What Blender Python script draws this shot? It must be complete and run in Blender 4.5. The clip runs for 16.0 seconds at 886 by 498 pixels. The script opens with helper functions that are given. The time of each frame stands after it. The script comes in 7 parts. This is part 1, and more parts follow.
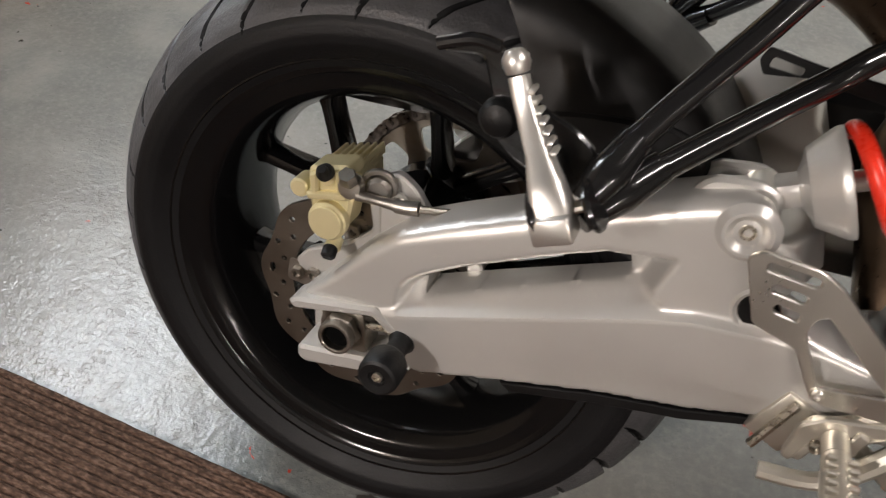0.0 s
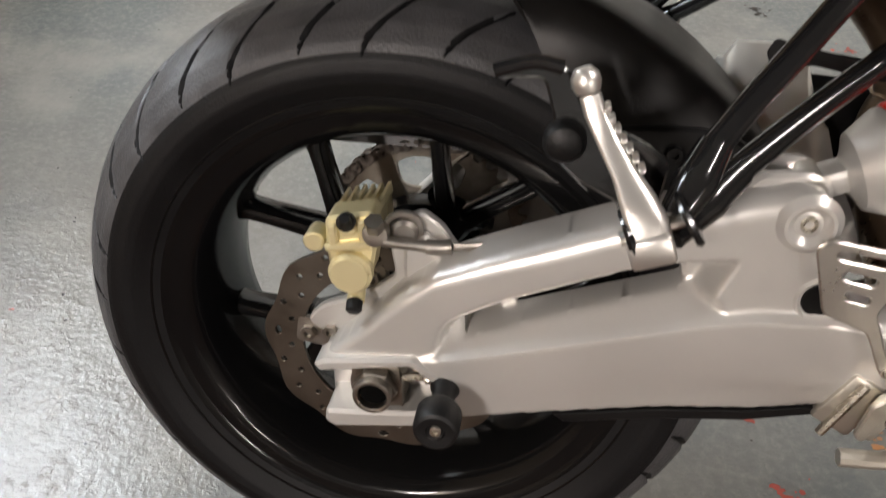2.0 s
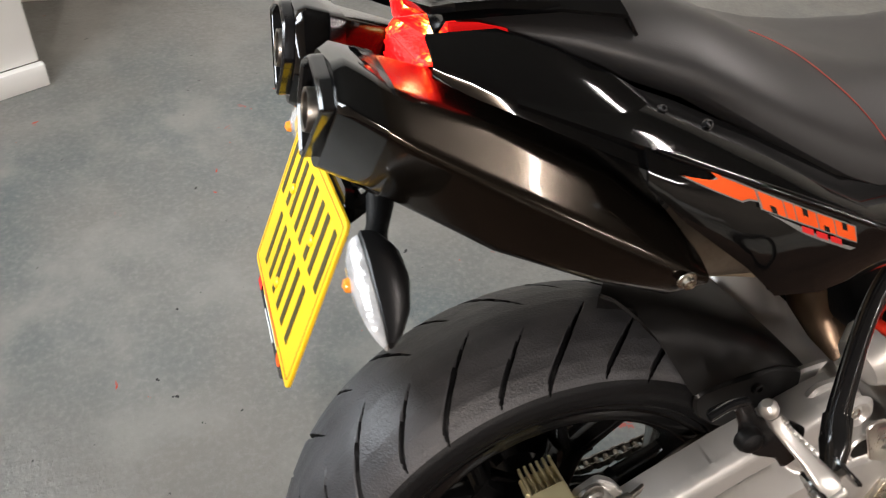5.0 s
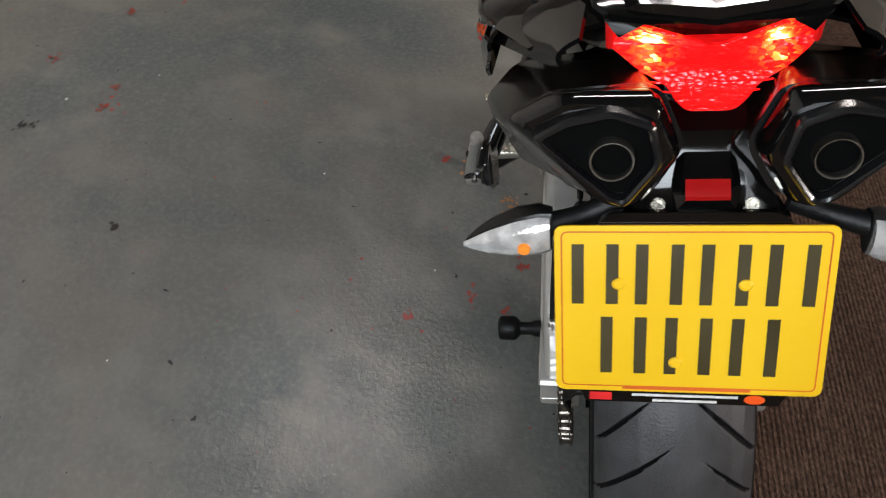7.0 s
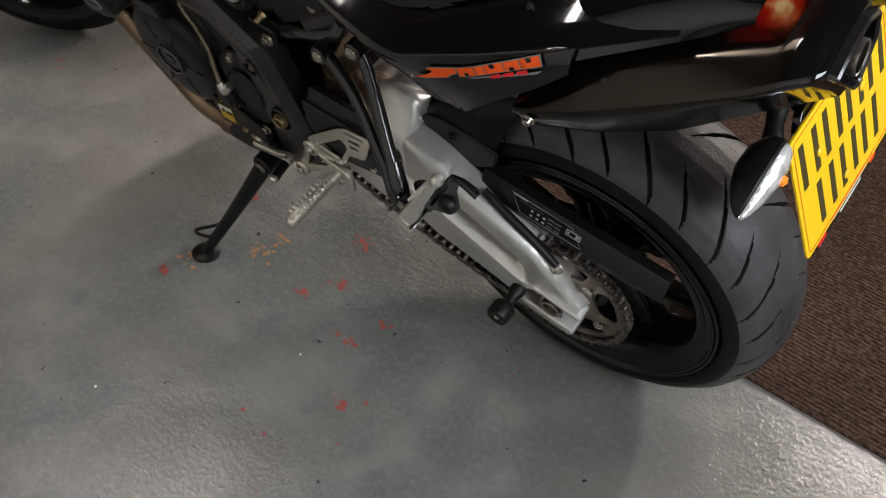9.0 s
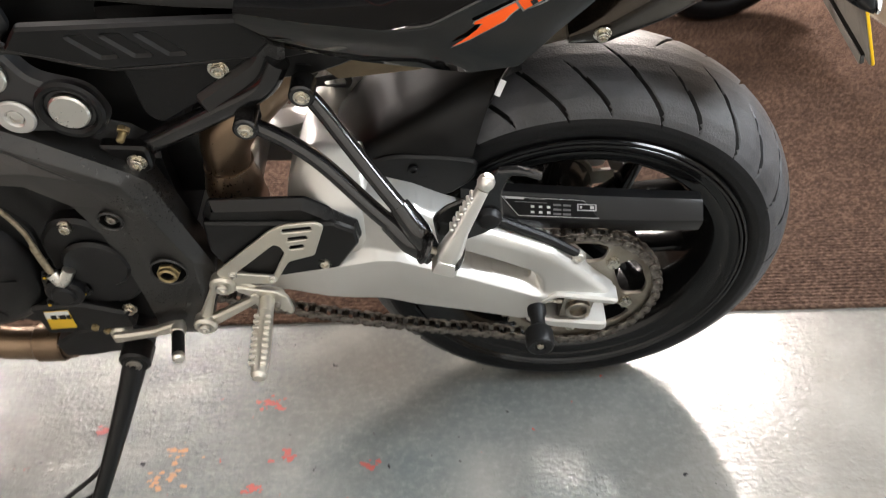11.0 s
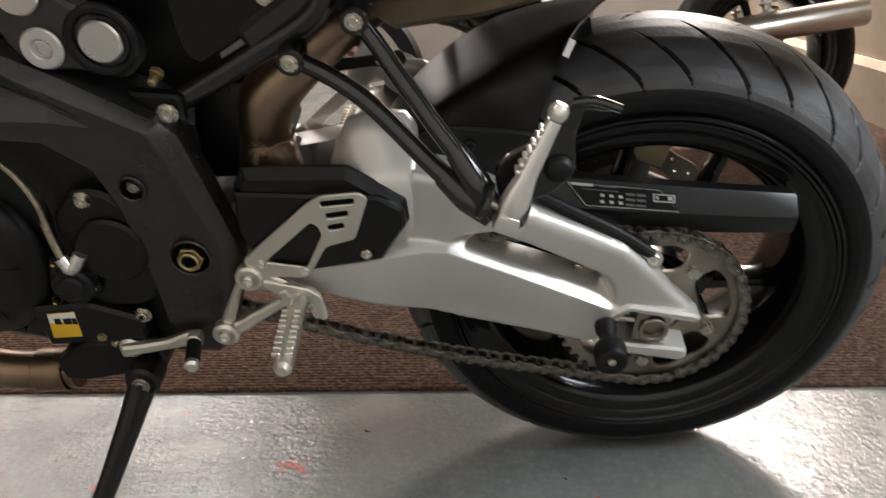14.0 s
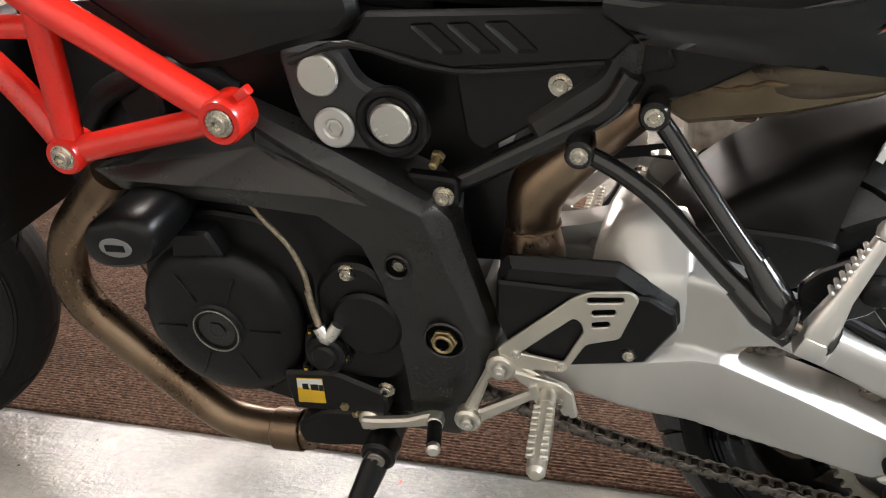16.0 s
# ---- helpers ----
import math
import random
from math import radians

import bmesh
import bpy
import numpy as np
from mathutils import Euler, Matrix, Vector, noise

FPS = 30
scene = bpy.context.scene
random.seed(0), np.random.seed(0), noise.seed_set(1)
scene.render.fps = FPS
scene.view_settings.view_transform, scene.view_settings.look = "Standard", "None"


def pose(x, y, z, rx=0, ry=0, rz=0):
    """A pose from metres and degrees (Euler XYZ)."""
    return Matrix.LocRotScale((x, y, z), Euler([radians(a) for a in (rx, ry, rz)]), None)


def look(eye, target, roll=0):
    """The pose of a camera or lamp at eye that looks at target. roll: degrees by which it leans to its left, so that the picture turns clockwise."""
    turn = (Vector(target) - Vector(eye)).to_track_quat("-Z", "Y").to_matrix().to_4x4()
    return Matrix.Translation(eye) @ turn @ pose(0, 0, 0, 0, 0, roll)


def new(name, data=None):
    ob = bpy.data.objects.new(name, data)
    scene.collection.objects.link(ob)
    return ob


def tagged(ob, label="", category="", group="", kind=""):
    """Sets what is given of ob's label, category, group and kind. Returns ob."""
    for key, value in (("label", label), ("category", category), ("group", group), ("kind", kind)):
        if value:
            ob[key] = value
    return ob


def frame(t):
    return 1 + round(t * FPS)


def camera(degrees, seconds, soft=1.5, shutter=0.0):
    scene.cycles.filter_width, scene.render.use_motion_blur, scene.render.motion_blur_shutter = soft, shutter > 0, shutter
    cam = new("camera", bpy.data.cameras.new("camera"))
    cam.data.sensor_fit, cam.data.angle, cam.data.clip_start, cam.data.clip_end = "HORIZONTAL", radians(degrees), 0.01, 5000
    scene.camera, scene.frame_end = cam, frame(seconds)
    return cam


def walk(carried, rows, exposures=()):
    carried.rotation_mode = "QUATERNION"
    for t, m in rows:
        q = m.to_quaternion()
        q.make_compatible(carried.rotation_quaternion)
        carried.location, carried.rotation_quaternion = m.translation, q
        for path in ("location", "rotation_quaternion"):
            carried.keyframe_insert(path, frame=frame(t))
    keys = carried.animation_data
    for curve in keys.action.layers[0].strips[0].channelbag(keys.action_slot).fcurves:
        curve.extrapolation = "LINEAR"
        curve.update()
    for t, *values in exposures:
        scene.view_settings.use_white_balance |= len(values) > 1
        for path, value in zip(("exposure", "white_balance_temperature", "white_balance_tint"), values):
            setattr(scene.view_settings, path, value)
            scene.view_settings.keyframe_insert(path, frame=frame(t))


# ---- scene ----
cam = camera(56.25, 16.0, 1.1, 0.25)
walk(cam, [
    (0, pose(0.2278, -0.4477, 0.9612, 41.75, -2.07, 21.52)),
    (0.5, pose(0.1313, -0.4638, 0.9028, 41.97, -1.80, 16.09)),
    (1, pose(0.0982, -0.4669, 0.8796, 43.10, -3.47, 11.98)),
    (1.5, pose(0.0961, -0.4608, 0.8758, 42.87, -3.25, 10.68)),
    (2, pose(0.0933, -0.4480, 0.9376, 43.66, -2.83, 9.55)),
    (2.5, pose(0.0953, -0.4236, 1.0904, 47.35, -3.03, 9.74)),
    (3, pose(0.1069, -0.4129, 1.1623, 47.82, -2.35, 9.39)),
    (3.5, pose(0.1054, -0.4150, 1.1800, 47.75, -1.86, 9.98)),
    (3.7, pose(0.0852, -0.4251, 1.2158, 47.09, -2.43, 9.33)),
    (6, pose(-0.6295, -0.0215, 1.2706, 41.89, -6.70, -49.21)),
    (6.5, pose(-0.6857, 0.2204, 1.2412, 41.79, -8.09, -66.49)),
    (7, pose(-0.7528, 0.4556, 1.2264, 43.51, -9.45, -82.93)),
    (7.5, pose(-0.7678, 0.6698, 1.2265, 46.44, -9.15, -100.16)),
    (8, pose(-0.5966, 0.8353, 1.2006, 46.35, -7.65, -117.08)),
    (8.5, pose(-0.4544, 1.0028, 1.1981, 45.98, -6.20, -130.96)),
    (10.8, pose(0.1133, 1.1252, 1.0225, 52.03, 3.02, -177.46)),
    (11, pose(0.1337, 1.1392, 0.9380, 57.67, 3.70, -179.69)),
    (11.5, pose(0.1596, 1.2107, 0.7640, 66.43, 6.22, -179.53)),
    (12, pose(0.1565, 1.2175, 0.6872, 66.89, 5.04, 178.74)),
    (12.5, pose(0.1538, 1.2214, 0.6731, 67.62, 4.93, 178.83)),
    (13, pose(0.1533, 1.1975, 0.6637, 67.41, 4.72, 179.17)),
    (13.5, pose(0.1515, 1.1782, 0.6609, 68.04, 4.17, 179.25)),
    (14, pose(0.1760, 1.1297, 0.6800, 70.84, 3.26, -177.05)),
    (14.5, pose(0.2224, 1.0968, 0.7033, 73.97, 2.79, -170.10)),
    (15, pose(0.2611, 1.0972, 0.7087, 75.05, 2.03, -166.69)),
    (15.5, pose(0.2678, 1.0963, 0.7100, 75.22, 1.87, -165.63)),
    (16, pose(0.2745, 1.0932, 0.7102, 75.29, 1.95, -164.04)),
], ((0.0, 0.15), (1.9, 0.27), (2.8, 0.87), (3.7, 1.05), (5.8, -0.6), (6.5, -0.9), (7.0, -0.75), (7.5, -0.75), (8.0, -1.15), (8.7, -0.75), (10.8, 1.0), (11.2, 0.85), (12.0, 0.55), (13.5, 0.47), (14.0, 0.25), (14.5, 0.55), (16.0, 0.74)))

# ---- world and lights ----
world = bpy.data.worlds.new("room_air")
scene.world = world
world.use_nodes = True
world.node_tree.nodes["Background"].inputs["Color"].default_value = (0.9, 0.95, 1.0, 1)
world.node_tree.nodes["Background"].inputs["Strength"].default_value = 0.01


def strip_lamp(name, place, size_x, size_y, watts, colour=(1.0, 0.905, 0.855), turn=0.0):
    data = bpy.data.lights.new(name, "AREA")
    data.shape, data.size, data.size_y = "RECTANGLE", size_x, size_y
    data.energy, data.color = watts, colour
    ob = new(name, data)
    ob.matrix_world = pose(*place, 0, 0, turn)
    return ob


LAMPS = [
    ((1.45, 0.27, 2.40), 1.25, 0.10, 90),
    ((-1.14, -3.2, 2.40), 1.25, 0.12, 90),
    ((2.50, -3.95, 2.40), 1.25, 0.12, 0),
    ((4.2, -3.7, 2.40), 1.25, 0.12, 0),
]
WATTS = [41, 185, 88, 84]
for (place, sx, sy, turn), watts in zip(LAMPS, WATTS):
    strip_lamp("strip_light_source", place, sx, sy, watts, turn=turn)

# daylight from the window in the rear wall
WINDOW = (0.20, 1.15, 0.95, 1.95)
sky = bpy.data.lights.new("window_daylight", "AREA")
sky.shape, sky.size, sky.size_y, sky.energy, sky.color = "RECTANGLE", WINDOW[1] - WINDOW[0] - 0.08, WINDOW[3] - WINDOW[2] - 0.08, 46, (0.86, 0.93, 1.0)
new("window_daylight", sky).matrix_world = look((-1.36, (WINDOW[0] + WINDOW[1]) / 2, (WINDOW[2] + WINDOW[3]) / 2), (0, (WINDOW[0] + WINDOW[1]) / 2, (WINDOW[2] + WINDOW[3]) / 2 - 0.35))

# ---- tools for meshes ----
LEAN = 16.4
STAND = pose(0, 0, 0.3) @ pose(0, 0, 0, 0, -0.6, 0) @ pose(0, 0, -0.2963, -LEAN, 0, 0)


def part(name, bm, material, parent=None, label="", crease=32):
    mesh = bpy.data.meshes.new(name)
    bm.to_mesh(mesh)
    bm.free()
    mesh.materials.append(material)
    mesh.shade_smooth()
    mesh.set_sharp_from_angle(angle=radians(crease))
    ob = new(name, mesh)
    if parent is not None:
        ob.parent = parent
    return tagged(ob, label)


def again(ob, m, parent=None):
    dup = new(ob.name.split(".")[0], ob.data)
    dup.parent = parent if parent is not None else ob.parent
    dup.matrix_basis = m
    if "label" in ob:
        dup["label"] = ob["label"]
    return dup


def join(*bms):
    out = bmesh.new()
    for b in bms:
        mesh = bpy.data.meshes.new("tmp")
        b.to_mesh(mesh)
        b.free()
        out.from_mesh(mesh)
        bpy.data.meshes.remove(mesh)
    return out


def moved(bm, m):
    bmesh.ops.transform(bm, matrix=m, verts=bm.verts)
    return bm


def mirrored(bm, side):
    if side < 0:
        for v in bm.verts:
            v.co.y = -v.co.y
        bmesh.ops.reverse_faces(bm, faces=bm.faces)
    return bm


def fillet(pts, r, n=4):
    if r <= 0:
        return [Vector(p) for p in pts]
    out, k = [], len(pts)
    for i in range(k):
        a, b, c = Vector(pts[i - 1]), Vector(pts[i]), Vector(pts[(i + 1) % k])
        da, dc = a - b, c - b
        p = b + da.normalized() * min(r, da.length * 0.45)
        q = b + dc.normalized() * min(r, dc.length * 0.45)
        for j in range(n + 1):
            t = j / n
            out.append(p * (1 - t) ** 2 + b * 2 * t * (1 - t) + q * t * t)
    return out


def area2(pts):
    return sum(pts[i - 1][0] * pts[i][1] - pts[i][0] * pts[i - 1][1] for i in range(len(pts)))


def inset(pts, d):
    out, k = [], len(pts)
    for i in range(k):
        e1 = (pts[i] - pts[i - 1]).normalized()
        e2 = (pts[(i + 1) % k] - pts[i]).normalized()
        n1, n2 = Vector((-e1.y, e1.x)), Vector((-e2.y, e2.x))
        m = n1 + n2
        s = m.length
        m = m / s if s > 1e-6 else n1
        out.append(pts[i] + m * d / max(0.5, m.dot(n1)))
    return out


def slab(outline, y0, y1, bev=0.002, holes=(), rnd=0.0, hole_rnd=None, bend=None):
    """A plate in the x-z plane from y0 to y1, with bevelled edges and openings; bend(x, z) shifts it in y."""
    from mathutils.geometry import tessellate_polygon
    loops = []
    for i, (pts, r) in enumerate([(outline, rnd)] + [(h, rnd if hole_rnd is None else hole_rnd) for h in holes]):
        p = fillet([Vector(q) for q in pts], r)
        if (area2(p) > 0) != (i == 0):
            p.reverse()
        loops.append(p)
    bm = bmesh.new()
    lo, hi = min(y0, y1), max(y0, y1)
    ins = [inset(p, bev) for p in loops]
    caps = []
    for p, q in zip(loops, ins):
        rings = [[bm.verts.new((v.x, yy + (bend(v.x, v.y) if bend else 0), v.y)) for v in src]
                 for src, yy in ((q, lo), (p, lo + bev), (p, hi - bev), (q, hi))]
        k = len(p)
        for a, b in zip(rings, rings[1:]):
            for i in range(k):
                bm.faces.new((a[i - 1], a[i], b[i], b[i - 1]))
        caps.append((rings[0], rings[-1]))
    flat0 = [v for c in caps for v in c[0]]
    flat1 = [v for c in caps for v in c[1]]
    for tri in tessellate_polygon([[Vector((v.x, v.y, 0)) for v in q] for q in ins]):
        for flat in (flat0, flat1):
            try:
                bm.faces.new([flat[i] for i in tri])
            except ValueError:
                pass
    bmesh.ops.recalc_face_normals(bm, faces=bm.faces)
    return bm


def smooth_path(pts, n=6):
    pts = [Vector(p) for p in pts]
    if n <= 1 or len(pts) < 3:
        return pts
    ext = [pts[0] * 2 - pts[1]] + pts + [pts[-1] * 2 - pts[-2]]
    out = []
    for i in range(1, len(ext) - 2):
        p0, p1, p2, p3 = ext[i - 1:i + 3]
        for j in range(n):
            t = j / n
            out.append(0.5 * (2 * p1 + (p2 - p0) * t + (2 * p0 - 5 * p1 + 4 * p2 - p3) * t * t
                              + (3 * p1 - p0 - 3 * p2 + p3) * t ** 3))
    return out + [pts[-1]]


def tube(pts, r, n=14, smooth=6, flat=1.0):
    """A round bar along a path; r is one radius or one for each point."""
    path = smooth_path(pts, smooth)
    k = len(path)
    if isinstance(r, (int, float)):
        radii = [r] * k
    else:
        radii = [float(v) for v in np.interp(np.linspace(0, len(r) - 1, k), range(len(r)), r)]
    bm = bmesh.new()
    rings, nrm = [], None
    for i, p in enumerate(path):
        t = (path[min(i + 1, k - 1)] - path[max(i - 1, 0)]).normalized()
        if nrm is None:
            nrm = t.orthogonal().normalized()
        nrm = (nrm - t * nrm.dot(t)).normalized()
        b = t.cross(nrm)
        rings.append([bm.verts.new(p + (nrm * math.cos(a) + b * math.sin(a) * flat) * radii[i])
                      for a in (2 * math.pi * j / n for j in range(n))])
    for a, b in zip(rings, rings[1:]):
        for j in range(n):
            bm.faces.new((a[j - 1], a[j], b[j], b[j - 1]))
    bm.faces.new(rings[0])
    bm.faces.new(rings[-1])
    bmesh.ops.recalc_face_normals(bm, faces=bm.faces)
    return bm


def turned(profile, origin=(0, 0, 0), axis=(0, 1, 0), seg=32, closed=False):
    """A turned piece: profile of (radius, distance along the axis)."""
    bm = bmesh.new()
    rot = Vector(axis).normalized().to_track_quat("Z", "Y").to_matrix()
    o = Vector(origin)
    rings = []
    for r, a in profile:
        if r < 1e-6:
            rings.append([bm.verts.new(o + rot @ Vector((0, 0, a)))])
        else:
            rings.append([bm.verts.new(o + rot @ Vector((r * math.cos(w), r * math.sin(w), a)))
                          for w in (2 * math.pi * j / seg for j in range(seg))])
    pairs = list(zip(rings, rings[1:])) + ([(rings[-1], rings[0])] if closed else [])
    for a, b in pairs:
        if len(a) == 1 and len(b) == 1:
            continue
        for j in range(seg):
            if len(a) == 1:
                bm.faces.new((a[0], b[j], b[j - 1]))
            elif len(b) == 1:
                bm.faces.new((a[j - 1], a[j], b[0]))
            else:
                bm.faces.new((a[j - 1], a[j], b[j], b[j - 1]))
    bmesh.ops.recalc_face_normals(bm, faces=bm.faces)
    return bm


def disc(origin, axis, r, h, bev=0.0015, seg=28):
    return turned([(0, 0), (r - bev, 0), (r, bev), (r, h - bev), (r - bev, h), (0, h)], origin, axis, seg)


def ring(origin, axis, r_in, r_out, h, bev=0.001, seg=32):
    return turned([(r_in, bev), (r_in + bev, 0), (r_out - bev, 0), (r_out, bev), (r_out, h - bev), (r_out - bev, h),
                   (r_in + bev, h), (r_in, h - bev)], origin, axis, seg, closed=True)


def socket_bolt(origin, axis, r, h=0.006):
    """A cap screw with a sunk hexagon."""
    a = turned([(0, h * 0.35), (r * 0.5, h * 0.35), (r * 0.55, h), (r * 0.9, h), (r, h * 0.85), (r, 0), (r * 1.45, 0),
                (r * 1.5, -0.0012), (0, -0.0012)], origin, axis, 18)
    return a


def hex_nut(origin, axis, r, h, hole=0.0):
    rot = Vector(axis).normalized().to_track_quat("Z", "Y").to_matrix()
    o = Vector(origin)
    bm = bmesh.new()
    prof = [(r * 0.93, 0), (r, h * 0.12), (r, h * 0.85), (r * 0.9, h)]
    rings = [[bm.verts.new(o + rot @ Vector((q * math.cos(math.pi / 3 * j), q * math.sin(math.pi / 3 * j), a))) for j in range(6)] for q, a in prof]
    for a, b in zip(rings, rings[1:]):
        for j in range(6):
            bm.faces.new((a[j - 1], a[j], b[j], b[j - 1]))
    bm.faces.new(rings[0])
    if hole:
        inner = [bm.verts.new(o + rot @ Vector((hole * math.cos(math.pi / 3 * j), hole * math.sin(math.pi / 3 * j), h))) for j in range(6)]
        deep = [bm.verts.new(o + rot @ Vector((hole * math.cos(math.pi / 3 * j), hole * math.sin(math.pi / 3 * j), 0.001))) for j in range(6)]
        for a, b in ((rings[-1], inner), (inner, deep)):
            for j in range(6):
                bm.faces.new((a[j - 1], a[j], b[j], b[j - 1]))
        bm.faces.new(deep)
    else:
        bm.faces.new(rings[-1])
    bmesh.ops.recalc_face_normals(bm, faces=bm.faces)
    return bm


def loft(rings, ends=True, cyclic=True):
    bm = bmesh.new()
    vs = [[bm.verts.new(p) for p in r] for r in rings]
    k = len(vs[0])
    for a, b in zip(vs, vs[1:]):
        for j in range(0 if cyclic else 1, k):
            bm.faces.new((a[j - 1], a[j], b[j], b[j - 1]))
    if ends and cyclic:
        bm.faces.new(vs[0])
        bm.faces.new(vs[-1])
    bmesh.ops.recalc_face_normals(bm, faces=bm.faces)
    return bm


def block(size, centre=(0, 0, 0), bev=0.002, turn=(0, 0, 0), seg=2):
    bm = bmesh.new()
    bmesh.ops.create_cube(bm, size=1.0)
    bmesh.ops.scale(bm, vec=size, verts=bm.verts)
    if bev > 0:
        bmesh.ops.bevel(bm, geom=bm.edges, offset=bev, segments=seg, profile=0.5, affect="EDGES")
    return moved(bm, pose(*centre, *turn))


def along(pairs, x):
    xs = [p[0] for p in pairs]
    return float(np.interp(x, xs, [p[1] for p in pairs]))


def thing(name, label, category, m=None, group="", kind=""):
    ob = new(name)
    ob.empty_display_size = 0.05
    if m is not None:
        ob.matrix_basis = m
    return tagged(ob, label, category, group, kind)

# ---- materials ----
def surface(name, colour, rough=0.5, metal=0.0, colour2=None, patch=6.0, grain=300.0, bump=0.05, coat=0.0, spread=0.1, stretch=(1, 1, 1), contrast=(0.35, 0.7), spec=0.5):
    """A surface whose colour and gloss vary at two scales, with a fine relief."""
    m = bpy.data.materials.new(name)
    m.use_nodes = True
    nt = m.node_tree
    p = nt.nodes["Principled BSDF"]
    tc = nt.nodes.new("ShaderNodeTexCoord")
    mp = nt.nodes.new("ShaderNodeMapping")
    mp.inputs["Scale"].default_value = stretch
    nt.links.new(tc.outputs["Object"], mp.inputs["Vector"])
    big, fine = nt.nodes.new("ShaderNodeTexNoise"), nt.nodes.new("ShaderNodeTexNoise")
    for n, s, d in ((big, patch, 6), (fine, grain, 3)):
        n.inputs["Scale"].default_value, n.inputs["Detail"].default_value = s, d
        nt.links.new(mp.outputs["Vector"], n.inputs["Vector"])
    ramp = nt.nodes.new("ShaderNodeValToRGB")
    ramp.color_ramp.elements[0].position, ramp.color_ramp.elements[1].position = contrast
    c2 = colour2 if colour2 else tuple(c * 0.75 for c in colour)
    ramp.color_ramp.elements[0].color, ramp.color_ramp.elements[1].color = (*c2, 1), (*colour, 1)
    nt.links.new(big.outputs["Fac"], ramp.inputs["Fac"])
    nt.links.new(ramp.outputs["Color"], p.inputs["Base Color"])
    rr = nt.nodes.new("ShaderNodeMapRange")
    rr.inputs["To Min"].default_value, rr.inputs["To Max"].default_value = max(0.02, rough - spread), min(1, rough + spread)
    mix = nt.nodes.new("ShaderNodeMath")
    mix.operation = "ADD"
    half = nt.nodes.new("ShaderNodeMath")
    half.operation = "MULTIPLY"
    half.inputs[1].default_value = 0.5
    nt.links.new(big.outputs["Fac"], mix.inputs[0])
    nt.links.new(fine.outputs["Fac"], mix.inputs[1])
    nt.links.new(mix.outputs[0], half.inputs[0])
    nt.links.new(half.outputs[0], rr.inputs["Value"])
    rr.inputs["From Min"].default_value, rr.inputs["From Max"].default_value = 0.3, 0.7
    nt.links.new(rr.outputs["Result"], p.inputs["Roughness"])
    p.inputs["Metallic"].default_value = metal
    p.inputs["Coat Weight"].default_value = coat
    p.inputs["Specular IOR Level"].default_value = spec
    p.inputs["Coat Roughness"].default_value = 0.04
    if bump:
        b = nt.nodes.new("ShaderNodeBump")
        b.inputs["Strength"].default_value, b.inputs["Distance"].default_value = bump, 0.002
        nt.links.new(fine.outputs["Fac"], b.inputs["Height"])
        nt.links.new(b.outputs["Normal"], p.inputs["Normal"])
    return m


def glowing(name, colour, strength, base=None):
    m = bpy.data.materials.new(name)
    m.use_nodes = True
    p = m.node_tree.nodes["Principled BSDF"]
    p.inputs["Base Color"].default_value = (*(base or colour), 1)
    p.inputs["Emission Color"].default_value = (*colour, 1)
    p.inputs["Emission Strength"].default_value = strength
    p.inputs["Roughness"].default_value = 0.15
    return m


M = {}
M["rubber"] = surface("tyre_rubber", (0.0050, 0.0050, 0.0055), 0.52, 0, (0.0040, 0.0040, 0.0045), 14, 420, 0.2, spread=0.1, spec=0.20)
M["tread"] = surface("scrubbed_tread_rubber", (0.058, 0.058, 0.061), 0.46, 0, (0.030, 0.030, 0.032), 22, 380, 0.35, spread=0.12, contrast=(0.3, 0.65))
M["can"] = surface("dark_coated_silencer", (0.034, 0.027, 0.020), 0.19, 0.85, (0.026, 0.021, 0.016), 3, 30, 0.0, coat=0.2, spread=0.02)
# near-black for hole fillings: the shade inside, and soot in the exhaust outlets
M["boreshade"] = surface("sooty_bore", (0.003, 0.003, 0.003), 0.9, 0, None, 20, 300, 0, spec=0.03)
M["castpeg"] = surface("polished_cast_aluminium", (0.80, 0.78, 0.74), 0.34, 0.9, (0.76, 0.74, 0.70), 18, 200, 0.008, spread=0.03)
M["rim"] = surface("black_rim_paint", (0.003, 0.003, 0.0034), 0.16, 0, (0.005, 0.005, 0.005), 9, 300, 0.01, spread=0.06, spec=0.35)
M["alloy"] = surface("silver_cast_paint", (0.60, 0.59, 0.565), 0.33, 0.55, (0.54, 0.53, 0.505), 7, 700, 0.05, spread=0.05)
M["bare"] = surface("bare_aluminium", (0.78, 0.76, 0.72), 0.30, 1.0, (0.72, 0.70, 0.66), 16, 300, 0.012, spread=0.04)
M["anod"] = surface("champagne_anodised_plate", (0.68, 0.65, 0.58), 0.33, 0.85, (0.61, 0.58, 0.51), 12, 400, 0.015, spread=0.05)
M["gold"] = surface("gold_caliper_paint", (0.76, 0.68, 0.41), 0.32, 0.5, (0.68, 0.60, 0.35), 18, 300, 0.015, spread=0.04)
M["steel"] = surface("worn_steel", (0.42, 0.40, 0.37), 0.35, 1.0, (0.28, 0.25, 0.21), 30, 500, 0.1, spread=0.12)
M["zinc"] = surface("zinc_bolt", (0.66, 0.63, 0.56), 0.28, 1.0, (0.56, 0.52, 0.44), 60, 300, 0.01)
M["hose"] = surface("braided_hose", (0.40, 0.34, 0.25), 0.42, 0.8, (0.22, 0.18, 0.12), 160, 900, 0.4)
M["disc"] = surface("brake_disc_steel", (0.23, 0.205, 0.175), 0.38, 1.0, (0.18, 0.158, 0.13), 20, 350, 0.06, spread=0.08)
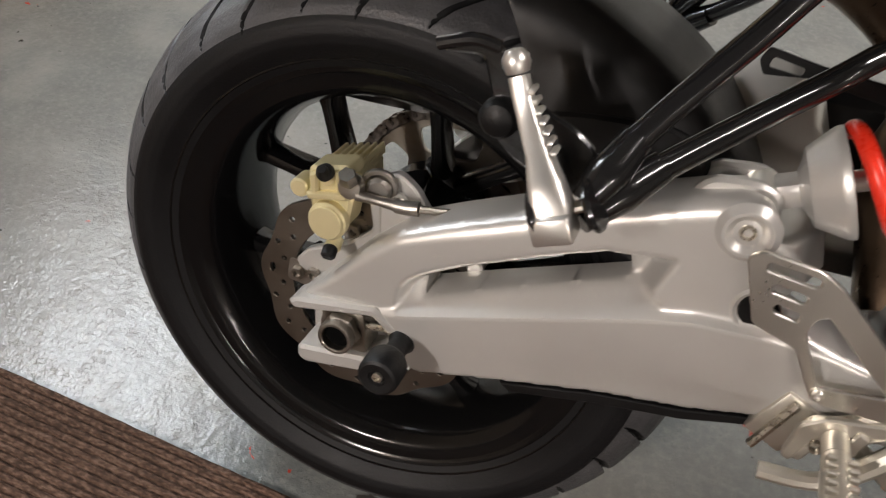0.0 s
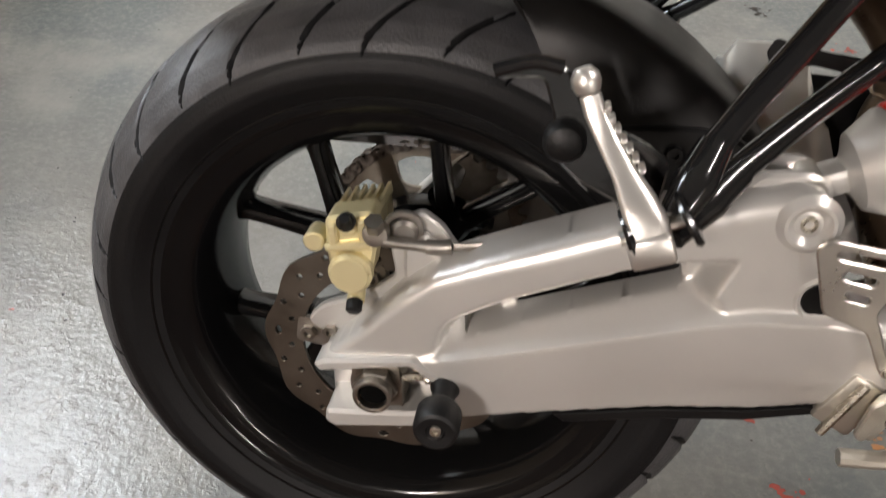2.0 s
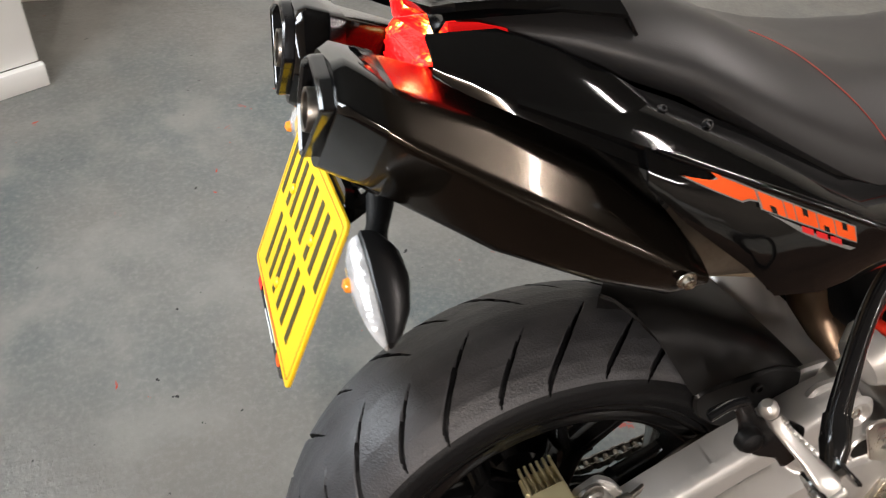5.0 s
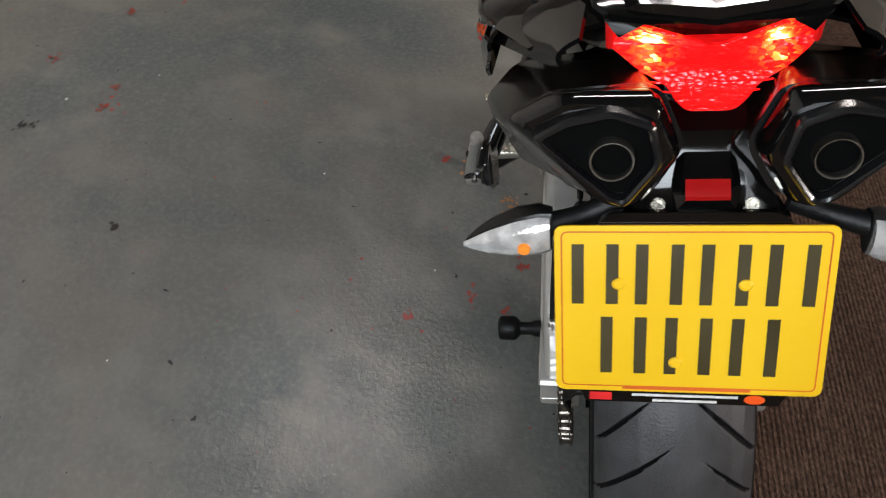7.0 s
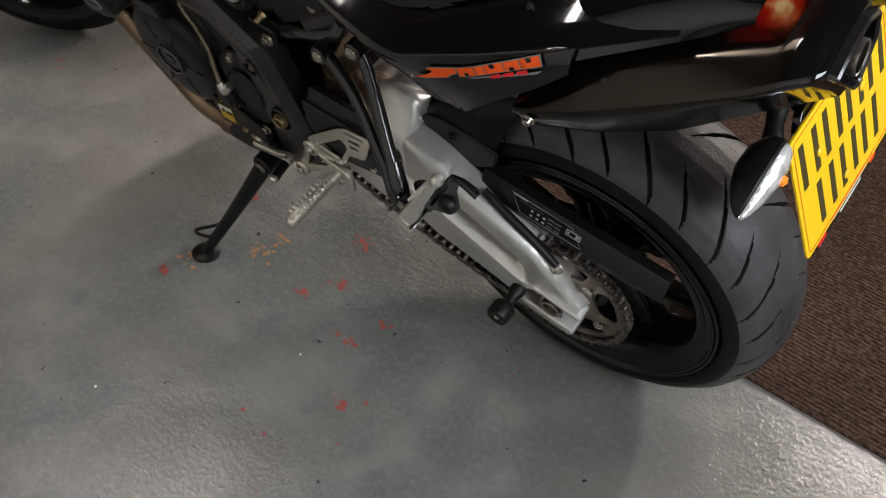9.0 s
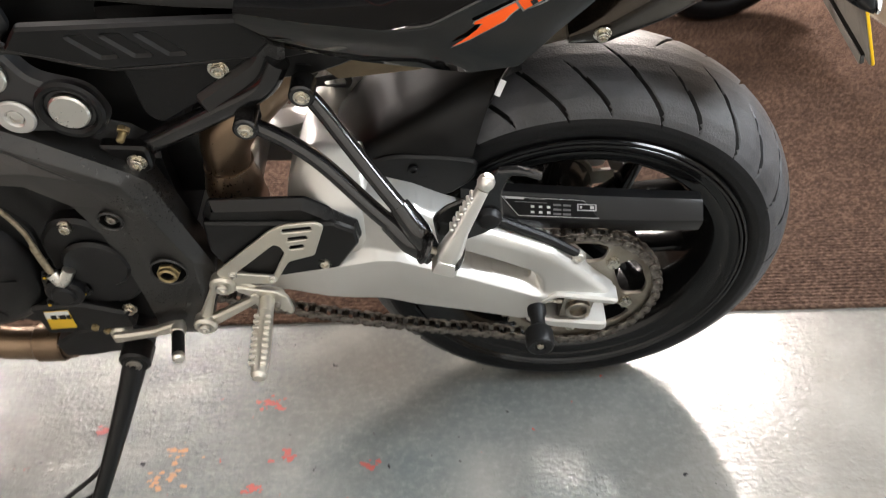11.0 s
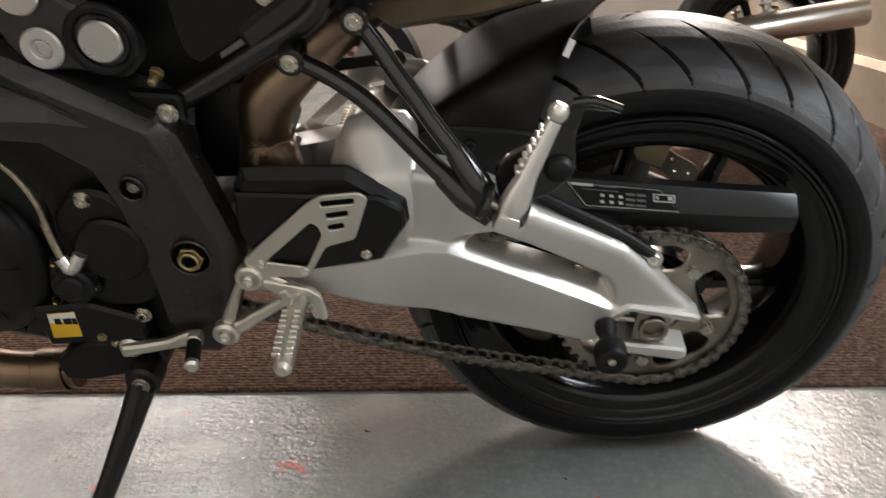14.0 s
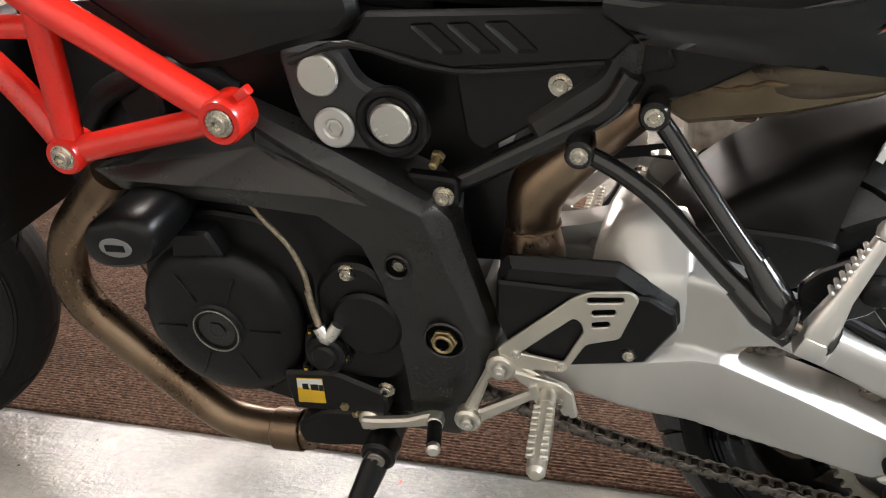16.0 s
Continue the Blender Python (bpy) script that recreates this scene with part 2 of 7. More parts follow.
M["chain"] = surface("oily_chain_steel", (0.30, 0.27, 0.24), 0.32, 0.95, (0.07, 0.06, 0.05), 90, 300, 0.05)
M["sprocket"] = surface("sprocket_steel", (0.38, 0.35, 0.30), 0.42, 0.95, (0.16, 0.13, 0.10), 18, 300, 0.1)
M["gloss"] = surface("gloss_black_paint", (0.0022, 0.0022, 0.0024), 0.06, 0, (0.003, 0.003, 0.003), 5, 500, 0.003, coat=0.25, spread=0.02)
M["satin"] = surface("satin_black_plastic", (0.0060, 0.0060, 0.0065), 0.34, 0, (0.0048, 0.0048, 0.0048), 9, 520, 0.08, spec=0.30, spread=0.08)
M["matt"] = surface("grained_black_plastic", (0.0050, 0.0050, 0.0053), 0.48, 0, (0.0036, 0.0036, 0.0038), 12, 420, 0.20, spec=0.28, spread=0.08)
M["tubeblack"] = surface("black_powder_coat_tube", (0.006, 0.006, 0.007), 0.17, 0, (0.009, 0.009, 0.009), 10, 400, 0.03, coat=0.3, spread=0.05)
M["engine"] = surface("black_engine_paint", (0.0062, 0.0062, 0.0068), 0.36, 0.1, (0.0040, 0.0040, 0.0043), 14, 380, 0.12, spec=0.32, spread=0.1)
M["hugger"] = surface("grained_mudguard_plastic", (0.0052, 0.0050, 0.0048), 0.44, 0, (0.0040, 0.0038, 0.0036), 9, 520, 0.10, spec=0.24, spread=0.06)
M["plate"] = surface("satin_black_cast_paint", (0.0165, 0.0160, 0.0155), 0.30, 0.1, (0.0135, 0.0132, 0.0128), 10, 420, 0.05, spread=0.06, spec=0.62)
M["camgrey"] = surface("dark_grey_cast_cover", (0.035, 0.035, 0.036), 0.42, 0.2, (0.028, 0.028, 0.029), 14, 380, 0.06, spread=0.06)
M["seat"] = surface("black_seat_vinyl", (0.0180, 0.0174, 0.0172), 0.46, 0, (0.0145, 0.0138, 0.0138), 10, 900, 0.10, spread=0.06, spec=0.42)
M["red"] = surface("red_frame_paint", (0.72, 0.020, 0.010), 0.30, 0, (0.62, 0.016, 0.008), 8, 300, 0.02, coat=0.5, spread=0.05)
M["spring"] = surface("red_spring_paint", (0.78, 0.035, 0.014), 0.28, 0, (0.66, 0.025, 0.010), 20, 300, 0.02, coat=0.4)
M["orange"] = surface("orange_decal", (0.86, 0.11, 0.018), 0.5, 0, (0.80, 0.095, 0.014), 20, 300, 0.0, spec=0.10)
M["decalgrey"] = surface("grey_decal_edge", (0.22, 0.22, 0.22), 0.5, 0, None, 20, 300, 0.0, spec=0.15)
M["yellow"] = surface("yellow_reflective_plate", (0.88, 0.55, 0.012), 0.38, 0, (0.82, 0.50, 0.010), 7, 500, 0.03)
M["plateback"] = surface("dirty_plate_back", (0.40, 0.37, 0.32), 0.45, 0, (0.16, 0.14, 0.11), 26, 260, 0.1, contrast=(0.30, 0.52), stretch=(1, 1, 0.4))
M["platered"] = surface("red_border_print", (0.75, 0.14, 0.02), 0.4)
M["ink"] = surface("dark_print", (0.055, 0.042, 0.012), 0.45, 0, None, 20, 300, 0)
M["white"] = surface("white_print", (0.8, 0.8, 0.78), 0.5, 0, None, 20, 300, 0)
M["labelyellow"] = surface("yellow_label", (0.80, 0.50, 0.02), 0.45, 0, None, 20, 300, 0)
M["redprint"] = surface("red_print", (0.75, 0.03, 0.03), 0.5, 0, None, 20, 300, 0, spec=0.10)
M["heat"] = surface("heat_tinted_steel", (0.30, 0.22, 0.15), 0.32, 0.95, (0.115, 0.072, 0.046), 9, 260, 0.10, spread=0.12, contrast=(0.30, 0.72), stretch=(1, 1, 0.6))
M["brass"] = surface("dull_brass", (0.42, 0.33, 0.17), 0.4, 0.9, (0.30, 0.23, 0.12), 40, 300, 0.02)
M["heatdark"] = surface("dull_exhaust_steel", (0.17, 0.14, 0.105), 0.5, 0.8, (0.07, 0.055, 0.04), 10, 260, 0.15, spread=0.1)
M["collector"] = surface("dirty_collector_steel", (0.27, 0.215, 0.14), 0.48, 0.55, (0.13, 0.10, 0.065), 9, 240, 0.2, spread=0.1)
M["rustseam"] = surface("rusty_weld", (0.27, 0.185, 0.105), 0.8, 0.1, (0.12, 0.075, 0.04), 60, 300, 0.5)
M["stitch"] = surface("red_thread", (0.36, 0.05, 0.035), 0.8, 0, None, 20, 300, 0)
M["clearlens"] = surface("clear_ribbed_lens", (0.86, 0.86, 0.86), 0.10, 0.55, (0.60, 0.60, 0.60), 70, 160, 0.5, coat=1.0, contrast=(0.4, 0.6))
M["reflector"] = surface("silver_reflector", (0.85, 0.84, 0.82), 0.18, 1.0, None, 40, 300, 0.3)
M["amber"] = glowing("amber_bulb", (1.0, 0.30, 0.03), 0.25, (0.8, 0.25, 0.03))
M["redlens"] = glowing("lit_red_lens", (1.0, 0.012, 0.012), 1.6, (0.5, 0.005, 0.005))


def lamp_lens(m, bulbs, scale):
    """A lit lens: glow falls off from its two bulbs, broken up by small facets."""
    nt = m.node_tree
    p = nt.nodes["Principled BSDF"]
    tc, v = nt.nodes.new("ShaderNodeTexCoord"), nt.nodes.new("ShaderNodeTexVoronoi")
    mp = nt.nodes.new("ShaderNodeMapping")
    mp.inputs["Scale"].default_value = (1, 0.7, 1.5)
    nt.links.new(tc.outputs["Object"], mp.inputs["Vector"])
    nt.links.new(mp.outputs["Vector"], v.inputs["Vector"])
    v.inputs["Scale"].default_value = scale
    sep = nt.nodes.new("ShaderNodeSeparateColor")
    nt.links.new(v.outputs["Color"], sep.inputs["Color"])

    def calc(op, a, b=None):
        n = nt.nodes.new("ShaderNodeMath")
        n.operation = op
        for i, x in enumerate((a, b)):
            if x is None:
                continue
            if isinstance(x, (int, float)):
                n.inputs[i].default_value = x
            else:
                nt.links.new(x, n.inputs[i])
        return n.outputs[0]

    total = None
    for place in bulbs:
        d = nt.nodes.new("ShaderNodeVectorMath")
        d.operation = "DISTANCE"
        d.inputs[1].default_value = place
        nt.links.new(tc.outputs["Object"], d.inputs[0])
        near = calc("DIVIDE", 1.0, calc("ADD", 1.0, calc("POWER", calc("DIVIDE", d.outputs["Value"], 0.0090), 2.6)))
        total = near if total is None else calc("ADD", total, near)
    facet = calc("ADD", 0.55, calc("MULTIPLY", calc("POWER", sep.outputs["Red"], 2.2), 1.0))
    level = calc("MULTIPLY", calc("ADD", calc("MULTIPLY", total, 2.3), 0.12), facet)
    ramp = nt.nodes.new("ShaderNodeValToRGB")
    el = ramp.color_ramp.elements
    el[0].position, el[0].color = 0.0, (0.55, 0.003, 0.004, 1)
    el[1].position, el[1].color = 1.0, (1.0, 0.80, 0.42, 1)
    for pos, col in ((0.28, (0.9, 0.008, 0.008, 1)), (0.55, (1.0, 0.10, 0.012, 1)), (0.78, (1.0, 0.40, 0.06, 1))):
        e = el.new(pos)
        e.color = col
    nt.links.new(level, ramp.inputs["Fac"])
    nt.links.new(ramp.outputs["Color"], p.inputs["Emission Color"])
    nt.links.new(calc("ADD", 1.0, calc("MULTIPLY", level, 4.0)), p.inputs["Emission Strength"])
    b = nt.nodes.new("ShaderNodeBump")
    b.inputs["Strength"].default_value, b.inputs["Distance"].default_value = 0.35, 0.002
    nt.links.new(v.outputs["Distance"], b.inputs["Height"])
    nt.links.new(b.outputs["Normal"], p.inputs["Normal"])


lamp_lens(M["redlens"], ((-0.150, 0.042, 0.936), (-0.150, -0.060, 0.936)), 260)
# faintly glowing red, painted in for the tail light mirrored on the housing
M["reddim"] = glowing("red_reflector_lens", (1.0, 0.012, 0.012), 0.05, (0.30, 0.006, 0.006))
M["redside"] = glowing("dim_red_lens", (1.0, 0.012, 0.012), 0.45, (0.30, 0.006, 0.006))
M["platelamp"] = glowing("plate_lamp", (0.75, 0.85, 1.0), 1.5)
M["panelwhite"] = surface("white_laminate", (0.82, 0.81, 0.78), 0.45, 0, (0.76, 0.75, 0.71), 3, 300, 0.03)
# dark colours for the unseen ceiling and walls, so they bounce little light
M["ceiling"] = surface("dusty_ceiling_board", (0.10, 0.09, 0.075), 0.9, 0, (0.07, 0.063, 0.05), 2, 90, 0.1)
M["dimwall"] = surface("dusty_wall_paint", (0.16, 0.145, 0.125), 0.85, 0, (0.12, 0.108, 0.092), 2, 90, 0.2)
M["outside"] = glowing("overcast_sky", (0.86, 0.93, 1.0), 2.0)
M["tubelit"] = glowing("lit_tube", (1.0, 0.92, 0.80), 6.0)


def floor_material():
    """Grey painted concrete, worn to pale patches, with dark scuffs and red specks, under a wavy gloss."""
    m = bpy.data.materials.new("painted_concrete")
    m.use_nodes = True
    nt = m.node_tree
    p = nt.nodes["Principled BSDF"]
    tc = nt.nodes.new("ShaderNodeTexCoord")

    def noise_node(scale, detail=6, rough=0.55, distort=0.0, stretch=None):
        n = nt.nodes.new("ShaderNodeTexNoise")
        n.inputs["Scale"].default_value, n.inputs["Detail"].default_value = scale, detail
        n.inputs["Roughness"].default_value, n.inputs["Distortion"].default_value = rough, distort
        if stretch:
            mp = nt.nodes.new("ShaderNodeMapping")
            mp.inputs["Scale"].default_value = stretch
            nt.links.new(tc.outputs["Object"], mp.inputs["Vector"])
            nt.links.new(mp.outputs["Vector"], n.inputs["Vector"])
        else:
            nt.links.new(tc.outputs["Object"], n.inputs["Vector"])
        return n

    def step(src, lo, hi):
        r = nt.nodes.new("ShaderNodeMapRange")
        r.interpolation_type = "SMOOTHERSTEP"
        r.inputs["From Min"].default_value, r.inputs["From Max"].default_value = lo, hi
        nt.links.new(src, r.inputs["Value"])
        return r.outputs["Result"]

    def blend(fac, a, b):
        x = nt.nodes.new("ShaderNodeMix")
        x.data_type = "RGBA"
        nt.links.new(fac, x.inputs["Factor"])
        for sock, val in ((x.inputs["A"], a), (x.inputs["B"], b)):
            if isinstance(val, tuple):
                sock.default_value = (*val, 1)
            else:
                nt.links.new(val, sock)
        return x.outputs["Result"]

    big = noise_node(2.0, 2, 0.5, 0.3)
    mid = noise_node(7, 3, 0.5, 0.2)
    fine = noise_node(90, 6, 0.7)
    scuff = noise_node(16, 8, 0.7, 0.8, (1, 1.7, 1))
    speck = noise_node(46, 3, 0.5)
    redzone = noise_node(5, 2, 0.5)
    c = blend(step(big.outputs["Fac"], 0.25, 0.75), (0.108, 0.128, 0.130), (0.186, 0.178, 0.160))
    c = blend(step(mid.outputs["Fac"], 0.38, 0.86), c, (0.228, 0.226, 0.206))
    c = blend(step(fine.outputs["Fac"], 0.30, 1.05), c, (0.250, 0.248, 0.230))
    c = blend(step(scuff.outputs["Fac"], 0.64, 0.92), c, (0.085, 0.08, 0.07))
    c = blend(step(speck.outputs["Fac"], 0.735, 0.765), c, (0.03, 0.03, 0.03))
    red = nt.nodes.new("ShaderNodeMath")
    red.operation = "MULTIPLY"
    rs = noise_node(24, 5, 0.6, 0.5)
    nt.links.new(step(rs.outputs["Fac"], 0.68, 0.71), red.inputs[0])
    nt.links.new(step(redzone.outputs["Fac"], 0.53, 0.58), red.inputs[1])
    c = blend(red.outputs[0], c, (0.42, 0.055, 0.035))
    nt.links.new(c, p.inputs["Base Color"])
    rough = nt.nodes.new("ShaderNodeMapRange")
    rough.inputs["To Min"].default_value, rough.inputs["To Max"].default_value = 0.07, 0.22
    rough.inputs["From Min"].default_value, rough.inputs["From Max"].default_value = 0.3, 0.75
    nt.links.new(mid.outputs["Fac"], rough.inputs["Value"])
    nt.links.new(rough.outputs["Result"], p.inputs["Roughness"])
    # relief: shallow waves, roller drag along x, and sharp pits where the paint has lifted
    wav = noise_node(120, 4, 0.6)
    wav2 = noise_node(26, 4, 0.55)
    drag = noise_node(30, 4, 0.6, 0.4, (0.35, 1.6, 1))
    pits = noise_node(60, 4, 0.6)

    def scaled(src, k, plus):
        n = nt.nodes.new("ShaderNodeMath")
        n.operation = "MULTIPLY_ADD"
        n.inputs[1].default_value = k
        nt.links.new(src, n.inputs[0])
        nt.links.new(plus, n.inputs[2])
        return n.outputs[0]

    h = scaled(wav2.outputs["Fac"], 1.6, wav.outputs["Fac"])
    h = scaled(drag.outputs["Fac"], 0.7, h)
    h = scaled(step(pits.outputs["Fac"], 0.58, 0.66), 0.22, h)
    b = nt.nodes.new("ShaderNodeBump")
    b.inputs["Strength"].default_value, b.inputs["Distance"].default_value = 0.55, 0.0022
    nt.links.new(h, b.inputs["Height"])
    nt.links.new(b.outputs["Normal"], p.inputs["Normal"])
    return m


def mat_material():
    """Brown loop-pile carpet: short dark and pale tufts, clumped along the ribs, with a rough relief."""
    m = bpy.data.materials.new("brown_ribbed_carpet")
    m.use_nodes = True
    nt = m.node_tree
    p = nt.nodes["Principled BSDF"]
    tc = nt.nodes.new("ShaderNodeTexCoord")
    mp = nt.nodes.new("ShaderNodeMapping")
    mp.inputs["Scale"].default_value = (0.55, 1, 1)
    nt.links.new(tc.outputs["Object"], mp.inputs["Vector"])
    tuft, soil, fuzz = (nt.nodes.new("ShaderNodeTexNoise") for _ in range(3))
    for n, sc, d in ((tuft, 210, 2), (soil, 3.5, 5), (fuzz, 900, 2)):
        n.inputs["Scale"].default_value, n.inputs["Detail"].default_value = sc, d
        nt.links.new(mp.outputs["Vector"], n.inputs["Vector"])
    ramp = nt.nodes.new("ShaderNodeValToRGB")
    el = ramp.color_ramp.elements
    el[0].position, el[0].color = 0.34, (0.046, 0.029, 0.022, 1)
    el[1].position, el[1].color = 0.70, (0.165, 0.110, 0.085, 1)
    mid = el.new(0.50)
    mid.color = (0.088, 0.054, 0.039, 1)
    nt.links.new(tuft.outputs["Fac"], ramp.inputs["Fac"])
    mix = nt.nodes.new("ShaderNodeMix")
    mix.data_type, mix.blend_type = "RGBA", "MULTIPLY"
    mix.inputs["Factor"].default_value = 1.0
    shade = nt.nodes.new("ShaderNodeValToRGB")
    shade.color_ramp.elements[0].position, shade.color_ramp.elements[0].color = 0.30, (0.72, 0.70, 0.68, 1)
    shade.color_ramp.elements[1].position, shade.color_ramp.elements[1].color = 0.70, (1.15, 1.12, 1.08, 1)
    nt.links.new(soil.outputs["Fac"], shade.inputs["Fac"])
    nt.links.new(ramp.outputs["Color"], mix.inputs["A"])
    nt.links.new(shade.outputs["Color"], mix.inputs["B"])
    nt.links.new(mix.outputs["Result"], p.inputs["Base Color"])
    p.inputs["Roughness"].default_value = 0.95
    p.inputs["Specular IOR Level"].default_value = 0.15
    add = nt.nodes.new("ShaderNodeMath")
    add.operation = "MULTIPLY_ADD"
    add.inputs[1].default_value = 0.4
    nt.links.new(fuzz.outputs["Fac"], add.inputs[0])
    nt.links.new(tuft.outputs["Fac"], add.inputs[2])
    b = nt.nodes.new("ShaderNodeBump")
    b.inputs["Strength"].default_value, b.inputs["Distance"].default_value = 0.9, 0.0035
    nt.links.new(add.outputs[0], b.inputs["Height"])
    nt.links.new(b.outputs["Normal"], p.inputs["Normal"])
    return m


M["floor"] = floor_material()
M["mat"] = mat_material()
M["redfleck"] = surface("red_paint_fleck", (0.30, 0.065, 0.048), 0.5, 0, (0.30, 0.05, 0.035), 80, 300, 0.1)
M["orangefleck"] = surface("orange_stain", (0.45, 0.20, 0.07), 0.4, 0, (0.34, 0.17, 0.08), 60, 300, 0.1)
M["dirt"] = surface("dark_dirt", (0.04, 0.035, 0.03), 0.8, 0, None, 60, 300, 0.1)
M["wall"] = surface("cream_painted_stone", (0.46, 0.375, 0.28), 0.75, 0, (0.36, 0.285, 0.21), 4, 60, 0.7)
M["whitewall"] = surface("white_painted_plaster", (0.80, 0.78, 0.73), 0.7, 0, (0.74, 0.72, 0.66), 3, 120, 0.2)

# ---- room ----
def flat_box(name, lo, hi, material, label, category, kind="structure", bev=0.0):
    c = [(a + b) / 2 for a, b in zip(lo, hi)]
    s = [b - a for a, b in zip(lo, hi)]
    ob = part(name, block(s, (0, 0, 0), bev), material)
    ob.location = c
    return tagged(ob, label, category, kind=kind)


WALL_X, WALL_Y = -1.28, 1.95
flat_box("floor", (-1.6, -5.2, -0.15), (5.2, 2.3, 0.0), M["floor"], "grey painted concrete floor with worn patches and red specks", "floor")
flat_box("wall_left", (WALL_X, WALL_Y, 0.0), (5.2, WALL_Y + 0.2, 2.5), M["whitewall"], "white painted plaster wall", "wall")
# right and front walls and ceiling are unseen; darkened to limit fill and reflections
flat_box("wall_right", (WALL_X, -5.2, 0.0), (5.2, -5.0, 2.5), M["dimwall"], "unseen brown wall, coloured dark to cut bounce light", "wall")
flat_box("wall_front", (5.0, -5.0, 0.0), (5.2, WALL_Y, 2.5), M["dimwall"], "unseen brown wall, coloured dark to cut bounce light", "wall")
flat_box("ceiling", (-1.6, -5.2, 2.5), (5.2, 2.3, 2.6), M["ceiling"], "unseen plain ceiling, coloured dark to cut bounce light", "ceiling")
rear_bm = moved(slab([(-5.2, 0.0), (2.15, 0.0), (2.15, 2.5), (-5.2, 2.5)], 0.02, 0.22, 0.0, [[(WINDOW[0], WINDOW[2]), (WINDOW[1], WINDOW[2]), (WINDOW[1], WINDOW[3]), (WINDOW[0], WINDOW[3])]]), pose(0, 0, 0, 0, 0, 90))
rear_wall = tagged(part("wall_rear", rear_bm, M["wall"]), "cream painted rough stone wall with a window", "wall", kind="structure")
rear_wall.location = (WALL_X, 0, 0)


def window():
    y0, y1, z0, z1 = WINDOW
    w = thing("window_1", "white framed window letting in daylight", "window", pose(WALL_X - 0.12, 0, 0), kind="structure")
    for lo, hi in (((-0.03, y0, z0), (0.03, y0 + 0.05, z1)), ((-0.03, y1 - 0.05, z0), (0.03, y1, z1)), ((-0.03, y0 + 0.05, z0), (0.03, y1 - 0.05, z0 + 0.05)), ((-0.03, y0 + 0.05, z1 - 0.05), (0.03, y1 - 0.05, z1)),
                   ((-0.025, (y0 + y1) / 2 - 0.02, z0 + 0.05), (0.025, (y0 + y1) / 2 + 0.02, z1 - 0.05))):
        part("window_frame", block([b - a for a, b in zip(lo, hi)], [(a + b) / 2 for a, b in zip(lo, hi)], 0.003), M["panelwhite"], w)


window()
backdrop = flat_box("backdrop", (WALL_X - 0.60, -1.0, 0.3), (WALL_X - 0.58, 2.4, 2.6), M["outside"], "bright overcast sky outside the window", "backdrop")


def strip_light(place, length, turn):
    t = thing("ceiling_strip_light", "white ceiling strip light with a lit tube", "light", pose(place[0], place[1], 2.5, 0, 0, turn), "ceiling strip lights")
    part("housing", block((length, 0.07, 0.05), (0, 0, -0.027), 0.006), M["panelwhite"], t)
    part("tube", turned([(0, -length / 2 + 0.03), (0.013, -length / 2 + 0.03), (0.013, length / 2 - 0.03), (0, length / 2 - 0.03)],
                        (0, 0, -0.068), (1, 0, 0), 12), M["tubelit"], t, "lit tube")


for place, sx, sy, turn in LAMPS:
    strip_light(place, 1.3, turn)


def ribbed_mat():
    """A brown ribbed floor runner; its long edge runs beside the rear tyre."""
    x0, x1, pitch, w = -1.25, 3.6, 0.0105, 2.3
    n = int(w / pitch)
    rng = random.Random(4)
    bm = bmesh.new()
    xs = [x0 + (x1 - x0) * i / 240 for i in range(241)]
    prof = []
    for i in range(n):
        y = -i * pitch
        prof += [(y, 0.0048), (y - pitch * 0.3, 0.0084), (y - pitch * 0.7, 0.0086)]
    prof = [(0.0, 0.0005)] + prof + [(-n * pitch, 0.0005)]
    cols = []
    for x in xs:
        cols.append([bm.verts.new((x, -0.092 - 0.043 * x * 0.8 + y + rng.uniform(-0.0004, 0.0004), z + rng.uniform(-0.0006, 0.0006) * (z > 0.001))) for y, z in prof])
    for a, b in zip(cols, cols[1:]):
        for j in range(1, len(prof)):
            bm.faces.new((a[j - 1], a[j], b[j], b[j - 1]))
    bmesh.ops.recalc_face_normals(bm, faces=bm.faces)
    return tagged(part("floor_mat", bm, M["mat"]), "brown ribbed carpet runner with a straight edge", "mat")


ribbed_mat()

# ---- motorcycle ----
AX = 0.315
bike = thing("motorcycle", "black motorcycle with a red frame leaning on its side stand", "motorcycle", STAND)


def polar(r, deg, y=0.0, z0=AX):
    return Vector((r * math.cos(radians(deg)), y, z0 + r * math.sin(radians(deg))))


def groove_line(u):
    """The turn of a tread groove at the distance u from the crown: slanted, bending back at the shoulder."""
    f = (np.abs(u) - 0.010) / 0.096
    return 0.27 * f - 0.34 * np.clip(f - 0.7, 0, 1) ** 2


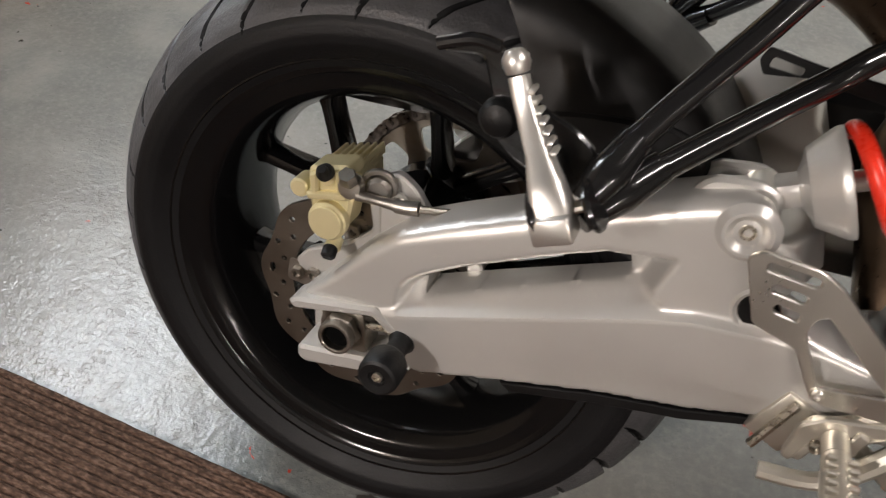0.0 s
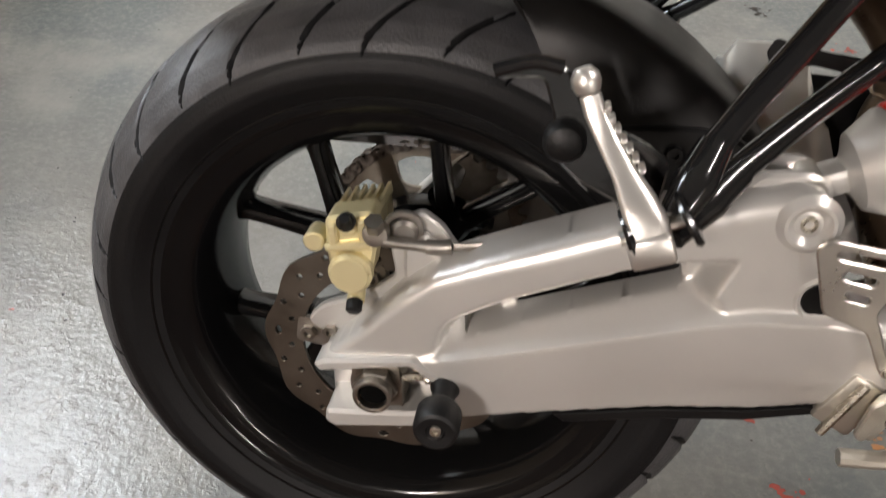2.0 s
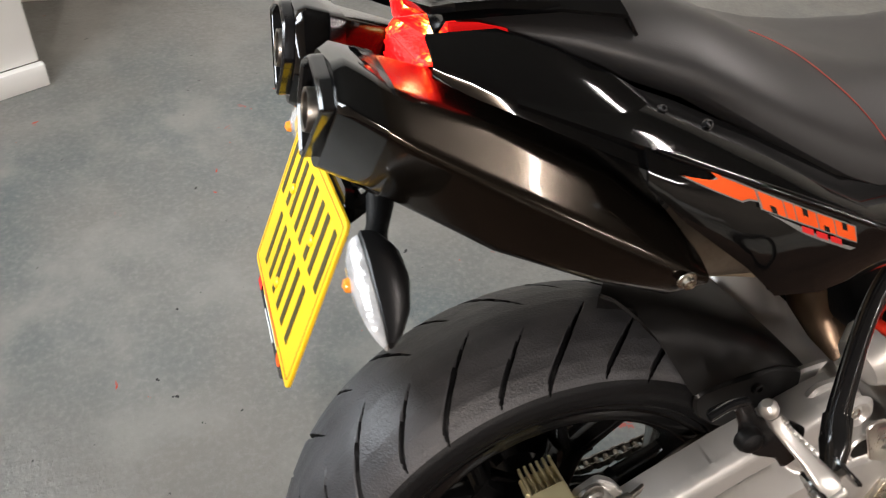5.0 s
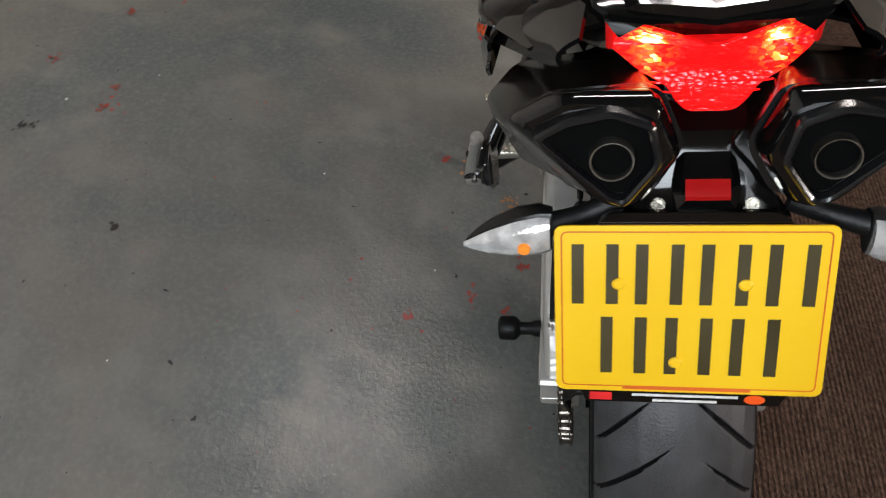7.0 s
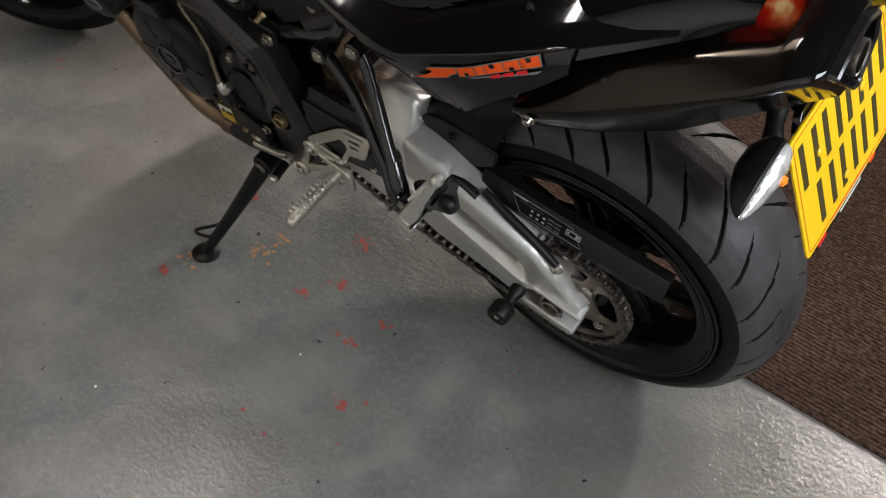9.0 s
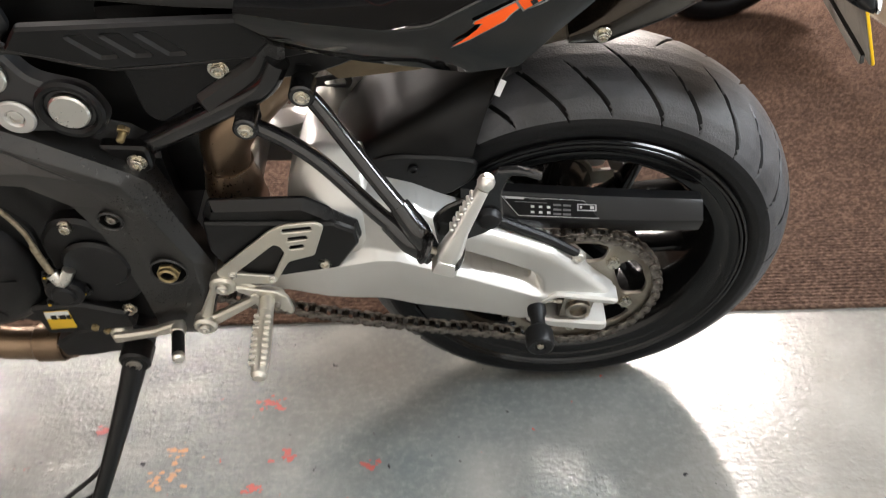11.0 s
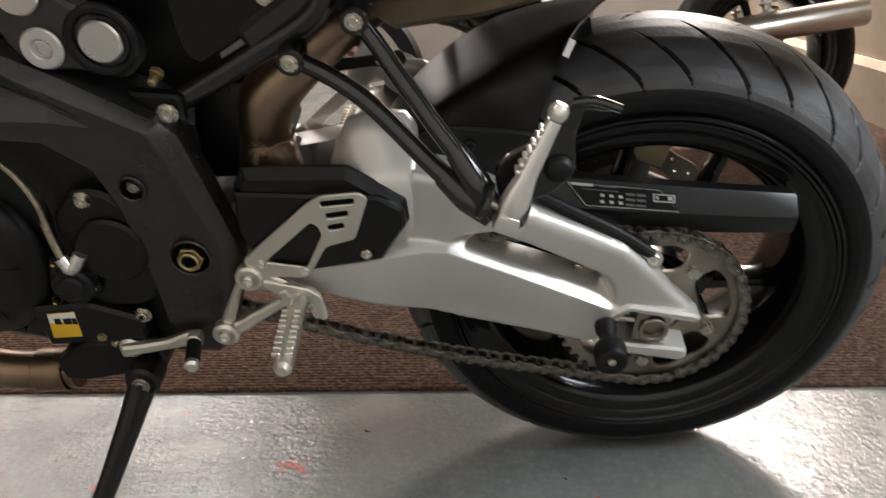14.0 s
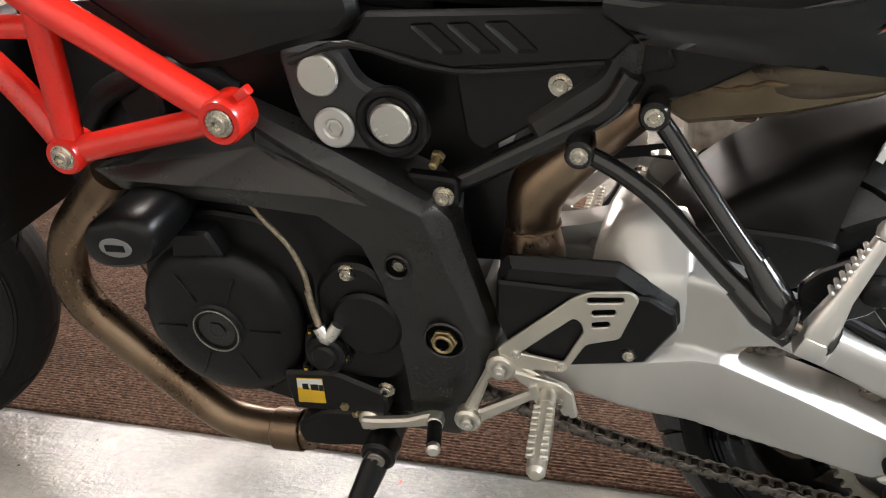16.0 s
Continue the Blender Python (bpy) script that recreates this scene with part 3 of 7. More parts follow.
def tyre_mesh(half, seg, grooves, r_edge):
    """A tyre from its half profile of (y, r), its mesh slanted along the grooves that are pressed into the tread.
    The tread beyond r_edge takes the second material, for it is scrubbed and dusty."""
    full = [(-y, r) for y, r in reversed(half[1:])] + list(half)
    d = [0.0]
    for a, b in zip(full, full[1:]):
        d.append(d[-1] + math.hypot(b[0] - a[0], b[1] - a[1]))
    n = 140
    prof = [(float(np.interp(d[-1] * i / n, d, [p[0] for p in full])), float(np.interp(d[-1] * i / n, d, [p[1] for p in full])), d[-1] * (i / n - 0.5)) for i in range(n + 1)]
    th = np.linspace(0, 2 * math.pi, seg, endpoint=False)
    depth = np.zeros((seg, n + 1))
    arc = np.array([p[2] for p in prof])
    shear = groove_line(arc)
    for th0, side, u0, u1, wd in grooves:
        u = arc * side
        f = (u - u0) / (u1 - u0)
        off = (th - th0 + math.pi) % (2 * math.pi) - math.pi
        taper = wd * np.clip(np.minimum(f / 0.45, (1.0 - f) / 0.22), 0, 1) ** 0.7
        g = np.clip((taper[None, :] - np.abs(off)[:, None] * half[0][1]) / 0.0016, 0, 1) * ((f > 0) & (f < 1))[None, :]
        depth = np.maximum(depth, g * 0.0062)
    bm = bmesh.new()
    rings = []
    for i in range(seg):
        rings.append([bm.verts.new(((r - depth[i, j]) * math.cos(th[i] + shear[j]), y, AX + (r - depth[i, j]) * math.sin(th[i] + shear[j]))) for j, (y, r, _) in enumerate(prof)])
    for i in range(seg):
        a, b = rings[i - 1], rings[i]
        for j in range(1, n + 1):
            face = bm.faces.new((a[j - 1], a[j], b[j], b[j - 1]))
            face.material_index = int(prof[j][1] > r_edge and prof[j - 1][1] > r_edge and max(depth[i - 1, j], depth[i, j], depth[i, j - 1]) < 0.003)
    bmesh.ops.recalc_face_normals(bm, faces=bm.faces)
    return bm


def groove_set(count):
    g = []
    for i in range(count):
        base = 2 * math.pi * i / count
        for side in (1, -1):
            o = base + (0.5 * 2 * math.pi / count if side < 0 else 0)
            g.append((o, side, 0.006, 0.106, 0.0046))
            g.append((o + 0.46 * 2 * math.pi / count, side, 0.026, 0.101, 0.0038))
    return g


REAR = [(0, 0.3124), (0.02, 0.3110), (0.04, 0.3066), (0.058, 0.2990), (0.073, 0.2885), (0.084, 0.2755), (0.0905, 0.2625), (0.0918, 0.2530),
        (0.0900, 0.2445), (0.086, 0.238), (0.081, 0.231), (0.077, 0.222)]

rim_prof = [(0.2335, 0.081), (0.2335, 0.0845), (0.232, 0.0868), (0.229, 0.0868), (0.2268, 0.0838), (0.2185, 0.0822), (0.2155, 0.0795),
            (0.2035, 0.0785), (0.1985, 0.0755), (0.1890, 0.060), (0.1815, 0.034), (0.1790, 0.0)]
rim_in = rim_prof + [(r, -a) for r, a in reversed(rim_prof[:-1])]
rim_out = [(r + 0.006, a) for r, a in reversed(rim_in[1:-1])]


def spoke_bar(p0, p1, w0, w1, d0, d1):
    p0, p1 = Vector(p0), Vector(p1)
    t = (p1 - p0).normalized()
    nrm = Vector((-t.z, 0, t.x))
    yy = Vector((0, 1, 0))
    rings = []
    for f in (0, 0.1, 0.35, 0.65, 0.9, 1.0):
        w, d = w0 + (w1 - w0) * f, d0 + (d1 - d0) * f
        flare = 1.0 + (0.9 * (f > 0.95)) + (0.25 * (f in (0.9,)))
        p = p0.lerp(p1, f)
        ringp = []
        for k in range(12):
            a = 2 * math.pi * k / 12
            cx, cy = math.cos(a), math.sin(a)
            ringp.append(p + nrm * (math.copysign(abs(cx) ** 0.6, cx) * w / 2 * flare) + yy * (math.copysign(abs(cy) ** 0.6, cy) * d / 2))
        rings.append(ringp)
    return loft(rings)


def rear_wheel():
    rim = part("rear_wheel", turned(rim_in + rim_out, (0, 0, AX), (0, -1, 0), 128, closed=True), M["rim"], bike, "gloss black cast alloy rear wheel rim")
    tyre = part("tyre", moved(tyre_mesh(REAR, 1440, groove_set(15), 0.2665), pose(0, -0.006, 0)), M["rubber"], rim, "black rubber sports tyre with slanted grooves and a scrubbed tread", 60)
    tyre.data.materials.append(M["tread"])
    hub = join(turned([(0.016, -0.10), (0.046, -0.10), (0.048, -0.085), (0.040, -0.06), (0.038, 0.0), (0.042, 0.05), (0.062, 0.07), (0.064, 0.092), (0.016, 0.092)], (0, 0, AX), (0, 1, 0), 48))
    part("hub", hub, M["rim"], rim)
    for k in range(5):
        c = 68 + 72 * k
        bms = [spoke_bar(polar(0.036, c), polar(0.108, c), 0.042, 0.034, 0.060, 0.042)]
        for sgn in (-1, 1):
            bms.append(spoke_bar(polar(0.094, c + sgn * 3), polar(0.182, c + sgn * 17.5), 0.019, 0.0125, 0.040, 0.034))
        part("spoke", join(*bms), M["rim"], rim)
    # brake disc with a waved edge
    wave = [(0.1130 + 0.0030 * math.cos(10 * a)) for a in np.linspace(0, 2 * math.pi, 180, endpoint=False)]
    outer = [(wave[i] * math.cos(2 * math.pi * i / 180), AX + wave[i] * math.sin(2 * math.pi * i / 180)) for i in range(180)]
    holes = [[(0.080 * math.cos(a), AX + 0.080 * math.sin(a)) for a in np.linspace(0, 2 * math.pi, 60, endpoint=False)]]
    for i in range(20):
        for rr, off, rad in ((0.1030, 0, 0.0028), (0.0915, 9, 0.0028)):
            if i % 5 == 0 and off == 0:
                cx = [(rr + 0.003 * math.cos(b), 18 * i + 3.0 * math.sin(b)) for b in np.linspace(0, 2 * math.pi, 10, endpoint=False)]
                holes.append([(r_ * math.cos(radians(d_)), AX + r_ * math.sin(radians(d_))) for r_, d_ in cx])
                continue
            cx, cz = rr * math.cos(radians(18 * i + off)), AX + rr * math.sin(radians(18 * i + off))
            holes.append([(cx + rad * math.cos(b), cz + rad * math.sin(b)) for b in np.linspace(0, 2 * math.pi, 10, endpoint=False)])
    part("brake_disc", slab(outer, -0.0985, -0.0935, 0.0005, holes), M["disc"], rim, "drilled wavy steel brake disc")
    spider = []
    for k in range(5):
        a = 32 + 72 * k
        spider.append(slab([tuple(polar(0.050, a - 16).xz), tuple(polar(0.087, a - 9).xz), tuple(polar(0.087, a + 9).xz), tuple(polar(0.050, a + 16).xz)], -0.099, -0.092, 0.001, rnd=0.006))
    spider.append(ring((0, -0.092, AX), (0, -1, 0), 0.030, 0.054, 0.008))
    part("disc_carrier", join(*spider), M["steel"], rim)
    for k in range(5):
        part("disc_bolt", hex_nut(polar(0.074, 32 + 72 * k, -0.099), (0, -1, 0), 0.0075, 0.006, 0.004), M["steel"], rim)
    # sprocket
    teeth = []
    nT = 44
    for i in range(nT):
        for f, r in ((0.0, 0.1065), (0.22, 0.1075), (0.42, 0.1140), (0.58, 0.1140), (0.78, 0.1075)):
            a = 2 * math.pi * (i + f) / nT
            teeth.append((r * math.cos(a), AX + r * math.sin(a)))
    sh = [[(0.040 * math.cos(a), AX + 0.040 * math.sin(a)) for a in np.linspace(0, 2 * math.pi, 30, endpoint=False)]]
    for k in range(5):
        c = 20 + 72 * k
        pts = [tuple(polar(r, c + d).xz) for r, d in ((0.062, -20), (0.062, 20), (0.070, 27), (0.094, 24), (0.097, 12), (0.097, -12), (0.094, -24), (0.070, -27))]
        sh.append(fillet(pts, 0.006, 3))
    part("sprocket", slab(teeth, 0.1165, 0.1225, 0.0008, sh), M["sprocket"], rim, "oily steel rear chain sprocket")
    for k in range(5):
        part("sprocket_nut", hex_nut(polar(0.075, 56 + 72 * k, 0.122), (0, 1, 0), 0.009, 0.009), M["zinc"], rim)
    return rim


rear = rear_wheel()

# front wheel, partly seen past the engine
FX, FZ = 1.61, 0.283
FRONT = [(0, 0.300), (0.015, 0.2985), (0.03, 0.293), (0.045, 0.282), (0.055, 0.268), (0.060, 0.254), (0.060, 0.244), (0.056, 0.236), (0.052, 0.226)]


def front_wheel():
    global AX
    keep, AX = AX, 0.0
    g = []
    for i in range(18):
        for side in (1, -1):
            o = 2 * math.pi * (i + (0.5 if side < 0 else 0)) / 18
            g.append((o, side, 0.008, 0.062, 0.0028))
    bm = tyre_mesh(FRONT, 600, g, 1.0)
    AX = keep
    steer = pose(FX, -0.02, FZ, 0, 0, 28)
    prof = [(0.2335, 0.055), (0.2335, 0.059), (0.230, 0.0595), (0.222, 0.055), (0.206, 0.052), (0.196, 0.03), (0.192, 0)]
    pin = prof + [(r, -a) for r, a in reversed(prof[:-1])]
    pout = [(r + 0.006, a) for r, a in reversed(pin[1:-1])]
    rim = part("front_wheel", moved(turned(pin + pout, (0, 0, 0), (0, -1, 0), 96, closed=True), steer), M["rim"], bike, "gloss black front wheel rim")
    part("tyre", moved(bm, steer), M["rubber"], rim, "black rubber front tyre with grooves", 60)
    part("hub", moved(turned([(0.012, -0.06), (0.035, -0.06), (0.030, 0), (0.035, 0.06), (0.012, 0.06)], (0, 0, 0), (0, 1, 0), 32), steer), M["rim"], rim)
    for k in range(5):
        c = 30 + 72 * k
        b = [spoke_bar(polar(0.025, c, 0, 0), polar(0.11, c, 0, 0), 0.036, 0.03, 0.05, 0.035)]
        for s in (-1, 1):
            b.append(spoke_bar(polar(0.098, c + 3 * s, 0, 0), polar(0.194, c + 17.5 * s, 0, 0), 0.018, 0.012, 0.03, 0.028))
        part("spoke", moved(join(*b), steer), M["rim"], rim)


front_wheel()

# ---- swingarm ----
ARM = [(-0.052, 0.328), (-0.021, 0.361), (0.014, 0.404), (0.038, 0.428), (0.084, 0.452), (0.172, 0.494), (0.224, 0.515), (0.262, 0.531),
       (0.290, 0.540), (0.309, 0.536), (0.320, 0.520), (0.321, 0.500), (0.330, 0.470), (0.350, 0.452), (0.395, 0.440), (0.460, 0.430), (0.480, 0.40), (0.460, 0.375), (0.376, 0.372), (0.300, 0.350),
       (0.232, 0.337), (0.148, 0.314), (0.072, 0.292), (0.058, 0.302), (0.062, 0.318), (0.046, 0.331), (0.030, 0.341), (0.000, 0.338)]
ARM_LEFT = ARM[:6] + [(0.207, 0.515), (0.240, 0.528), (0.266, 0.532), (0.285, 0.520), (0.310, 0.512), (0.335, 0.500), (0.350, 0.480), (0.400, 0.450)] + ARM[15:]
SLOT = [(0.069, 0.372), (0.063, 0.394), (0.100, 0.416), (0.168, 0.450), (0.211, 0.469), (0.225, 0.461), (0.231, 0.443), (0.171, 0.417), (0.132, 0.400), (0.080, 0.377)]
SLOT_LEFT = [(0.062, 0.366), (0.064, 0.386), (0.108, 0.411), (0.181, 0.445), (0.219, 0.436), (0.164, 0.409), (0.109, 0.387)]


def to_outline(px, pz, poly):
    """signed distance to a closed outline (inside positive) and the nearest point on it"""
    best = np.full(px.shape, 1e9)
    nx, nz = px.copy(), pz.copy()
    inside = np.zeros(px.shape, bool)
    for (ax, az), (bx, bz) in zip(poly, poly[1:] + poly[:1]):
        ex, ez = bx - ax, bz - az
        u = np.clip(((px - ax) * ex + (pz - az) * ez) / (ex * ex + ez * ez), 0, 1)
        qx, qz = ax + u * ex, az + u * ez
        d = np.hypot(px - qx, pz - qz)
        near = d < best
        best = np.where(near, d, best)
        nx, nz = np.where(near, qx, nx), np.where(near, qz, nz)
        if abs(ez) > 1e-12:
            inside ^= ((az > pz) != (bz > pz)) & (px < ax + (pz - az) * ex / ez)
    return np.where(inside, best, -best), nx, nz


def casting(outline, hole, height, back, cell, side, line):
    """a cast plate over an outline with a hole; height(x, z, to edge, to hole) is its outer face"""
    lo, hi = np.min(outline, axis=0), np.max(outline, axis=0)
    first = math.floor((lo[1] - 0.46) / cell)
    gx, gv = np.meshgrid(np.arange(lo[0] - cell, hi[0] + 2 * cell, cell), np.arange(first, first + 0.40 / cell) * cell, indexing="ij")
    gz = gv + np.interp(gx, *line)
    for poly in (outline, hole):
        d, nx, nz = to_outline(gx, gz, poly)
        near = np.abs(d) < 0.52 * cell
        gx, gz = np.where(near, nx, gx), np.where(near, nz, gz)
    edge = to_outline(gx, gz, outline)[0]
    gap = -to_outline(gx, gz, hole)[0]
    ok = (edge > -1e-5) & (gap > -1e-5)
    gy = height(gx, gz, np.maximum(edge, 0), np.maximum(gap, 0))
    for _ in range(1):
        pad = np.pad(gy, 1, mode="edge")
        mean = (pad[:-2, 1:-1] + pad[2:, 1:-1] + pad[1:-1, :-2] + pad[1:-1, 2:]) / 4
        gy = np.where((edge > 0.4 * cell) & (gap > 0.4 * cell), 0.45 * gy + 0.55 * mean, gy)
    bm = bmesh.new()
    verts = {}

    def vert(i, j):
        if (i, j) not in verts:
            verts[i, j] = bm.verts.new((gx[i, j], gy[i, j] * side, gz[i, j]))
        return verts[i, j]

    for i in range(gx.shape[0] - 1):
        for j in range(gx.shape[1] - 1):
            c = [k for k in ((i, j), (i + 1, j), (i + 1, j + 1), (i, j + 1)) if ok[k]]
            if len(c) > 2:
                bm.faces.new([vert(*k) for k in c])
    rim = [e for e in bm.edges if len(e.link_faces) == 1]
    out = bmesh.ops.extrude_edge_only(bm, edges=rim)
    for v in out["geom"]:
        if isinstance(v, bmesh.types.BMVert):
            v.co.y = back * side
    bmesh.ops.remove_doubles(bm, verts=bm.verts, dist=0.0002)
    bmesh.ops.recalc_face_normals(bm, faces=bm.faces)
    if max(bm.faces, key=lambda f: f.calc_area()).normal.y * side < -0.5:
        bmesh.ops.reverse_faces(bm, faces=bm.faces)
    return bm


def arm_ridge(right):
    ridge_x = (-0.06, 0.051, 0.153, 0.249, 0.283, 0.336, 0.40, 0.48) if right else (-0.06, 0.051, 0.152, 0.233, 0.258, 0.302, 0.357, 0.48)
    ridge_z = (0.318, 0.353, 0.391, 0.427, 0.437, 0.443, 0.436, 0.425) if right else (0.31, 0.347, 0.397, 0.434, 0.436, 0.428, 0.418, 0.41)
    return ridge_x, ridge_z


def arm_face(right):
    ridge_x, ridge_z = arm_ridge(right)
    if right:
        pocket = [(0.046, 0.346), (0.049, 0.378), (0.056, 0.391), (0.068, 0.396), (0.140, 0.436), (0.209, 0.471), (0.260, 0.481), (0.249, 0.446), (0.262, 0.436), (0.249, 0.420), (0.153, 0.384)]
    else:
        pocket = [(0.046, 0.340), (0.049, 0.372), (0.056, 0.389), (0.066, 0.397), (0.140, 0.437), (0.182, 0.456), (0.214, 0.452), (0.236, 0.438), (0.228, 0.426), (0.153, 0.384)]

    def height(x, z, edge, gap):
        zr = np.interp(x, ridge_x, ridge_z)
        lower = 0.160 - np.where(z > zr, (z - zr) * 1.3, (zr - z) * 0.03 + 1.6 * np.clip(zr - z - 0.012, 0, 1) ** 2)
        lower = lower - 0.012 * np.clip((x - 0.33) / 0.10, 0, 1) - 0.010 * np.clip((0.06 - x) / 0.06, 0, 1)
        p = to_outline(x, z, pocket)[0]
        fade = 0.0 if right else np.clip((x - 0.22) / 0.08, 0, 1) * 0.012
        upper = 0.153 - fade - 2.2 * np.clip(p, 0, 1)
        upper = upper - 0.004 * np.clip((0.02 - x) / 0.06, 0, 1)
        k = 0.0018
        y = 0.5 * (lower + upper + np.sqrt((lower - upper) ** 2 + k * k)) - 0.5 * k
        y = np.maximum(y, 0.126)
        top = np.clip((z - zr - 0.01) / 0.03, 0, 1)
        r = 0.006 + (0.003 + 0.007 * np.clip(x / 0.12, 0, 1)) * top
        e = np.clip(r - edge, 0, r)
        y = y - (r - np.sqrt(np.maximum(r * r - e * e, 0))) * 0.9
        r = 0.0025 + 0.004 * np.clip((z - zr - 0.03) / 0.015, 0, 1)
        e = np.clip(r - gap, 0, r)
        y = y - (r - np.sqrt(np.maximum(r * r - e * e, 0))) * 0.8
        return np.maximum(y, 0.112)
    return height


def swingarm():
    sect = [(0.262, 0.462), (0.258, 0.500), (0.262, 0.556), (0.272, 0.576), (0.305, 0.580), (0.337, 0.570), (0.360, 0.520), (0.372, 0.470), (0.345, 0.425), (0.295, 0.425)]
    rings = []
    for y, top, dx, grow in ((-0.128, -0.075, -0.02, 0.86), (-0.105, -0.075, -0.012, 0.94), (-0.075, -0.085, -0.004, 1.0), (0.0, -0.080, 0.0, 1.0), (0.05, -0.045, 0.0, 1.0), (0.092, 0.0, 0.0, 1.0), (0.104, -0.002, 0.0, 0.97), (0.114, -0.022, -0.006, 0.9), (0.138, -0.052, -0.014, 0.72), (0.146, -0.060, -0.016, 0.55)):
        rings.append([Vector((0.315 + dx + (x - 0.315) * grow, y, min(z, 0.58 + top) if z > 0.5 else z)) for x, z in sect])
    base = part("swingarm", join(loft(rings), disc((0.475, -0.13, 0.405), (0, 1, 0), 0.040, 0.26, 0.004)), M["alloy"], bike, "silver cast aluminium swingarm bridge", 75)
    part("bridge_bore", ring((0.272, 0.100, 0.528), (-0.45, 0.88, 0.1), 0.0115, 0.017, 0.012, 0.004), M["alloy"], bike)
    # black disc paints the shade inside the bore; the casting is not cut
    part("bore_pit", disc((0.273, 0.098, 0.528), (-0.45, 0.88, 0.1), 0.012, 0.009), M["engine"], bike)
    for s in (-1, 1):
        if s < 0:
            legs = casting(fillet(ARM, 0.006), fillet(SLOT, 0.004), arm_face(True), 0.104, 0.0024, s, arm_ridge(True))
        else:
            legs = casting(fillet(ARM_LEFT, 0.006), fillet(SLOT_LEFT, 0.003), arm_face(False), 0.104, 0.0024, s, arm_ridge(False))
        arm = part("swingarm_leg", legs, M["alloy"], bike, "silver cast aluminium swingarm leg with a long slot", 38)
        # jaw that holds the axle
        top = mirrored(slab([(-0.054, 0.330), (-0.048, 0.323), (0.028, 0.342), (0.044, 0.331), (0.068, 0.321), (0.072, 0.328), (0.046, 0.343), (0.030, 0.352), (-0.046, 0.336)], 0.128, 0.158, 0.003, (), 0.003), s)
        low = mirrored(slab([(-0.042, 0.283), (-0.042, 0.270), (-0.034, 0.265), (0.034, 0.279), (0.070, 0.296), (0.060, 0.304), (0.028, 0.294)], 0.104, 0.158, 0.003, (), 0.003), s)
        back = mirrored(slab([(-0.044, 0.268), (-0.048, 0.334), (0.066, 0.330), (0.066, 0.290)], 0.100, 0.118, 0.002, (), 0.003), s)
        part("axle_jaw", join(top, low, back), M["alloy"], bike)
        part("axle_block", mirrored(block((0.042, 0.030, 0.042), (0.001, 0.137, 0.313), 0.002, (0, -8, 0)), s), M["steel"], bike)
        if s < 0:
            part("axle_nut", join(ring((0, -0.148, AX), (0, -1, 0), 0.0125, 0.0225, 0.004), hex_nut((0, -0.152, AX), (0, -1, 0), 0.0195, 0.010, 0.014), ring((0, -0.160, AX), (0, -1, 0), 0.0125, 0.0165, 0.010)), M["steel"], bike, "steel axle nut with a hollow spindle")
            # black disc that paints the shade inside the hollow spindle
            part("spindle_bore", disc((0, -0.155, AX), (0, -1, 0), 0.0128, 0.008), M["boreshade"], bike)
        else:
            part("axle_nut", join(ring((0, 0.148, AX), (0, 1, 0), 0.0115, 0.017, 0.012)), M["steel"], bike, "hollow steel wheel spindle end")
        part("chain_adjuster", join(tube([(0.018, 0.146 * s, 0.322), (0.050, 0.146 * s, 0.329)], 0.0038, 10, 1), hex_nut((0.040, 0.146 * s, 0.327), (1, 0, 0.2), 0.0065, 0.006)), M["zinc"], bike)
        bx, by, bz = (0.059, 0.212, 0.3265) if s < 0 else (0.056, 0.2225, 0.3245)
        bob = part("crash_bobbin", turned([(0, -0.004), (0.0045, -0.004), (0.0068, -0.003), (0.008, -0.001), (0.0148, 0.0), (0.0172, -0.0015), (0.0184, -0.005), (0.0184, -0.024), (0.016, -0.028),
                                           (0.0100, -0.033), (0.0095, -0.048), (0.0125, -0.055), (0.0125, -0.066), (0, -0.068)], (bx, by * s, bz), (0, s, 0), 36), M["matt"], bike, "black plastic paddock stand bobbin")
        part("screw", socket_bolt((bx, (by - 0.004) * s, bz), (0, s, 0), 0.0045, 0.003), M["zinc"], bob)
        if s < 0:
            part("lower_guard", slab([(0.150, 0.3125), (0.232, 0.335), (0.300, 0.348), (0.376, 0.370), (0.372, 0.362), (0.300, 0.338), (0.232, 0.325), (0.160, 0.306)], -0.150, -0.110, 0.001), M["satin"], bike, "black strip under the swingarm")
            boss = part("pinch_boss", ring((0.298, -0.146, 0.518), (0, -1, 0), 0.0095, 0.0230, 0.011, 0.0055), M["alloy"], bike)
            part("pinch_bolt", socket_bolt((0.298, -0.1505, 0.518), (0, -1, 0), 0.0062, 0.003), M["zinc"], boss)
            part("arm_recess", ring((0.324, -0.147, 0.459), (0, -1, 0), 0.0150, 0.020, 0.008, 0.003), M["alloy"], bike)
            # black disc in the ring, painted as the recess's shade
            part("arm_recess_pit", disc((0.324, -0.150, 0.459), (0, -1, 0), 0.0152, 0.0030), M["engine"], bike)
    return base


swingarm()


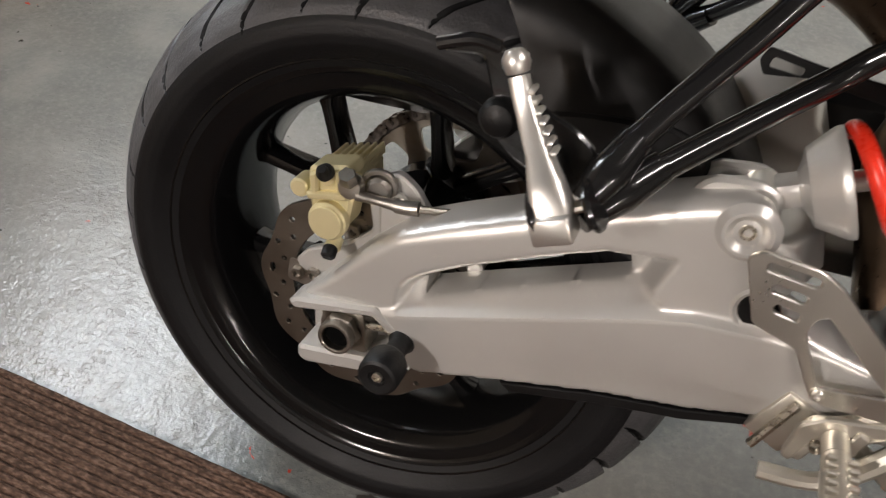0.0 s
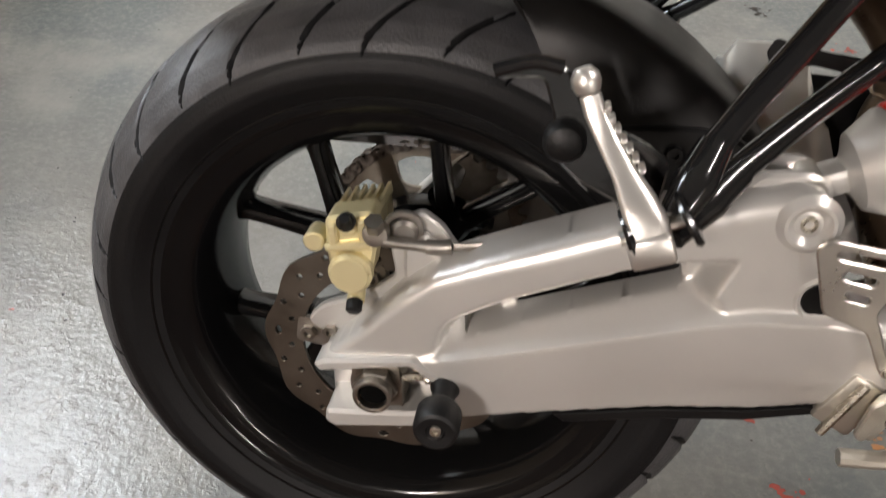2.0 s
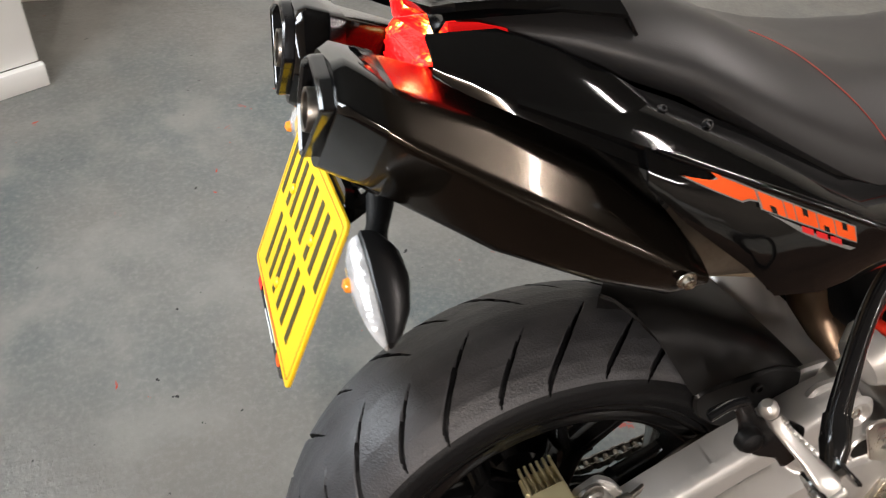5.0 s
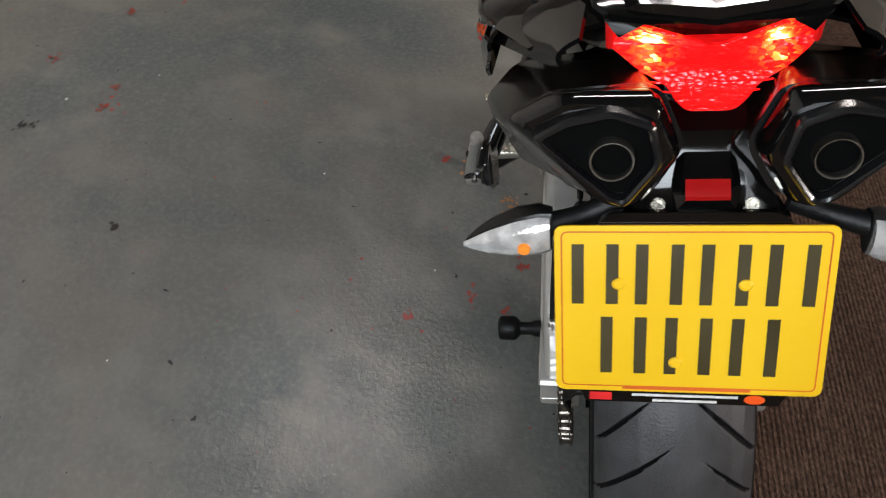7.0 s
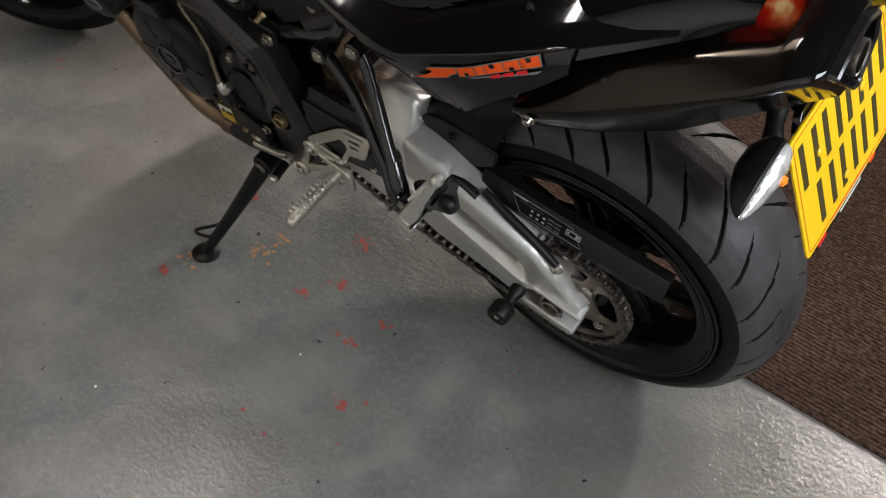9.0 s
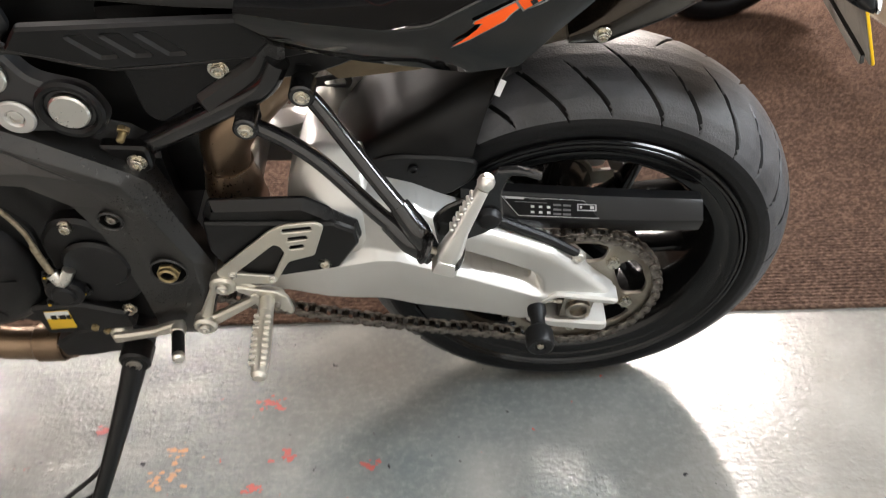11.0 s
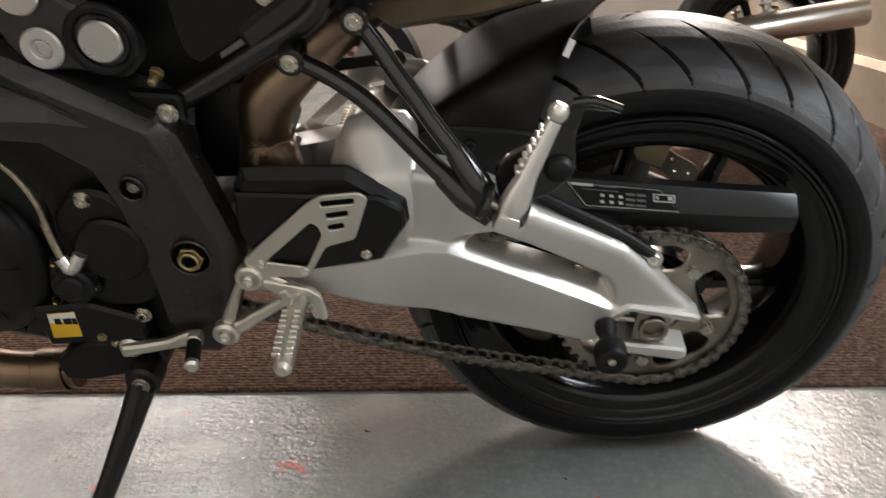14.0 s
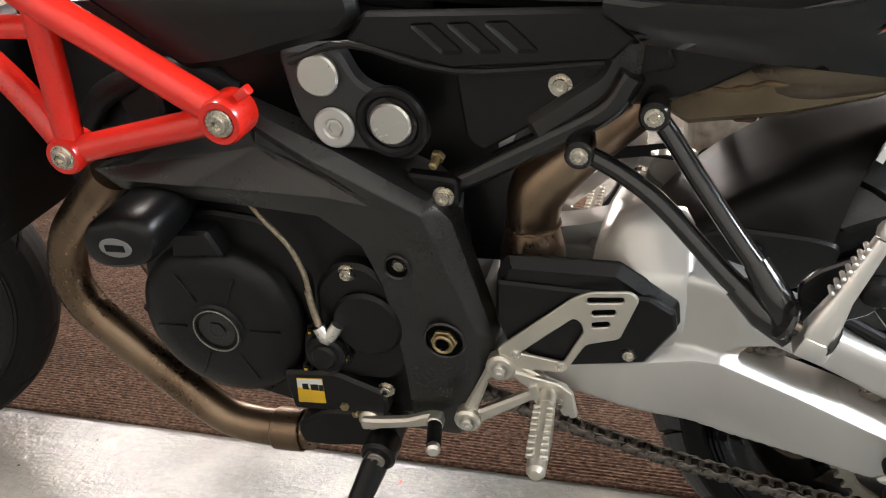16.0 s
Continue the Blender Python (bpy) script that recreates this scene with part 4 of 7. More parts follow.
# ---- rear brake ----
def brake():
    body = part("brake_caliper", join(
        slab([(-0.053, 0.456), (-0.015, 0.467), (-0.009, 0.443), (-0.013, 0.406), (-0.029, 0.392), (-0.046, 0.402), (-0.051, 0.428)], -0.131, -0.101, 0.003, (), 0.006),
        slab([(-0.050, 0.452), (-0.042, 0.455), (-0.040, 0.432), (-0.047, 0.430)], -0.136, -0.125, 0.002, (), 0.002),
        slab([(-0.026, 0.459), (-0.018, 0.461), (-0.015, 0.436), (-0.022, 0.432)], -0.136, -0.125, 0.002, (), 0.002),
        slab([(-0.052, 0.434), (-0.012, 0.444), (-0.012, 0.436), (-0.050, 0.427)], -0.137, -0.125, 0.002, (), 0.002),
        slab([(-0.053, 0.440), (-0.011, 0.453), (-0.006, 0.415), (-0.040, 0.40)], -0.091, -0.064, 0.003, (), 0.004),
        slab([(-0.050, 0.446), (-0.012, 0.458), (-0.010, 0.440), (-0.048, 0.428)], -0.130, -0.072, 0.002, (), 0.003),
        disc((-0.029, -0.128, 0.412), (0, -1, 0), 0.0182, 0.012, 0.002, 36),
        disc((-0.062, -0.108, 0.431), (0, -1, 0), 0.009, 0.022, 0.002, 20),
        disc((-0.034, -0.120, 0.452), (0, -1, 0), 0.0095, 0.013, 0.002, 20),
        disc((-0.011, -0.118, 0.448), (0, -1, 0), 0.010, 0.012, 0.002, 20),
        disc((-0.026, -0.122, 0.389), (0.1, -0.8, -0.5), 0.0075, 0.014, 0.002, 16)), M["gold"], bike, "gold painted two-piece brake caliper", 35)
    for i in range(6):
        f = i / 5
        part("fin", block((0.0032, 0.054, 0.010), (-0.0490 + 0.035 * f, -0.086, 0.4455 + 0.0108 * f), 0.0008, (0, -15, 0)), M["gold"], body)
    part("piston_cap", disc((-0.029, -0.1395, 0.412), (0, -1, 0), 0.0160, 0.003, 0.001, 40), M["gold"], body)
    part("bleed_cap", join(disc((-0.034, -0.132, 0.457), (0.05, -1, 0.25), 0.0075, 0.010, 0.002), tube([(-0.034, -0.14, 0.459), (-0.033, -0.146, 0.466)], [0.0065, 0.004], 12, 1)), M["matt"], body, "black rubber bleed nipple cap")
    part("bleed_cap", join(disc((-0.025, -0.134, 0.386), (0.1, -0.8, -0.6), 0.0068, 0.012, 0.002)), M["matt"], body, "black rubber bleed nipple cap")
    part("banjo_bolt", join(hex_nut((-0.010, -0.140, 0.458), (0, -0.55, 0.85), 0.0080, 0.012), turned([(0, -0.016), (0.010, -0.014), (0.0115, -0.008), (0.010, -0.002), (0, 0)], (-0.010, -0.142, 0.452), (0, -1, 0.1), 20)), M["steel"], body, "steel banjo bolt")
    part("brake_hose", join(tube([(-0.004, -0.137, 0.446), (0.013, -0.134, 0.4445), (0.030, -0.131, 0.4435)], [0.0050, 0.0042, 0.0050], 12, 4),
                            tube([(0.030, -0.131, 0.4435), (0.040, -0.130, 0.444), (0.050, -0.129, 0.4455)], 0.0066, 12, 3),
                            tube([(0.050, -0.129, 0.4455), (0.078, -0.114, 0.443), (0.12, -0.092, 0.450), (0.2, -0.080, 0.47), (0.30, -0.08, 0.49)], 0.0036, 10, 6)), M["steel"], body, "braided steel brake hose")
    brk = part("caliper_bracket", join(
        slab([(-0.006, 0.446), (0.022, 0.463), (0.040, 0.452), (0.058, 0.428), (0.074, 0.415), (0.060, 0.380), (0.000, 0.352), (-0.030, 0.338), (-0.062, 0.332), (-0.072, 0.342), (-0.060, 0.358), (-0.020, 0.378), (0.004, 0.400)], -0.112, -0.1005, 0.002, (), 0.006),
        slab([(0.010, 0.436), (0.026, 0.450), (0.046, 0.428), (0.060, 0.414), (0.040, 0.39), (0.020, 0.385), (0.012, 0.405)], -0.120, -0.110, 0.003, (), 0.008)), M["alloy"], bike, "cast aluminium caliper bracket")
    part("slide_pin", join(disc((0.008, -0.112, 0.449), (0.2, -1, 0), 0.0115, 0.016, 0.003), ring((0.008, -0.116, 0.449), (0.2, -1, 0), 0.012, 0.017, 0.006)), M["steel"], brk)
    part("bracket_bolt", hex_nut((-0.050, -0.112, 0.334), (0, -1, 0), 0.0075, 0.006, 0.004), M["steel"], brk)


brake()


# ---- chain ----
def chain_path():
    cr, cf = Vector((0.0, AX)), Vector((0.555, 0.405))
    rr, rf = 0.1113, 0.0415
    d = cf - cr
    L = d.length
    base = math.atan2(d.y, d.x)
    off = math.acos((rr - rf) / L)
    top_r, top_f = cr + rr * Vector((math.cos(base + off), math.sin(base + off))), cf + rf * Vector((math.cos(base + off), math.sin(base + off)))
    low_r, low_f = cr + rr * Vector((math.cos(base - off), math.sin(base - off))), cf + rf * Vector((math.cos(base - off), math.sin(base - off)))
    pts = []
    for i in range(40):
        p = top_f.lerp(top_r, i / 40)
        pts.append(p)
    a0, a1 = base + off, base - off + 2 * math.pi
    for i in range(60):
        a = a0 + (a1 - a0) * i / 60
        pts.append(cr + rr * Vector((math.cos(a), math.sin(a))))
    for i in range(40):
        f = i / 40
        p = low_r.lerp(low_f, f)
        pts.append(p - Vector((0, 0.020 * math.sin(math.pi * f))))
    a0, a1 = base - off, base + off
    for i in range(30):
        a = a0 + (a1 - a0) * i / 30
        pts.append(cf + rf * Vector((math.cos(a), math.sin(a))))
    return pts


def chain():
    pts = chain_path()
    pts.append(pts[0])
    d = [0.0]
    for a, b in zip(pts, pts[1:]):
        d.append(d[-1] + (b - a).length)
    n = int(round(d[-1] / 0.015875 / 2)) * 2
    px_ = [float(np.interp(d[-1] * i / n, d, [p.x for p in pts])) for i in range(n + 1)]
    pz_ = [float(np.interp(d[-1] * i / n, d, [p.y for p in pts])) for i in range(n + 1)]
    Y = 0.1195

    def eight(h, w, waist):
        out = []
        for k in range(8):
            a = math.pi * (0.5 + k / 7)
            out.append((-h / 2 + w * math.cos(a), w * math.sin(a)))
        out.append((0, -waist))
        for k in range(8):
            a = math.pi * (-0.5 + k / 7)
            out.append((h / 2 + w * math.cos(a), w * math.sin(a)))
        out.append((0, waist))
        return out

    pitch = d[-1] / n
    inner, rolls = [], []
    core = bmesh.new()
    for i in range(n):
        rolls.append(disc((px_[i], Y - 0.008, pz_[i]), (0, 1, 0), 0.0051, 0.016, 0.0008, 10))
        if i % 2 == 0:
            a = math.atan2(pz_[i + 1] - pz_[i], px_[i + 1] - px_[i])
            m = pose((px_[i] + px_[i + 1]) / 2, Y, (pz_[i] + pz_[i + 1]) / 2, 0, -math.degrees(a), 0)
            for s in (-1, 1):
                inner.append(moved(slab(eight(pitch, 0.0072, 0.0058), s * 0.0050, s * 0.0068, 0.0004), m))
    core = part("chain", join(*inner, *rolls), M["chain"], bike, "oily steel drive chain")
    ob = None
    for i in range(1, n, 2):
        a = math.atan2(pz_[i + 1] - pz_[i], px_[i + 1] - px_[i])
        m = pose((px_[i] + px_[i + 1]) / 2, Y, (pz_[i] + pz_[i + 1]) / 2, 0, -math.degrees(a), 0)
        if ob is None:
            bits = [slab(eight(pitch, 0.0070, 0.0054), s * 0.0074, s * 0.0092, 0.0004) for s in (-1, 1)]
            bits += [disc((e * pitch / 2, -0.0102, 0), (0, 1, 0), 0.0026, 0.0204, 0.0006, 8) for e in (-1, 1)]
            ob = part("chain_link", join(*bits), M["chain"], core)
            ob.matrix_basis = m
        else:
            again(ob, m)


chain()


def chain_guard():
    sec = []
    for x, zt, zb in ((0.150, 0.500, 0.440), (0.10, 0.492, 0.432), (0.0, 0.4785, 0.424), (-0.10, 0.4665, 0.418), (-0.150, 0.4615, 0.4165), (-0.1525, 0.460, 0.4175)):
        mid = zb + (zt - zb) * 0.5
        sec.append([Vector((x, y, z)) for y, z in ((0.086, zt - 0.001), (0.102, zt), (0.106, zt - 0.003), (0.1195, mid + 0.002), (0.1195, mid - 0.002), (0.1125, zb), (0.1095, zb), (0.116, mid), (0.103, zt - 0.006), (0.086, zt - 0.004))])
    g = part("chain_guard", loft(sec), M["satin"], bike, "satin black upper chain guard with a printed sticker", 25)
    # sticker with bars in place of unreadable print
    def on(x, f):
        zt, zb = along([(-0.152, 0.456), (-0.143, 0.462), (0.0, 0.4785), (0.15, 0.5)], x), along([(-0.152, 0.43), (-0.10, 0.418), (0.0, 0.424), (0.15, 0.44)], x)
        mid = zb + (zt - zb) * 0.5
        lo, hi = Vector((x, 0.1195, mid + 0.002)), Vector((x, 0.106, zt - 0.003))
        return lo.lerp(hi, f) + Vector((0, 0.0009, 0.0005))

    def patch(x0, x1, f0, f1, material, lift=0.0, skew=0.0, name="printed_bar"):
        bm = bmesh.new()
        vs = [bm.verts.new(on(x, f) + Vector((0, 0.45, 0.9)) * lift) for x, f in ((x0, f0), (x1, f0), (x1 - skew, f1), (x0 - skew, f1))]
        bm.faces.new(vs)
        bmesh.ops.solidify(bm, geom=bm.faces[:], thickness=0.0003)
        return part(name, bm, material, g)

    patch(0.080, -0.022, 0.06, 0.95, M["white"], 0.0, -0.02, "sticker_edge")
    patch(0.0792, -0.0212, 0.085, 0.925, M["matt"], 0.0004, -0.0195, "sticker")
    patch(0.096, 0.072, 0.84, 0.95, M["white"], 0.0008)
    patch(0.066, 0.046, 0.86, 0.93, M["decalgrey"], 0.0008)
    for i in range(3):
        for j in range(2):
            patch(0.064 - 0.010 * i, 0.0595 - 0.010 * i, 0.20 + 0.26 * j, 0.32 + 0.26 * j, M["white"], 0.0008)
    patch(0.084, 0.044, 0.70, 0.74, M["decalgrey"], 0.0008)
    for i in range(2):
        for j in range(3):
            patch(0.036 - 0.012 * i, 0.026 - 0.012 * i, 0.16 + 0.22 * j, 0.26 + 0.22 * j, M["decalgrey"], 0.0008)
    patch(0.006, -0.018, 0.42, 0.76, M["white"], 0.0008)
    patch(0.0045, -0.0165, 0.47, 0.71, M["matt"], 0.0012)
    patch(0.003, 0.0, 0.53, 0.65, M["white"], 0.0016)
    patch(-0.010, -0.015, 0.51, 0.67, M["white"], 0.0016)
    # lower inner rail and the guard bolt
    part("guard_rail", tube([(0.135, 0.128, 0.487), (0.09, 0.132, 0.462), (0.045, 0.134, 0.437), (0.005, 0.136, 0.408)], [0.006, 0.007, 0.007, 0.006], 10, 5), M["matt"], g)
    part("guard_bolt", socket_bolt((0.004, 0.137, 0.402), (0, 1, 0.2), 0.0075, 0.006), M["bare"], g)
    # black cover ahead of the swingarm
    f = part("front_chain_cover", join(
        slab([(0.462, 0.470), (0.456, 0.523), (0.445, 0.544), (0.332, 0.541), (0.274, 0.499), (0.272, 0.474), (0.303, 0.427), (0.403, 0.412), (0.450, 0.440)], 0.134, 0.158, 0.010, (), 0.004),
        slab([(0.458, 0.472), (0.454, 0.521), (0.302, 0.511), (0.277, 0.494), (0.275, 0.474), (0.305, 0.430), (0.403, 0.415), (0.447, 0.442)], 0.150, 0.163, 0.003, (), 0.003)), M["satin"], bike, "matt black front chain cover", 25)
    part("cover_bolt", socket_bolt((0.3215, 0.163, 0.440), (0, 1, 0), 0.006, 0.004), M["zinc"], f)


chain_guard()


# ---- hugger ----
def hugger():
    low = [(14, 0.262), (40, 0.254), (52, 0.254), (62, 0.263), (69.5, 0.290), (77.6, 0.326), (84, 0.350), (86, 0.352)]
    top = [(14, 0.368), (24, 0.366), (40, 0.358), (60, 0.346), (75, 0.338), (86, 0.338)]
    rings = []
    for deg in np.linspace(85.5, 14, 30):
        r, rl = along(top, deg), along(low, deg)
        w = 0.056 + 0.042 * min(1, (86 - deg) / 26)
        rc = max(rl, r - 0.022)
        pts = [(w + 0.004, rl), (w + 0.003, rl + (rc - rl) * 0.5), (w, rc), (w - 0.010, r - 0.007), (w * 0.72, r - 0.001), (w * 0.36, r), (0, r)]
        full = [(-y, q) for y, q in pts] + [(y, q) for y, q in reversed(pts[:-1])]
        # its rear edge runs obliquely across the tyre
        rings.append([polar(q, deg - 8.5 * max(0.0, (deg - 50) / 35.5) * min(1, max(0, (y + w) / (1.3 * w))), y) for y, q in full])
    bm = loft(rings, cyclic=False)
    if sum(f.normal.z for f in bm.faces) < 0:
        bmesh.ops.reverse_faces(bm, faces=bm.faces)
    bmesh.ops.solidify(bm, geom=bm.faces[:], thickness=0.003)
    h = part("hugger", bm, M["hugger"], bike, "satin black rear hugger mudguard", 40)
    for s in (-1, 1):
        part("hugger_side", mirrored(slab([(0.126, 0.545), (0.160, 0.553), (0.225, 0.560), (0.262, 0.550), (0.262, 0.50), (0.225, 0.490), (0.165, 0.490), (0.132, 0.515)], 0.096, 0.1045, 0.003, (), 0.012), s), M["satin"], h)
        part("side_screw", socket_bolt((0.205, 0.1045 * s, 0.538), (0, s, 0), 0.006, 0.004), M["matt"], h)
    part("printed_label", moved(block((0.0075, 0.0010, 0.019), (0, 0, 0), 0.0003), pose(0.0995, 0.0775, 0.6310, 28, -30, 0)), M["white"], h, "small white printed label bar")


hugger()


# ---- pillion footrests ----
def pillion(s):
    base = Vector((0.180, 0.235, 0.560))
    t1 = [(0.303, 0.155, 0.702), (0.285, 0.163, 0.678), (0.262, 0.180, 0.648), (0.222, 0.212, 0.600), (0.192, 0.234, 0.568)]
    t2 = [(0.367, 0.160, 0.667), (0.330, 0.170, 0.650), (0.292, 0.184, 0.625), (0.236, 0.214, 0.575), (0.196, 0.232, 0.545)]
    if s < 0:
        t1 = [(0.301, 0.143, 0.705), (0.283, 0.148, 0.682), (0.260, 0.162, 0.650), (0.222, 0.194, 0.602), (0.196, 0.220, 0.566)]
        t2 = [(0.370, 0.114, 0.662), (0.345, 0.110, 0.648), (0.317, 0.116, 0.622), (0.250, 0.174, 0.580), (0.200, 0.224, 0.548)]
    f = lambda pts: [(x, y * s, z) for x, y, z in pts]

    def tuck(bm, low=0.0, high=0.026, drop=0.021):
        """the right-hand peg and blade fold closer to the wheel"""
        if s < 0:
            for v in bm.verts:
                w = min(1, max(0, (v.co.z - 0.548) / 0.07))
                v.co += Vector((0.010 * (1 - w) + 0.004 * w, low + (high - low) * w, -drop * w))
        return bm

    b = part("pillion_hanger", join(tube(f(t1), [0.0088, 0.0088, 0.0092, 0.0092, 0.010], 14, 5), tube(f(t2), [0.0088, 0.0088, 0.0092, 0.0095, 0.0105], 14, 5)), M["tubeblack"], bike, "gloss black bent tube pillion footrest hanger", 40)
    for p in (t1[0], t2[0]):
        eye = part("hanger_eye", turned([(0, 0.014), (0.0115, 0.014), (0.0135, 0.012), (0.0135, -0.012), (0.0115, -0.014), (0, -0.014)], (p[0], p[1] * s, p[2]), (0, 1, 0), 22), M["tubeblack"], b)
        part("bolt", join(socket_bolt((p[0], (p[1] + 0.0145) * s, p[2]), (0, s, 0), 0.0058, 0.004)), M["zinc"], eye)
    # cast foot that joins the tubes, with the fork for the peg
    feet = ([(0.214, 0.217, 0.592), (0.196, 0.232, 0.566), (0.182, 0.240, 0.540)], [(0.228, 0.216, 0.567), (0.205, 0.230, 0.548), (0.184, 0.240, 0.530)])
    if s < 0:
        feet = ([(0.210, 0.205, 0.585), (0.200, 0.222, 0.566), (0.190, 0.236, 0.548)], [(0.229, 0.196, 0.568), (0.210, 0.216, 0.553), (0.192, 0.238, 0.536)])
    part("hanger_foot", join(tube(f(feet[0]), [0.0115, 0.0140, 0.010], 14, 4), tube(f(feet[1]), [0.0115, 0.0140, 0.008], 14, 4)), M["tubeblack"], b)
    for dx in (-0.016, 0.017):
        part("fork_ear", tuck(moved(mirrored(turned([(0, -0.0025), (0.0175, -0.0025), (0.0190, 0), (0.0175, 0.0025), (0, 0.0025)], (0, 0, 0), (1, 0, 0.5), 20), s), pose(0.172 + dx, 0.246 * s, 0.548 + dx * 0.5))), M["tubeblack"], b)
    # bracket blade that runs up beside the peg, with its bent tip
    blade = [(0.180, 0.575), (0.166, 0.590), (0.128, 0.610), (0.112, 0.640), (0.092, 0.644), (0.068, 0.636), (0.070, 0.628), (0.098, 0.632), (0.106, 0.606), (0.104, 0.570), (0.122, 0.548), (0.150, 0.536), (0.160, 0.520), (0.176, 0.530)]
    part("heel_blade", tuck(mirrored(slab(blade, 0.216, 0.2225, 0.002, (), 0.006), s), 0.022), M["tubeblack"], b)
    part("blade_tip", tuck(tube(f([(0.108, 0.222, 0.640), (0.090, 0.224, 0.642), (0.067, 0.226, 0.634)]), 0.0045, 10, 3), 0.022), M["tubeblack"], b)
    part("rubber_stop", turned([(0.0, 0.010), (0.006, 0.0095), (0.011, 0.007), (0.014, 0.002), (0.014, -0.004), (0, -0.004)], (0.120, 0.2235 * s if s > 0 else -0.2005, 0.574), (0, s, 0), 24), M["matt"], b, "black rubber stop")
    # folded alloy peg: a flat tapered bar with a round end, notched along its front edge
    path = [((0.168, 0.252, 0.536), 0.0130, 0.0105), ((0.163, 0.252, 0.553), 0.0135, 0.0100), ((0.157, 0.250, 0.567), 0.0115, 0.0085), ((0.150, 0.247, 0.582), 0.0085, 0.0075), ((0.140, 0.243, 0.602), 0.0076, 0.0068), ((0.131, 0.239, 0.620), 0.0068, 0.0062), ((0.126, 0.2365, 0.630), 0.0066, 0.0062)]
    rings = []
    for i, (p, a, b) in enumerate(path):
        q0, q1 = Vector(path[max(0, i - 1)][0]), Vector(path[min(len(path) - 1, i + 1)][0])
        t = (q1 - q0).normalized()
        n = Vector((t.z, 0, -t.x)).normalized()
        d = n.cross(t)
        rings.append([Vector(p) + n * a * math.copysign(abs(math.cos(w)) ** 0.55, math.cos(w)) + d * b * math.copysign(abs(math.sin(w)) ** 0.55, math.sin(w)) for w in (2 * math.pi * k / 20 for k in range(20))])
    bar = mirrored(loft(rings), s)
    bmesh.ops.recalc_face_normals(bar, faces=bar.faces)
    peg = part("pillion_peg", tuck(join(bar,
                                   turned([(0, 0.0095), (0.0055, 0.0085), (0.0088, 0.0040), (0.0092, -0.001), (0.0075, -0.006), (0, -0.008)], (0.1225, 0.2345 * s, 0.637), (-0.4, -0.1 * s, 0.9), 24),
                                   moved(block((0.027, 0.024, 0.020), (0, 0, 0), 0.003), pose(0.168, 0.252 * s, 0.537, 0, -24, 0)))), M["castpeg"], bike, "folded bare aluminium pillion peg with a toothed edge", 40)
    for i in range(7):
        p = Vector((0.1605, 0.248, 0.590)).lerp(Vector((0.1385, 0.239, 0.626)), i / 6)
        part("tooth", tuck(block((0.0042, 0.0125, 0.0038), (p.x - 0.0012, p.y * s, p.z - 0.001), 0.0010, (0, -28, 0), 1)), M["castpeg"], peg)
    part("pivot_pin", tuck(tube(f([(0.150, 0.250, 0.537), (0.188, 0.246, 0.556)]), 0.0045, 10, 1)), M["steel"], peg)


for side in (-1, 1):
    pillion(side)


# ---- rider footrests and heel plates ----
HEEL = [(0.452, 0.416), (0.458, 0.440), (0.377, 0.510), (0.360, 0.519), (0.320, 0.522), (0.311, 0.514), (0.330, 0.464), (0.364, 0.454), (0.384, 0.420), (0.394, 0.414)]


